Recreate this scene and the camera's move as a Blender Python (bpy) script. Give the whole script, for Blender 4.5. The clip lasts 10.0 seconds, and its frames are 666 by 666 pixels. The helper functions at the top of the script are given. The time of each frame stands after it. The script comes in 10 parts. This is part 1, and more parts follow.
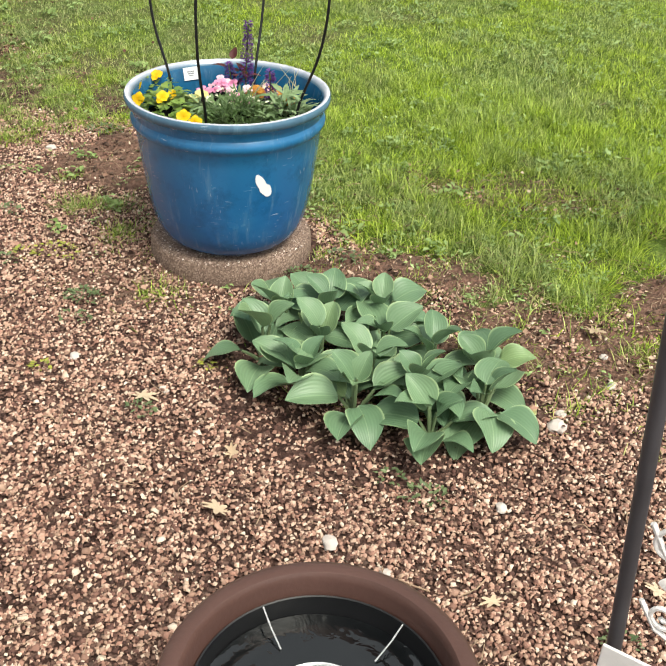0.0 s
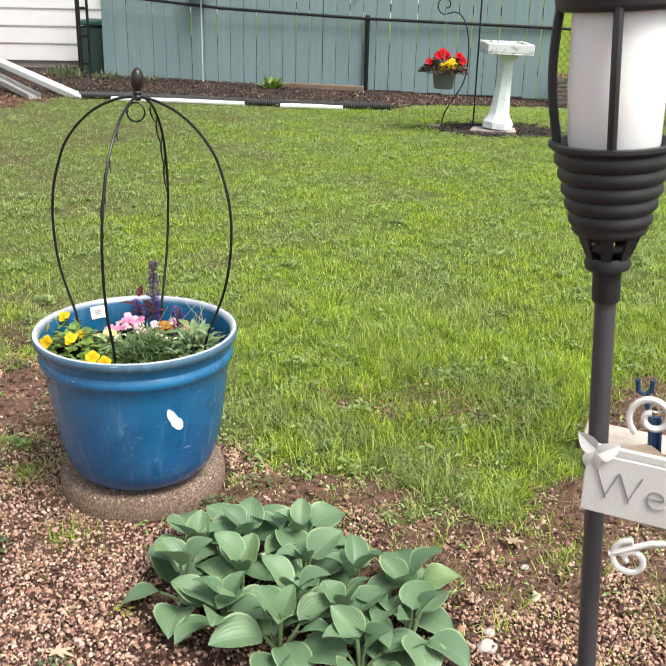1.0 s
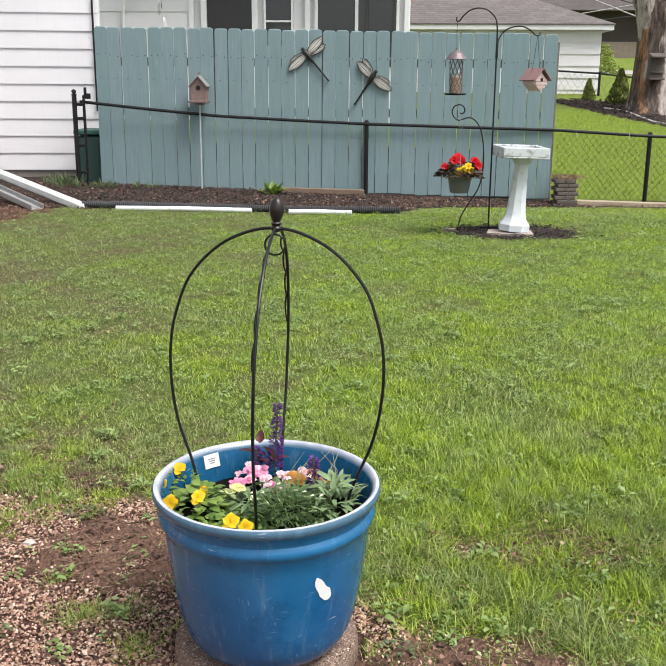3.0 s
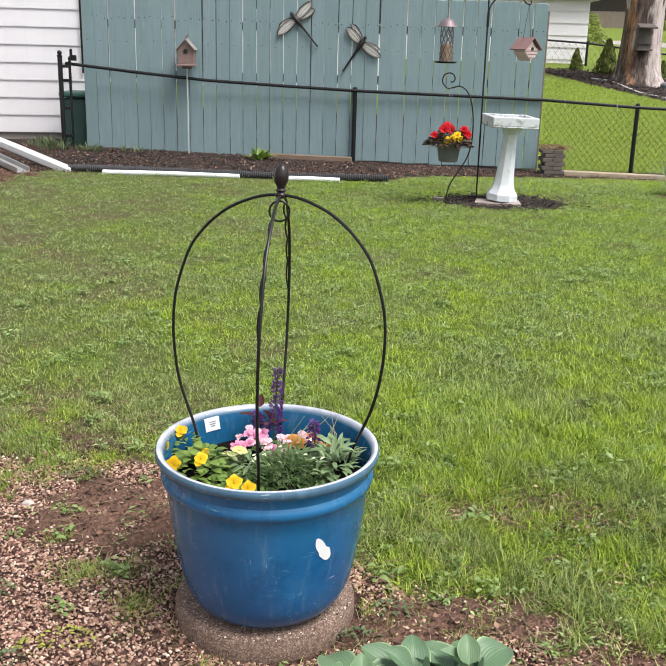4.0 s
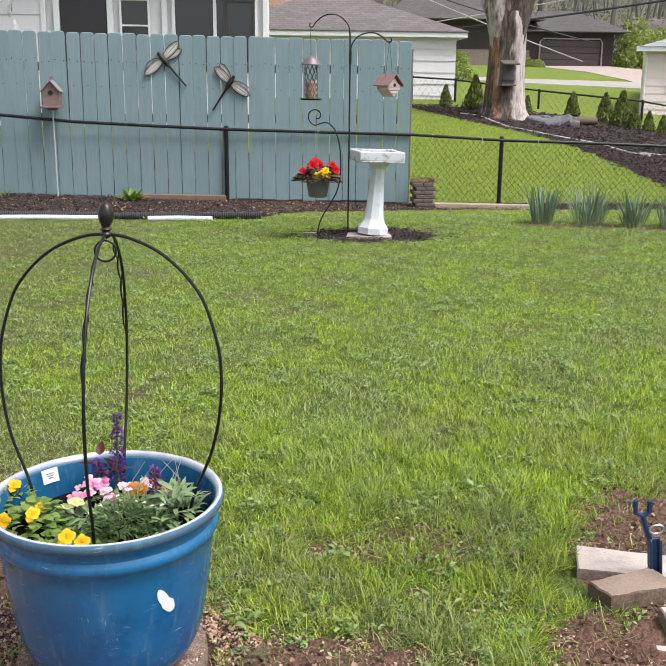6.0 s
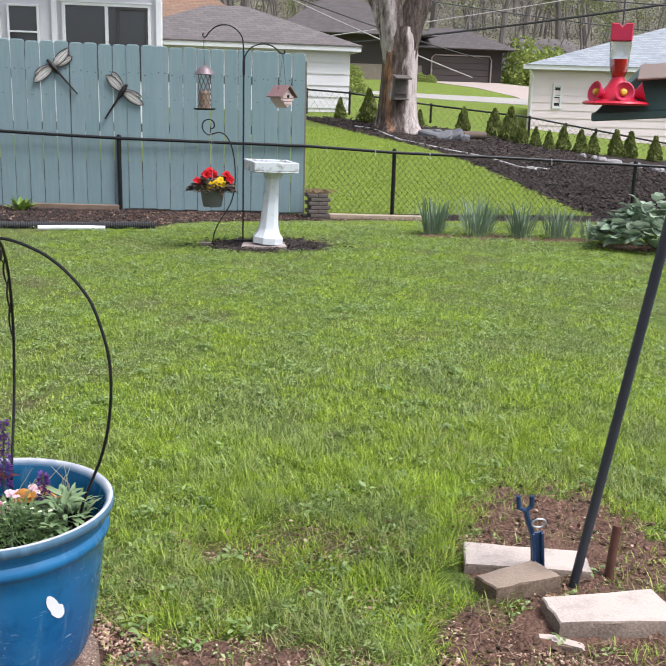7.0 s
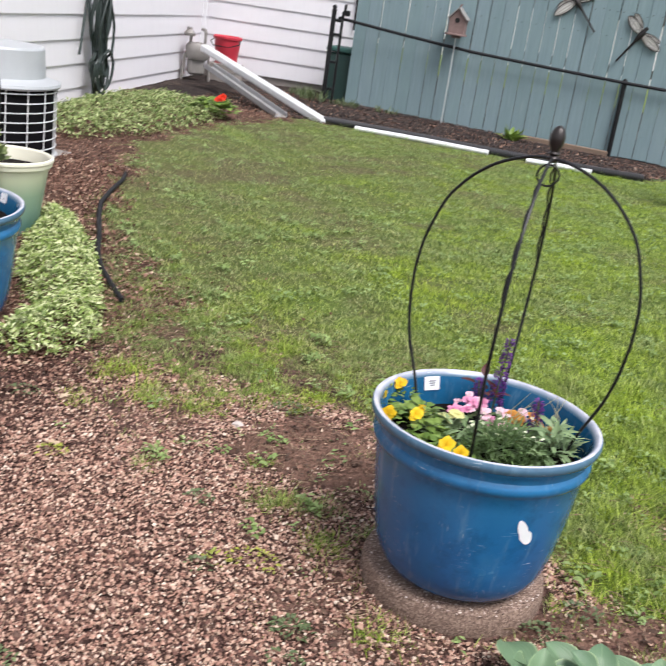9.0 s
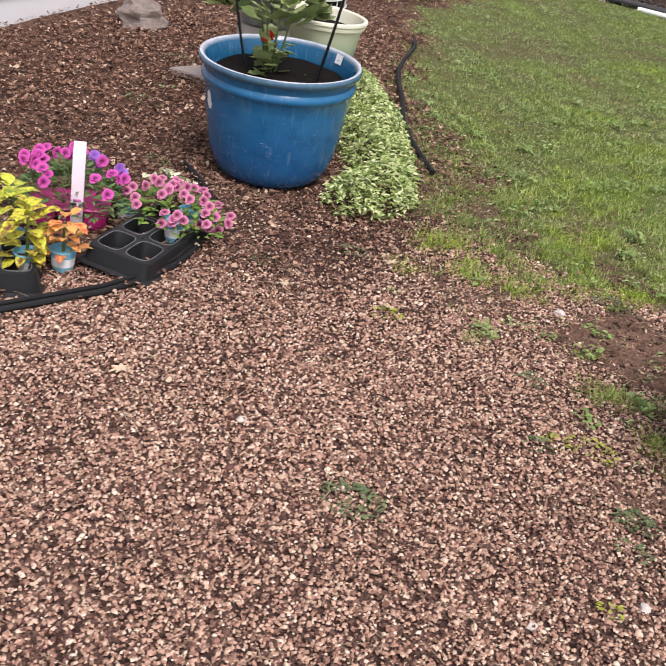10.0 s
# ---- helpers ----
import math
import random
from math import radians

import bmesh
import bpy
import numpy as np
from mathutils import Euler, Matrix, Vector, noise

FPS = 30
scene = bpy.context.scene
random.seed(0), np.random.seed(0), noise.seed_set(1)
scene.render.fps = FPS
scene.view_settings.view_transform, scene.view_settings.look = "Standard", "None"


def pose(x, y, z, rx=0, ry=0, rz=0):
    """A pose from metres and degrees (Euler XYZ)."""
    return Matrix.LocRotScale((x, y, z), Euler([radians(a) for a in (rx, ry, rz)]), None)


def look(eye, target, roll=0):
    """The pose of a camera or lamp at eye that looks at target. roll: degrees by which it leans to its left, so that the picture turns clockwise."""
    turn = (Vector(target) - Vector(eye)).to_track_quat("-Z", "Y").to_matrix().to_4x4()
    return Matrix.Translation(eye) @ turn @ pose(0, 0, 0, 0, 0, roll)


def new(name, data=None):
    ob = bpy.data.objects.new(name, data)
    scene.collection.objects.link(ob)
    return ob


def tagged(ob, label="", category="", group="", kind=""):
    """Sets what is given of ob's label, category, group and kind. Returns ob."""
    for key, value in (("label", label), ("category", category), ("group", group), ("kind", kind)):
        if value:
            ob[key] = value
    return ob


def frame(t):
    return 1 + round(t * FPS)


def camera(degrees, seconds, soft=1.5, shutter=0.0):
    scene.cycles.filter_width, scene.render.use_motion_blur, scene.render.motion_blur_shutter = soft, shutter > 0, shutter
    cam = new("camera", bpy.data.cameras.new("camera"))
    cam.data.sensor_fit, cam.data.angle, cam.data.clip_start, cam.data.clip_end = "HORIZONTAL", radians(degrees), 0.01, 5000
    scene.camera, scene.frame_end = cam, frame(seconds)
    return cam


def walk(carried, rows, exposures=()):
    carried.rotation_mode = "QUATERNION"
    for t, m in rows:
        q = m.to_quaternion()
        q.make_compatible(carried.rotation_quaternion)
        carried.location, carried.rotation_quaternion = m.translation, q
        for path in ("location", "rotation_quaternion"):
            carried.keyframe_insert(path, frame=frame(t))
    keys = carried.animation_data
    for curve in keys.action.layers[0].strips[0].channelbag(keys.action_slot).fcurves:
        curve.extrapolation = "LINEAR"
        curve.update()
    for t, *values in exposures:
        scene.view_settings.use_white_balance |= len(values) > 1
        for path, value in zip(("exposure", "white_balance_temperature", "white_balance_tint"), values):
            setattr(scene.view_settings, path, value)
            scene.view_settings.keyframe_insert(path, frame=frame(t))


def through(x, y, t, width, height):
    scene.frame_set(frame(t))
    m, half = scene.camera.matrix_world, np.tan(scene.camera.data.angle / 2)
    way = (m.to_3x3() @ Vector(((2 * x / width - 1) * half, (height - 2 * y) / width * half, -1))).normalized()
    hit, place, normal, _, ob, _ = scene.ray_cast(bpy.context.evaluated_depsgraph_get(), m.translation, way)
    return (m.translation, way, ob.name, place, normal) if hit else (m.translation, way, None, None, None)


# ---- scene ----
cam = camera(38.6, 10.0, soft=1.2, shutter=0.14)
PATH = [
    (0, (0.7399, -2.1164, 1.1923), (0.4020, -0.4670, 0.1129), 2.72),
    (0.5, (0.7467, -2.1346, 1.2127), (0.4801, -0.3745, 0.3010), 2.58),
    (0.8, (0.7428, -2.1201, 1.2395), (0.5379, -0.2895, 0.4606), 1.89),
    (1, (0.7288, -2.1071, 1.2599), (0.5321, -0.2458, 0.5552), 1.34),
    (1.5, (0.6120, -2.0878, 1.2904), (0.4274, -0.1821, 0.7122), 0.52),
    (2, (0.4817, -1.9825, 1.2801), (0.2842, -0.0597, 0.7666), 0.01),
    (2.5, (0.3473, -1.8560, 1.2757), (0.1895, 0.0759, 0.7828), 0.52),
    (2.7, (0.3250, -1.8681, 1.2835), (0.1751, 0.0631, 0.7856), 0.42),
    (3.8, (0.2712, -1.9318, 1.2888), (0.1625, -0.0176, 0.7196), 1.23),
    (4, (0.2651, -1.9287, 1.2907), (0.1636, -0.0171, 0.7118), 1.43),
    (4.5, (0.2773, -1.9328, 1.2859), (0.1969, -0.0224, 0.6993), 1.24),
    (5, (0.3057, -1.9187, 1.2802), (0.2721, -0.0025, 0.7082), 1.04),
    (5.5, (0.3461, -1.9005, 1.2849), (0.3879, 0.0259, 0.7489), 0.84),
    (5.7, (0.3745, -1.8813, 1.2812), (0.4501, 0.0481, 0.7598), 0.74),
    (6.8, (0.3836, -1.9187, 1.2815), (0.6644, 0.0051, 0.8124), 1.13),
    (7, (0.3919, -1.9268, 1.2715), (0.7296, -0.0132, 0.7984), 1.63),
    (7.2, (0.3909, -1.9377, 1.2698), (0.7891, -0.0381, 0.7873), 2.35),
    (7.5, (0.3767, -1.9481, 1.2693), (0.7928, -0.0540, 0.7803), 3.03),
    (8, (0.3117, -1.9429, 1.2895), (0.4484, -0.0027, 0.8240), 3.43),
    (8.2, (0.2997, -1.9288, 1.2781), (0.3225, 0.0150, 0.8078), 4.43),
    (8.5, (0.2909, -1.9147, 1.2608), (0.1252, 0.0134, 0.7557), 6.22),
    (9, (0.2075, -1.8944, 1.2260), (-0.3149, -0.0793, 0.5685), 8.38),
    (9.1, (0.1578, -1.9126, 1.2304), (-0.4099, -0.1284, 0.5272), 8.98),
    (9.4, (0.0701, -1.9672, 1.2119), (-0.6631, -0.2903, 0.4054), 9.15),
    (9.5, (0.0418, -1.9793, 1.2064), (-0.7320, -0.3371, 0.3671), 9.05),
    (10, (-0.1177, -2.0733, 1.1858), (-0.9239, -0.5111, 0.2321), 11.35),
]
walk(cam, [(t, look(eye, target, roll)) for t, eye, target, roll in PATH], [(0.0, 1.02, 6750, 3), (0.8, 1.11, 6600, 5), (1.5, 0.89, 6500, 7), (2.5, 0.87, 6400, 9), (5.7, 0.87, 6300, 12), (7.0, 0.88, 6000, 13), (8.5, 0.85, 6000, 14), (9.0, 0.84, 6200, 14), (9.5, 0.74, 6350, 14), (10.0, 0.68, 6400, 15)])

# ---- light ----
world = bpy.data.worlds.new("world")
scene.world = world
world.use_nodes = True
wt = world.node_tree
sky = wt.nodes.new("ShaderNodeTexSky")
sky.sky_type = "NISHITA"
sky.sun_disc = False
sky.sun_elevation, sky.sun_rotation = radians(59), radians(127)
sky.air_density, sky.dust_density, sky.ozone_density = 1.0, 3.0, 1.0
pale = wt.nodes.new("ShaderNodeHueSaturation")
pale.inputs["Saturation"].default_value = 0.25
wt.links.new(sky.outputs[0], pale.inputs["Color"])
wt.links.new(pale.outputs[0], wt.nodes["Background"].inputs[0])
wt.nodes["Background"].inputs[1].default_value = 0.115

sun_data = bpy.data.lights.new("sun", "SUN")
sun_data.energy, sun_data.angle, sun_data.color = 2.2, radians(26), (1.0, 0.96, 0.9)
sun = new("sun", sun_data)
sun.matrix_basis = look((0, 0, 30), (-4.0, 3.0, 30 - 8.5))



# ---- shapes ----
class Shape:
    """Vertices and faces of one mesh, in metres."""

    def __init__(self):
        self.v, self.f = [], []

    def put(self, verts, faces, m=None):
        n = len(self.v)
        self.v += [tuple(m @ Vector(p)) for p in verts] if m else [tuple(p) for p in verts]
        self.f += [[n + i for i in face] for face in faces]
        return self

    def box(self, c, s, b=0.003, m=None):
        """A box at centre c of size s with chamfered edges."""
        hx, hy, hz = s[0] / 2, s[1] / 2, s[2] / 2
        b = min(b, hx * 0.9, hy * 0.9, hz * 0.9)
        verts, at = [], {}
        for sx in (-1, 1):
            for sy in (-1, 1):
                for sz in (-1, 1):
                    for k in range(3):
                        p = [sx * (hx - b), sy * (hy - b), sz * (hz - b)]
                        p[k] = (sx * hx, sy * hy, sz * hz)[k]
                        at[sx, sy, sz, k] = len(verts)
                        verts.append((c[0] + p[0], c[1] + p[1], c[2] + p[2]))
        faces = []
        ring = ((-1, -1), (1, -1), (1, 1), (-1, 1))
        for k in range(3):
            i, j = (k + 1) % 3, (k + 2) % 3
            for s0 in (-1, 1):
                face = []
                for a, d in ring:
                    q = [0, 0, 0]
                    q[k], q[i], q[j] = s0, a, d
                    face.append(at[(*q, k)])
                faces.append(face if s0 > 0 else face[::-1])
            for a, d in ring:
                q0, q1 = [0, 0, 0], [0, 0, 0]
                q0[k], q0[i], q0[j] = -1, a, d
                q1[k], q1[i], q1[j] = 1, a, d
                face = [at[(*q0, i)], at[(*q1, i)], at[(*q1, j)], at[(*q0, j)]]
                faces.append(face if a * d > 0 else face[::-1])
        for sx in (-1, 1):
            for sy in (-1, 1):
                for sz in (-1, 1):
                    face = [at[sx, sy, sz, 0], at[sx, sy, sz, 1], at[sx, sy, sz, 2]]
                    faces.append(face if sx * sy * sz > 0 else face[::-1])
        return self.put(verts, faces, m)

    def tube(self, pts, r, n=8, m=None, caps=True):
        """A round bar along pts; r is one radius or one for each point."""
        pts = [Vector(p) for p in pts]
        rs = list(r) if hasattr(r, "__len__") else [r] * len(pts)
        side, verts = None, []
        for i, p in enumerate(pts):
            d = (pts[min(i + 1, len(pts) - 1)] - pts[max(i - 1, 0)]).normalized()
            if side is None:
                side = d.orthogonal().normalized()
            side = (side - d * side.dot(d)).normalized()
            up = d.cross(side)
            for k in range(n):
                a = 2 * math.pi * k / n
                verts.append(p + rs[i] * (math.cos(a) * side + math.sin(a) * up))
        faces = [[i * n + k, i * n + (k + 1) % n, (i + 1) * n + (k + 1) % n, (i + 1) * n + k] for i in range(len(pts) - 1) for k in range(n)]
        if caps:
            faces += [list(range(n))[::-1], [(len(pts) - 1) * n + k for k in range(n)]]
        return self.put(verts, faces, m)

    def lathe(self, prof, n=40, m=None, close=False, wob=0.0, cap=False):
        """A body turned about z from (radius, height) pairs."""
        verts = []
        for r, z in prof:
            for k in range(n):
                a = 2 * math.pi * k / n
                q = r * (1 + wob * math.sin(2 * a + 0.6))
                verts.append((q * math.cos(a), q * math.sin(a), z))
        rows = len(prof)
        faces = [[i * n + k, i * n + (k + 1) % n, ((i + 1) % rows) * n + (k + 1) % n, ((i + 1) % rows) * n + k] for i in range(rows if close else rows - 1) for k in range(n)]
        if cap and prof[0][0] > 1e-5:
            faces.append(list(range(n))[::-1])
        if cap and prof[-1][0] > 1e-5:
            faces.append([(rows - 1) * n + k for k in range(n)])
        return self.put(verts, faces, m)

    def slab(self, outline, z0, z1, m=None, b=0.0):
        """A flat piece with the given outline (x, y), from z0 to z1, its top edge chamfered by b."""
        n = len(outline)
        cx, cy = sum(p[0] for p in outline) / n, sum(p[1] for p in outline) / n
        shrunk = [(x + (cx - x) * b / max(1e-6, math.hypot(x - cx, y - cy)), y + (cy - y) * b / max(1e-6, math.hypot(x - cx, y - cy))) for x, y in outline]
        rings = [[(x, y, z0) for x, y in outline], [(x, y, z1 - b) for x, y in outline]] + ([[(x, y, z1) for x, y in shrunk]] if b else [])
        verts = [p for ring in rings for p in ring]
        k = len(rings)
        faces = [[j * n + i, j * n + (i + 1) % n, (j + 1) * n + (i + 1) % n, (j + 1) * n + i] for j in range(k - 1) for i in range(n)]
        faces += [list(range(n))[::-1], [(k - 1) * n + i for i in range(n)]]
        return self.put(verts, faces, m)

    def leaf(self, length, width, m=None, droop=0.5, fold=0.25, tip=1.6, rows=7, ruffle=0.0, heart=0.0):
        """A leaf blade from the origin along +y, folded along its midrib and drooping to its tip."""
        verts, faces = [], []
        for i in range(rows + 1):
            u = i / rows
            w = width / 2 * (math.sin(math.pi * min(1, u ** (1 / tip) * 1.0)) ** 0.8 if 0 < u < 1 else (heart if u == 0 else 0.004))
            y = length * (math.sin(droop * u) / droop if droop else u)
            z = -length * ((1 - math.cos(droop * u)) / droop if droop else 0)
            e = ruffle * width * math.sin(9 * u + 0.7)
            verts += [(-w, y, z + fold * w * 1.0 + e), (-w * 0.52, y, z + fold * w * 0.62), (0, y, z), (w * 0.52, y, z + fold * w * 0.62), (w, y, z + fold * w * 1.0 - e)]
        for i in range(rows):
            for k in range(4):
                faces.append([5 * i + k, 5 * i + k + 1, 5 * i + k + 6, 5 * i + k + 5])
        return self.put(verts, faces, m)


def arch(points, n=4):
    """A rounded line through the given points."""
    p = [Vector(q) for q in points]
    p = [2 * p[0] - p[1]] + p + [2 * p[-1] - p[-2]]
    out = []
    for a, b, c, d in zip(p, p[1:], p[2:], p[3:]):
        for k in range(n):
            u = k / n
            out.append(0.5 * (2 * b + (c - a) * u + (2 * a - 5 * b + 4 * c - d) * u * u + (3 * b - a - 3 * c + d) * u ** 3))
    return out + [p[-2]]


def mesh_of(name, shape, material, smooth=35):
    me = bpy.data.meshes.new(name)
    me.from_pydata(shape.v, [], shape.f)
    me.materials.append(material)
    if smooth:
        me.polygons.foreach_set("use_smooth", [True] * len(me.polygons))
        me.set_sharp_from_angle(angle=radians(smooth))
    me.update()
    return me


def thing(name, m, label, category, group="", kind=""):
    """An empty at the base of a thing, to which its parts belong."""
    ob = new(name)
    ob.empty_display_size = 0.05
    ob.matrix_basis = m
    return tagged(ob, label, category, group, kind)


def part(name, shape, material, parent, label="", smooth=35, m=None):
    """One mesh under a thing or a part, in its parent's coordinates."""
    ob = new(name, shape if isinstance(shape, bpy.types.Mesh) else mesh_of(name, shape, material, smooth))
    ob.parent = parent
    if m:
        ob.matrix_basis = m
    return tagged(ob, label)


def solid(name, shape, material, label, category, group="", kind="", smooth=35, m=None):
    """A thing that is one mesh."""
    ob = new(name, mesh_of(name, shape, material, smooth))
    if m:
        ob.matrix_basis = m
    return tagged(ob, label, category, group, kind)


def bulk(name, verts, tris, material, label, category, smooth=True, parent=None):
    """One mesh of very many small pieces, from arrays."""
    me = bpy.data.meshes.new(name)
    verts, tris = np.asarray(verts, np.float32), np.asarray(tris, np.int32)
    me.vertices.add(len(verts))
    me.vertices.foreach_set("co", verts.ravel())
    me.loops.add(tris.size)
    me.loops.foreach_set("vertex_index", tris.ravel())
    me.polygons.add(len(tris))
    me.polygons.foreach_set("loop_start", np.arange(0, tris.size, 3, dtype=np.int32))
    me.polygons.foreach_set("loop_total", np.full(len(tris), 3, np.int32))
    me.polygons.foreach_set("use_smooth", np.full(len(tris), smooth))
    me.materials.append(material)
    me.update(calc_edges=True)
    ob = new(name, me)
    if parent:
        ob.parent = parent
    return tagged(ob, label, category, kind="stuff")


def spread(base, tris, places, turns, scales):
    """Many copies of one small form, as arrays: base (k,3) set at places (n,3) by turns (n,3,3) and scales (n,3)."""
    base, tris = np.asarray(base, float), np.asarray(tris, int)
    v = np.einsum("nij,nkj->nki", turns, base[None] * scales[:, None, :]) + places[:, None, :]
    t = tris[None] + (np.arange(len(places)) * len(base))[:, None, None]
    return v.reshape(-1, 3), t.reshape(-1, 3)


def turns_of(yaw, tilt=None, way=None):
    """Turn matrices from yaws, then a tilt (radians) about a level axis at angle way."""
    n = len(yaw)
    c, s, o = np.cos(yaw), np.sin(yaw), np.zeros(n)
    r = np.stack([np.stack([c, -s, o], -1), np.stack([s, c, o], -1), np.stack([o, o, o + 1], -1)], 1)
    if tilt is not None:
        way = np.zeros(n) if way is None else way
        ax = np.stack([np.cos(way), np.sin(way), o], -1)
        ct, st = np.cos(tilt)[:, None, None], np.sin(tilt)[:, None, None]
        k = np.zeros((n, 3, 3))
        k[:, 0, 2], k[:, 2, 0], k[:, 1, 2], k[:, 2, 1] = ax[:, 1], -ax[:, 1], -ax[:, 0], ax[:, 0]
        r = (np.eye(3)[None] + st * k + (1 - ct) * (k @ k)) @ r
    return r


# ---- materials ----
class Nodes:
    """Short ways to wire one material."""

    def __init__(self, name):
        self.m = bpy.data.materials.new(name)
        self.m.use_nodes = True
        self.t = self.m.node_tree
        self.b = self.t.nodes["Principled BSDF"]
        self.co = self.t.nodes.new("ShaderNodeTexCoord").outputs["Object"]

    def n(self, kind, **inputs):
        node = self.t.nodes.new("ShaderNode" + kind)
        for key, value in inputs.items():
            self.set(node.inputs[key.replace("_", " ")], value)
        return node

    def set(self, socket, value):
        if isinstance(value, bpy.types.NodeSocket):
            self.t.links.new(value, socket)
        else:
            socket.default_value = value

    def noise(self, scale, detail=4.0, rough=0.55, co=None):
        return self.n("TexNoise", Vector=co or self.co, Scale=scale, Detail=detail, Roughness=rough).outputs["Fac"]

    def ramp(self, fac, stops):
        node = self.n("ValToRGB", Fac=fac)
        el = node.color_ramp.elements
        while len(el) < len(stops):
            el.new(0.5)
        for e, (p, c) in zip(el, stops):
            e.position, e.color = p, (*c, 1) if len(c) == 3 else c
        return node.outputs["Color"]

    def mix(self, fac, a, b, how="MIX"):
        node = self.t.nodes.new("ShaderNodeMix")
        node.data_type, node.blend_type = "RGBA", how
        self.set(node.inputs[0], fac)
        for socket, c in ((node.inputs[6], a), (node.inputs[7], b)):
            self.set(socket, (*c, 1) if isinstance(c, tuple) and len(c) == 3 else c)
        return node.outputs[2]

    def calc(self, op, a, b=0.0, clamp=False):
        node = self.t.nodes.new("ShaderNodeMath")
        node.operation, node.use_clamp = op, clamp
        self.set(node.inputs[0], a)
        self.set(node.inputs[1], b)
        return node.outputs[0]

    def bump(self, height, strength=0.3, distance=0.002):
        node = self.n("Bump", Height=height, Strength=strength, Distance=distance)
        self.t.links.new(node.outputs[0], self.b.inputs["Normal"])

    def done(self, color, rough=0.6, metal=0.0, spec=0.5):
        self.set(self.b.inputs["Base Color"], (*color, 1) if isinstance(color, tuple) and len(color) == 3 else color)
        self.set(self.b.inputs["Roughness"], rough)
        self.set(self.b.inputs["Metallic"], metal)
        self.set(self.b.inputs["Specular IOR Level"], spec)
        return self.m

    def leafy(self, color, rough=0.5, through=0.25, spec=0.4):
        """A leaf: light passes partly through it."""
        self.done(color, rough, 0.0, spec)
        thin = self.n("BsdfTranslucent", Color=color)
        mixer = self.n("MixShader", Fac=through)
        self.t.links.new(self.b.outputs[0], mixer.inputs[1])
        self.t.links.new(thin.outputs[0], mixer.inputs[2])
        self.t.links.new(mixer.outputs[0], self.t.nodes["Material Output"].inputs["Surface"])
        return self.m


def plain(name, c, rough=0.5, metal=0.0, vary=0.12, scale=14.0, bump=0.15, depth=0.001, spec=0.5, each=0.0):
    """A surface of nearly one colour with blotches, fine grain and relief."""
    k = Nodes(name)
    big, fine = k.noise(scale, 5), k.noise(scale * 14, 3)
    dark = tuple(max(0, x * (1 - 2 * vary)) for x in c)
    light = tuple(min(1, x * (1 + vary) + 0.01 * vary) for x in c)
    col = k.mix(k.calc("ADD", k.calc("MULTIPLY", big, 0.75), k.calc("MULTIPLY", fine, 0.25)), dark, light)
    if each:
        rnd = k.n("ObjectInfo").outputs["Random"]
        col = k.mix(k.calc("MULTIPLY", rnd, each), col, (0.02, 0.02, 0.02))
    k.bump(k.calc("ADD", big, fine), bump, depth)
    return k.done(col, k.calc("ADD", rough - 0.1, k.calc("MULTIPLY", big, 0.2)), metal, spec)


def foliage(name, c1, c2, rough=0.45, through=0.25, island=True, rib=0.0, spec=0.4):
    """Leaves in two tones, differing leaf by leaf."""
    k = Nodes(name)
    rnd = k.n("NewGeometry").outputs["Random Per Island"] if island else k.n("ObjectInfo").outputs["Random"]
    f = k.calc("ADD", k.calc("MULTIPLY", rnd, 0.7), k.calc("MULTIPLY", k.noise(40, 3), 0.3))
    col = k.mix(f, c1, c2)
    k.bump(k.noise(180, 2), 0.2, 0.001)
    return k.leafy(col, rough, through, spec)


def step(a, b, v):
    u = np.clip((np.asarray(v, float) - a) / (b - a), 0, 1)
    return u * u * (3 - 2 * u)


# ---- the lie of the land ----
def land(x, y):
    """Height of the ground."""
    x, y = np.asarray(x, float), np.asarray(y, float)
    h = 0.092 * step(-0.83, 2.0, y)
    h = h - step(6.6, 9.0, y) * (0.055 + 0.065 * np.clip((x + 0.65) / 2.6, -1, 1)) * (1 - 0.7 * step(9.4, 14, y))
    h = h + 0.085 * (np.clip(y, 9.4, 20.8) - 9.4) * step(-9.9, -6.0, x * 0 + x) + 0.06 * (np.clip(y, 20.8, 60) - 20.8) + 0.22 * (np.clip(y, 60, 150) - 60)
    h = h - 0.09 * np.clip(x - 5, 0, 10) * step(10, 17, y) * (1 - step(24, 38, y))
    return h


def wave(x, y, s, k=0):
    """Cheap smooth wandering between -1 and 1."""
    x, y = np.asarray(x, float) * s, np.asarray(y, float) * s
    return (np.sin(1.7 * x + 2.3 * y + 1.1 + k) + np.sin(-2.9 * x + 1.3 * y + 4.0 + 2 * k) + np.sin(4.1 * x + 3.7 * y + 0.5 + 3 * k) + np.sin(-5.3 * x + 6.1 * y + 2.2 + k)) / 4


LAWN_X = [-1.592, -1.422, -1.172, -0.93, -0.707, -0.445, -0.2, 0.1, 0.3, 0.5, 0.7, 0.92, 1.1, 1.3, 1.6, 2.0, 3.0]
LAWN_Y = [1.2, 1.0, 0.8, 0.68, 0.62, 0.68, 0.44, 0.2, 0.06, 0.0, -0.1, -0.12, -0.12, -0.1, -0.2, -0.3, -0.4]
BED_Y = [1.05, 1.5, 2.0, 2.9, 3.9, 5.2, 6.2, 6.9]
BED_X = [-1.5, -1.8, -2.13, -2.5, -3.0, -3.15, -3.05, -2.85]


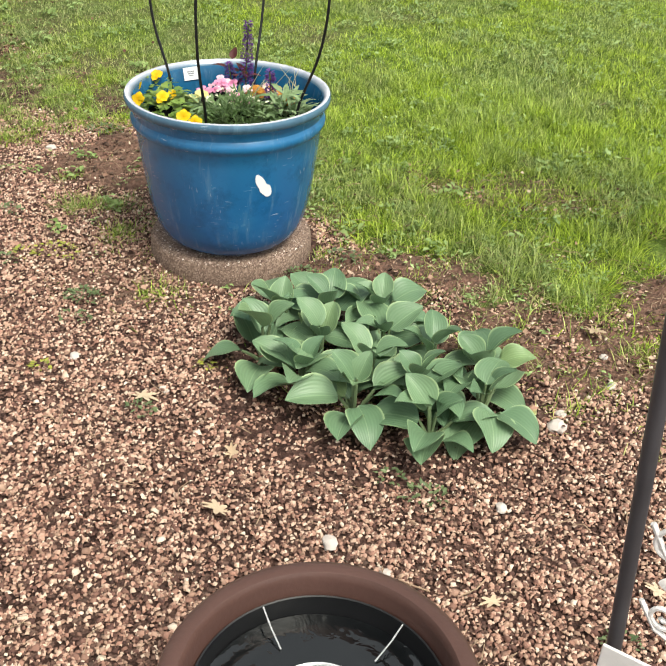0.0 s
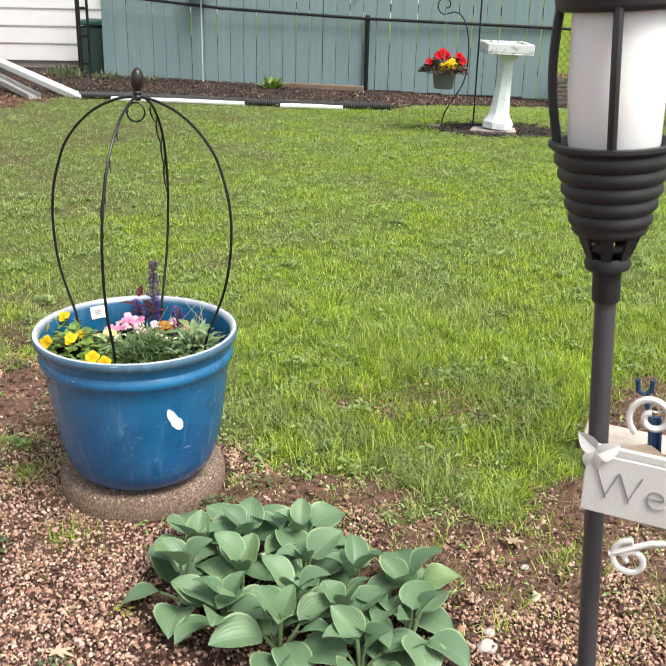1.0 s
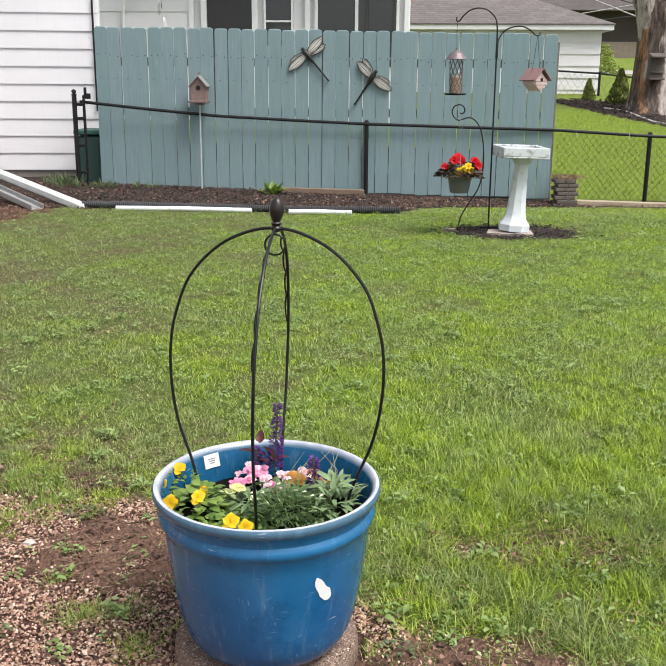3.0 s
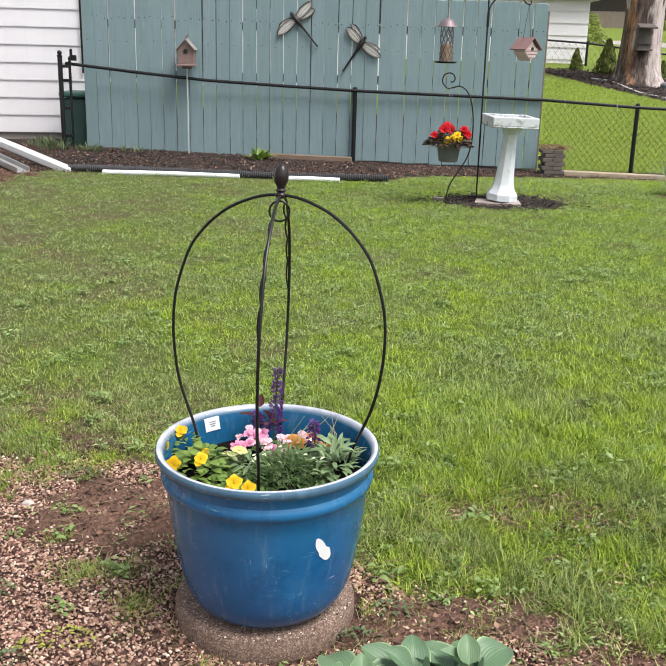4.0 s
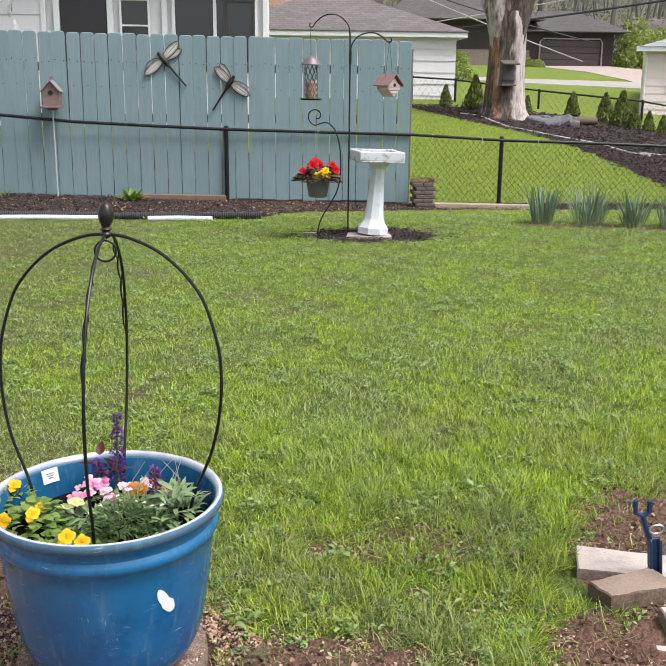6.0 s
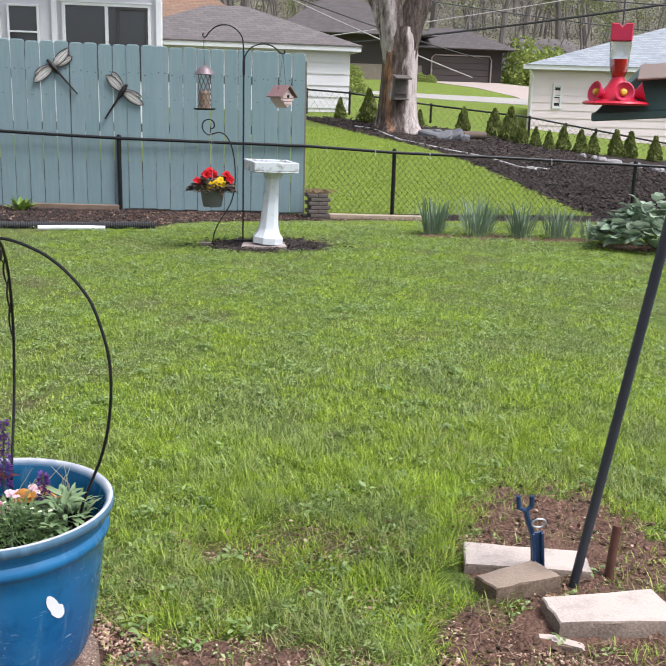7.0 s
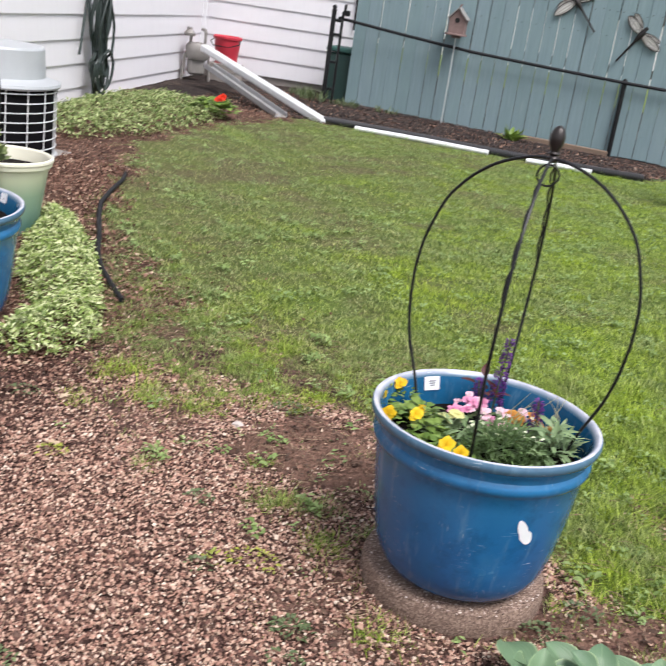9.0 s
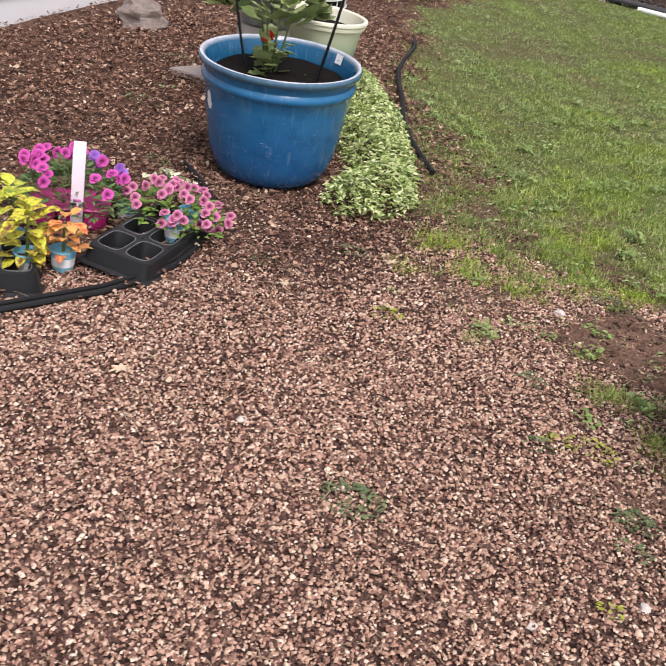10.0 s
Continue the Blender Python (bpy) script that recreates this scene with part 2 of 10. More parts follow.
def dryness(x, y):
    """How thin and straw-coloured the lawn is, from 0 to 1."""
    x, y = np.asarray(x, float), np.asarray(y, float)
    d = 0.45 * step(0.3, -1.6, x) + 0.3 * step(-1.2, -2.3, x) * step(6.5, 3.5, y) + 0.3 * step(0.3, -0.3, x) * step(2.0, 0.6, y) + 0.2 * step(2.4, 1.0, y) * step(0.9, 1.7, x)
    d = d + 0.55 * np.exp(-(np.maximum(y - np.interp(x, LAWN_X, LAWN_Y), 0) / 0.3) ** 2) * step(0.4, -0.2, x) * (y < 2)
    d = d + 0.5 * step(-0.1, 0.7, wave(x, y, 1.5, 6)) + 0.35 * step(0.0, 0.7, wave(x, y, 4.7, 8)) + 0.25 * step(0.1, 0.7, wave(x, y, 15, 3)) - 0.25 * step(-0.1, 0.6, wave(x, y, 2.3, 3)) - 0.1
    d = d + 0.6 * np.exp(-((x + 0.66) / 0.25) ** 2 - ((y - 0.95) / 0.3) ** 2)
    return np.clip(d, 0, 1) * (y < 9.1) * (1 - 0.55 * step(0.1, 0.5, x) * step(3.0, 1.5, y))


def cover(x, y):
    """How far each place is lawn, gravel, bare dirt, leaf litter and dark mulch."""
    x, y = np.asarray(x, float), np.asarray(y, float)
    w = 0.07 * wave(x, y, 6) + 0.06 * wave(x, y, 17, 1) + 0.03 * wave(x, y, 41, 2)
    w3 = (0.17 * wave(x, y, 4.3, 1) + 0.17 * wave(x, y, 9.7, 3) + 0.12 * wave(x, y, 23, 5)) * (1 + 0.35 * step(0.0, -0.4, x))
    front = y - np.interp(x, LAWN_X, LAWN_Y) + w3
    side = x - np.interp(y, BED_Y, BED_X) + 2.2 * w + 0.12 * wave(x, y, 3.4, 6)
    back = np.interp(x, [-3.2, -1.0, 0.3, 0.6, 1.9, 2.6, 4.4, 6], [6.9, 7.0, 7.15, 7.6, 8.35, 8.5, 8.5, 8.5]) - y + 1.5 * w
    bald = step(0.3, 0.6, wave(x, y, 5.1, 4) + 0.35 * wave(x, y, 19, 2)) * step(1.1, 0.1, front)
    lawn = step(-0.38, 0.55, front) * (1 - 0.5 * bald) * np.where(y > 1.0, step(-0.2, 0.14, side), 1.0) * step(-0.06, 0.12, back)
    lawn = np.where(y > 9.3, 1.0, lawn)
    w2 = 0.22 * wave(x, y, 7, 2) + 0.2 * wave(x, y, 16, 4) + 0.12 * wave(x, y, 37, 1)

    def spot(cx, cy, rx, ry):
        return 1 - step(0.55, 1.3, np.hypot((x - cx) / rx, (y - cy) / ry) + 1.1 * w2)

    patch = np.maximum(spot(1.52, 0.42, 0.34, 0.42), spot(0.36, -0.14, 0.2, 0.16))
    for args, f in (((1.38, -0.03, 0.36, 0.26), 1.0), ((-0.45, 0.40, 0.24, 0.2), 1.0), ((0.9, -0.24, 0.30, 0.15), 1.0), ((0.46, 0.0, 0.24, 0.09), 0.8), ((0.75, 0.52, 0.34, 0.13), 0.5), ((-0.15, -0.22, 0.25, 0.2), 0.5), ((-0.95, 0.35, 0.22, 0.14), 0.4), ((2.8, 6.55, 0.3, 0.16), 0.8), ((3.3, 6.45, 0.4, 0.16), 0.8), ((3.9, 6.3, 0.5, 0.18), 0.8), ((4.6, 5.85, 0.6, 0.3), 0.9)):
        patch = np.maximum(patch, f * spot(*args))
    ring = np.exp(-(((x - 1.2) / 0.56) ** 2 + ((y - 5.93) / 0.40) ** 2) ** 3)
    mulch = np.maximum(ring, step(0.0, 0.15, -back + 0.05) * (y < 9.3) * (x < 2.1))
    mulch = np.maximum(mulch, 0.8 * step(0.0, 0.15, -back + 0.05) * (y < 9.3))
    edge = np.interp(y, [8.0, 9.2, 10.2, 11.6, 13.3, 15.0, 16.3, 17.5, 19.1], [5.6, 5.5, 5.38, 5.26, 5.1, 4.67, 4.12, 3.7, 3.2])
    far_bed = step(0, 0.3, x - edge + w) * (y > 8.9) * step(0, 0.6, np.interp(x, [3, 4.6, 7, 8.6, 12, 20], [20.0, 19.4, 19.2, 17.6, 18.0, 18.6]) - y)
    mulch = np.maximum(mulch, far_bed)
    # Unseen strip behind the wooden fence, added dark so the picket gaps look dark.
    mulch = np.maximum(mulch, (y > 9.06) * (y < 12.5) * (x < 1.8) * 1.0)
    hill = 0.72 * step(46, 58, y)
    litter = np.where(y > 0.3, step(-0.05, 0.12, -side), step(0.0, 0.16, np.interp(y, [-1.3, -0.6, -0.3, 0.05, 0.3], [-2.0, -1.73, -1.67, -1.76, -1.84]) - x)) * (y < 7.4) * (x < 0)
    litter = np.maximum(litter, hill)
    lawn = lawn * (1 - 0.95 * patch) * (1 - mulch) * (1 - hill)
    gravel = (1 - lawn) * (1 - np.clip(mulch + patch * 0.85 + litter, 0, 1)) * (y < 2.0)
    return lawn, gravel, patch, litter * (1 - lawn), mulch


# ---- materials of the place ----
def ground_material():
    k = Nodes("ground_soil_grass_gravel")
    at = {}
    for key in ("lawn", "gravel", "dirt", "litter", "mulch"):
        node = k.t.nodes.new("ShaderNodeAttribute")
        node.attribute_name = key
        at[key] = node.outputs["Fac"]
    soil = k.ramp(k.calc("ADD", k.calc("MULTIPLY", k.noise(9, 8), 0.45), k.calc("MULTIPLY", k.noise(75, 5, 0.7), 0.55)), [(0.3, (0.075, 0.041, 0.029)), (0.55, (0.185, 0.106, 0.076)), (0.8, (0.30, 0.19, 0.14))])
    cell = k.n("TexVoronoi", Vector=k.co, Scale=95.0)
    # Bed tones kept darker than the loose pebbles, as shade in the gaps between.
    stones = k.ramp(cell.outputs["Color"], [(0.0, (0.02, 0.010, 0.008)), (0.5, (0.07, 0.036, 0.028)), (1.0, (0.2, 0.12, 0.095))])
    big = k.noise(1.3, 4)
    green = k.ramp(k.noise(26, 6), [(0.25, (0.04, 0.072, 0.010)), (0.55, (0.115, 0.185, 0.026)), (0.8, (0.24, 0.3, 0.07))])
    dry = k.t.nodes.new("ShaderNodeAttribute")
    dry.attribute_name = "dry"
    thatch = k.ramp(k.noise(45, 6), [(0.3, (0.045, 0.034, 0.02)), (0.55, (0.12, 0.096, 0.052)), (0.8, (0.29, 0.24, 0.14))])
    turf = k.ramp(k.noise(20, 6), [(0.3, (0.12, 0.175, 0.024)), (0.7, (0.24, 0.32, 0.05))])
    beyond = k.calc("MULTIPLY", k.calc("SUBTRACT", k.n("SeparateXYZ", Vector=k.co).outputs["Y"], 9.2), 4.0, True)
    green = k.mix(beyond, green, turf)
    straw = k.mix(k.calc("ADD", k.calc("MULTIPLY", big, 0.25), k.calc("MULTIPLY", dry.outputs["Fac"], 0.75), True), green, thatch)
    bark = k.ramp(k.calc("ADD", k.calc("MULTIPLY", k.noise(60, 5), 0.5), k.calc("MULTIPLY", k.noise(4, 8, 0.78), 0.5)), [(0.36, (0.010, 0.008, 0.008)), (0.5, (0.03, 0.022, 0.019)), (0.62, (0.10, 0.072, 0.058))])
    leaves = k.ramp(k.n("TexVoronoi", Vector=k.co, Scale=34.0).outputs["Color"], [(0.0, (0.03, 0.016, 0.012)), (0.6, (0.105, 0.056, 0.04)), (1.0, (0.22, 0.13, 0.09))])
    grain = k.calc("MULTIPLY", k.calc("SUBTRACT", k.noise(50, 4), 0.5), 0.5)

    def mask(key):
        return k.calc("MULTIPLY", k.calc("SUBTRACT", k.calc("ADD", at[key], grain), 0.32), 3.0, clamp=True)

    col = k.mix(mask("gravel"), soil, stones)
    col = k.mix(mask("litter"), col, leaves)
    col = k.mix(mask("mulch"), col, bark)
    col = k.mix(mask("dirt"), col, soil)
    col = k.mix(mask("lawn"), col, straw)
    hill = k.calc("MULTIPLY", k.calc("SUBTRACT", k.n("SeparateXYZ", Vector=k.co).outputs["Y"], 48.0), 0.12, True)
    col = k.mix(hill, col, k.ramp(k.calc("ADD", k.calc("MULTIPLY", k.noise(0.25, 5), 0.6), k.calc("MULTIPLY", k.noise(2.5, 6), 0.4)), [(0.35, (0.12, 0.10, 0.085)), (0.5, (0.16, 0.145, 0.11)), (0.65, (0.19, 0.205, 0.11))]))
    k.bump(k.calc("ADD", k.noise(70, 6, 0.7), cell.outputs["Distance"]), 0.9, 0.012)
    return k.done(col, 0.92, 0.0, 0.2)


SOIL = ground_material()


def steps_of(*spans):
    out = []
    for a, b, d in spans:
        out += list(np.arange(a, b - 1e-6, d))
    return np.array(out + [spans[-1][1]])


def build_ground():
    xs = steps_of((-320, -60, 26), (-60, -12, 4), (-12, -5, 0.5), (-5, -2.4, 0.08), (-2.4, 2.3, 0.035), (2.3, 7, 0.1), (7, 20, 0.5), (20, 60, 4), (60, 320, 26))
    ys = steps_of((-320, -40, 28), (-40, -4, 4), (-4, -1.8, 0.3), (-1.8, 1.6, 0.035), (1.6, 9.4, 0.1), (9.4, 21, 0.3), (21, 60, 2), (60, 400, 20))
    X, Y = np.meshgrid(xs, ys)
    lawn, gravel, dirt, litter, mulch = cover(X, Y)
    near = step(3, 0, np.abs(Y)) * step(6, 3, np.abs(X))
    Z = land(X, Y) + near * (0.006 * wave(X, Y, 9) + 0.003 * wave(X, Y, 31)) + 0.02 * dirt * wave(X, Y, 14, 2) + 0.01 * dirt * (Y > -0.05) * (Y < 2) + 0.012 * mulch * wave(X, Y, 19, 1)
    nx, ny = len(xs), len(ys)
    i = np.arange(ny - 1)[:, None] * nx + np.arange(nx - 1)[None]
    quads = np.stack([i, i + 1, i + nx + 1, i + nx], -1).reshape(-1, 4)
    me = bpy.data.meshes.new("ground")
    co = np.stack([X, Y, Z], -1).reshape(-1, 3).astype(np.float32)
    me.vertices.add(len(co))
    me.vertices.foreach_set("co", co.ravel())
    me.loops.add(quads.size)
    me.loops.foreach_set("vertex_index", quads.ravel().astype(np.int32))
    me.polygons.add(len(quads))
    me.polygons.foreach_set("loop_start", np.arange(0, quads.size, 4, dtype=np.int32))
    me.polygons.foreach_set("loop_total", np.full(len(quads), 4, np.int32))
    me.polygons.foreach_set("use_smooth", np.full(len(quads), True))
    me.update(calc_edges=True)
    for key, values in (("lawn", lawn), ("gravel", gravel), ("dirt", dirt), ("litter", litter), ("mulch", mulch), ("dry", dryness(X, Y))):
        me.attributes.new(key, "FLOAT", "POINT").data.foreach_set("value", values.ravel().astype(np.float32))
    me.materials.append(SOIL)
    tagged(new("ground", me), "lawn, pinkish gravel and bare soil of a back yard", "ground", kind="structure")


build_ground()

BLACK = plain("black_metal", (0.008, 0.008, 0.009), 0.38, 0.0, 0.2, 30, 0.1, 0.001, 0.35)
TEAL = None


def teal_paint():
    k = Nodes("teal_stained_wood")
    shift = k.n("ObjectInfo").outputs["Random"]
    place = k.n("VectorMath")
    place.operation = "ADD"
    k.set(place.inputs[0], k.co)
    k.set(place.inputs[1], k.n("CombineXYZ", X=k.calc("MULTIPLY", shift, 31.0), Z=k.calc("MULTIPLY", shift, 17.0)).outputs[0])
    grain_co = k.n("Mapping", Vector=place.outputs[0], Scale=(34.0, 34.0, 1.6)).outputs[0]
    grain = k.noise(2.0, 6, 0.6, grain_co)
    blot = k.noise(3.0, 5, 0.6, place.outputs[0])
    col = k.ramp(grain, [(0.25, (0.165, 0.23, 0.25)), (0.6, (0.205, 0.277, 0.298)), (0.85, (0.245, 0.32, 0.34))])
    col = k.mix(k.calc("MULTIPLY", k.calc("SUBTRACT", blot, 0.42, True), 1.3), col, (0.22, 0.30, 0.298))
    col = k.mix(k.calc("MULTIPLY", shift, 0.3), col, (0.14, 0.225, 0.222))
    drip = k.noise(2.4, 5, 0.65, k.n("Mapping", Vector=place.outputs[0], Scale=(12.0, 12.0, 1.1)).outputs[0])
    col = k.mix(k.calc("MULTIPLY", k.calc("SUBTRACT", drip, 0.60, True), 3.0, True), col, (0.30, 0.36, 0.36))
    col = k.mix(k.calc("MULTIPLY", k.calc("SUBTRACT", k.noise(30, 3), 0.68, True), 8.0, True), col, (0.07, 0.09, 0.09))
    k.bump(grain, 0.3, 0.002)
    return k.done(col, 0.75, 0.0, 0.25)


TEAL = teal_paint()
WEATHERED = plain("weathered_wood", (0.2, 0.17, 0.14), 0.85, 0, 0.3, 20, 0.4, 0.002)

WEATHERED_NAIL = plain("rusty_nail", (0.04, 0.035, 0.035), 0.7, 0.3)


# ---- picket fence ----
def picket_shape(h, w=0.146, t=0.018):
    c = 0.034
    ear = [(w / 2 - c + c * math.sin(a), h - c + c * math.cos(a)) for a in np.linspace(1.5708, 0, 5)]
    out = [(-w / 2, 0), (w / 2, 0)] + ear + [(-x, z) for x, z in ear[::-1]]
    s = Shape()
    s.slab(out, -t / 2, t / 2, Matrix.Rotation(radians(90), 4, "X"), 0.007)
    return s


FENCE_Y, FENCE_L, FENCE_R = 9.0, -3.205, 1.925


def fence_top(x):
    return 1.845 - 0.065 * (x - FENCE_L) / (FENCE_R - FENCE_L)


def build_fence():
    rng = random.Random(5)
    fence = thing("wood_fence", pose(0, 0, 0), "teal-stained dog-eared wooden privacy fence panel", "fence")
    n = 34
    pitch = (FENCE_R - FENCE_L) / n
    meshes = [mesh_of("picket", picket_shape(1.77, pitch - g), TEAL, 30) for g in (0.002, 0.005, 0.008, 0.012)]
    nail = mesh_of("nail", Shape().lathe([(0.0, -0.002), (0.006, -0.002), (0.006, 0.002), (0.0, 0.003)], 8, Matrix.Rotation(radians(90), 4, "X")), WEATHERED_NAIL, 30)
    for i in range(n):
        x = FENCE_L + pitch * (i + 0.5)
        z = fence_top(x) + rng.uniform(-0.008, 0.008) - 1.77
        ob = part("picket", meshes[rng.choice((0, 1, 1, 2, 2, 3))], None, fence)
        ob.matrix_basis = pose(x, FENCE_Y + rng.uniform(-0.003, 0.003), z, 0, rng.uniform(-0.3, 0.3), rng.uniform(-1.5, 1.5))
        for side in (-0.04, 0.045):
            part("nail", nail, None, ob, m=pose(side + rng.uniform(-0.008, 0.008), -0.0095, 1.47 + rng.uniform(-0.02, 0.02)))
    for z in (0.3, 0.93, 1.47):
        s = Shape()
        s.box(((FENCE_L + FENCE_R) / 2, FENCE_Y + 0.032, z), (FENCE_R - FENCE_L - 0.02, 0.04, 0.09), 0.004, None)
        part("rail", s, WEATHERED, fence)
    for x in (FENCE_L + 0.05, -0.65, FENCE_R - 0.02):
        s = Shape()
        s.box((x, FENCE_Y + 0.1, 0.75), (0.09, 0.09, 1.9), 0.006)
        part("post", s, WEATHERED, fence)


build_fence()


# ---- houses ----
def siding_paint(name, c):
    k = Nodes(name)
    blot = k.noise(1.6, 5)
    streak = k.noise(3.0, 5, 0.6, k.n("Mapping", Vector=k.co, Scale=(6.0, 6.0, 0.5)).outputs[0])
    col = k.mix(k.calc("MULTIPLY", blot, 0.35), c, tuple(x * 0.82 for x in c))
    col = k.mix(k.calc("MULTIPLY", k.calc("SUBTRACT", streak, 0.5, True), 0.5), col, tuple(x * 0.7 for x in c))
    k.bump(k.noise(120, 3), 0.08, 0.001)
    return k.done(col, 0.5, 0.0, 0.4)


WHITE_SIDING = siding_paint("white_siding", (0.74, 0.725, 0.745))
BRIGHT_SIDING = siding_paint("bright_white_siding", (0.86, 0.83, 0.86))
CREAM_SIDING = siding_paint("cream_siding", (0.82, 0.70, 0.715))
CONCRETE = plain("concrete", (0.3, 0.27, 0.245), 0.9, 0, 0.25, 9, 0.5, 0.003)
TRIM_WHITE = plain("white_trim", (0.78, 0.78, 0.79), 0.45, 0, 0.06, 8, 0.05)


def window_glass():
    k = Nodes("window_pane")
    return k.done((0.03, 0.032, 0.035), 0.06, 0.0, 0.8)


PANE = window_glass()


def siding_wall(parent, a, b, z0, z1, material, pitch=0.295, thick=0.014, whole=0.12):
    """A wall from a to b (x, y) seen from its right side, with lapped boards each of its own and a plain core behind."""
    ax, ay = a
    length = math.hypot(b[0] - ax, b[1] - ay)
    m = Matrix.Translation((ax, ay, 0)) @ Matrix.Rotation(math.atan2(b[1] - ay, b[0] - ax), 4, "Z")
    core = Shape().box((length / 2, whole / 2 + 0.002, (z0 + z1) / 2), (length, whole, z1 - z0), 0.002, m)
    wall = part("wall", core, material, parent)
    rows = int(round((z1 - z0) / pitch))
    board = Shape().put(
        [(0, 0.0, 0), (length, 0.0, 0), (length, -thick - 0.006, 0.0), (0, -thick - 0.006, 0.0), (0, 0.0, pitch + 0.012), (length, 0.0, pitch + 0.012), (length, -0.004, pitch + 0.012), (0, -0.004, pitch + 0.012),
         (0, -thick - 0.006, 0.01), (length, -thick - 0.006, 0.01)],
        [[0, 3, 2, 1], [3, 8, 9, 2], [8, 7, 6, 9], [7, 4, 5, 6], [0, 4, 7, 8, 3], [1, 2, 9, 6, 5]])
    me = mesh_of("siding_board", board, material, 30)
    for i in range(rows):
        ob = part("siding_board", me, None, wall)
        ob.matrix_basis = m @ Matrix.Translation((0, 0, z0 + i * pitch))
    return wall


# own house: a long wall beside the yard and the wing behind it
CORNER = (-5.29, 9.34)
WALL_NEAR = (-3.36, -0.6)
house = thing("own_house", pose(0, 0, 0), "white-sided house along the side of the yard", "house")
siding_wall(house, WALL_NEAR, (CORNER[0], CORNER[1]), -0.003, 2.636, WHITE_SIDING, 0.203)
wing_dir = ((9.34 + 0.6), (5.29 - 3.45))
wing_len = math.hypot(*wing_dir)
wing_end = (CORNER[0] + 1.95 * wing_dir[0] / wing_len, CORNER[1] + 1.95 * wing_dir[1] / wing_len)
siding_wall(house, CORNER, wing_end, 0.2, 2.839, WHITE_SIDING, 0.203)
ang = math.atan2(wing_dir[1], wing_dir[0])
wing_m = Matrix.Translation((*CORNER, 0)) @ Matrix.Rotation(ang, 4, "Z")
s = Shape().box((0.98, 0.09, 0.0), (1.95, 0.16, 0.398), 0.004, wing_m)
part("foundation", s, CONCRETE, house, "stained concrete foundation")
for off in ((0.03, -0.012, 1.3), ):
    s = Shape().box(off, (0.07, 0.03, 2.4), 0.004, wing_m)
    part("corner_trim", s, TRIM_WHITE, house)
s = Shape().box((1.94, 0.06, 1.45), (0.05, 0.15, 2.42), 0.004, wing_m)
part("corner_trim", s, TRIM_WHITE, house)
s = Shape().tube([wing_m @ Vector((1.90, -0.045, z)) for z in (0.9, 1.5, 2.2, 2.66)], 0.012, 8)
part("cable", s, BLACK, house)
roof = plain("grey_shingle", (0.16, 0.145, 0.15), 0.9, 0, 0.25, 12, 0.5, 0.004)
s = Shape().box((-6.2, 4.4, 3.0), (3.6, 14.6, 0.16), 0.01)
part("roof", s, roof, house)


def pane_window(parent, m, w, h, cols=1, rows=1, bar=0.05):
    """A window with its frame and one pane of glass for each light; m sets its lower left corner, +z up, -y outwards."""
    frame_s = Shape()
    for x in (0, w):
        frame_s.box((x, 0, h / 2), (bar, 0.06, h + bar), 0.004, m)
    for z in (0, h):
        frame_s.box((w / 2, -0.002, z), (w + bar, 0.06, bar), 0.004, m)
    for i in range(1, cols):
        frame_s.box((w * i / cols, -0.003, h / 2), (bar, 0.05, h), 0.004, m)
    for i in range(1, rows):
        frame_s.box((w / 2, -0.004, h * i / rows), (w, 0.05, bar * 0.8), 0.004, m)
    win = part("window", frame_s, TRIM_WHITE, parent)
    for i in range(cols):
        for j in range(rows):
            g = Shape().box((w * (i + 0.5) / cols, 0.012, h * (j + 0.5) / rows), (w / cols - bar * 0.6, 0.008, h / rows - bar * 0.6), 0.001, m)
            part("pane", g, PANE, win)
    return win


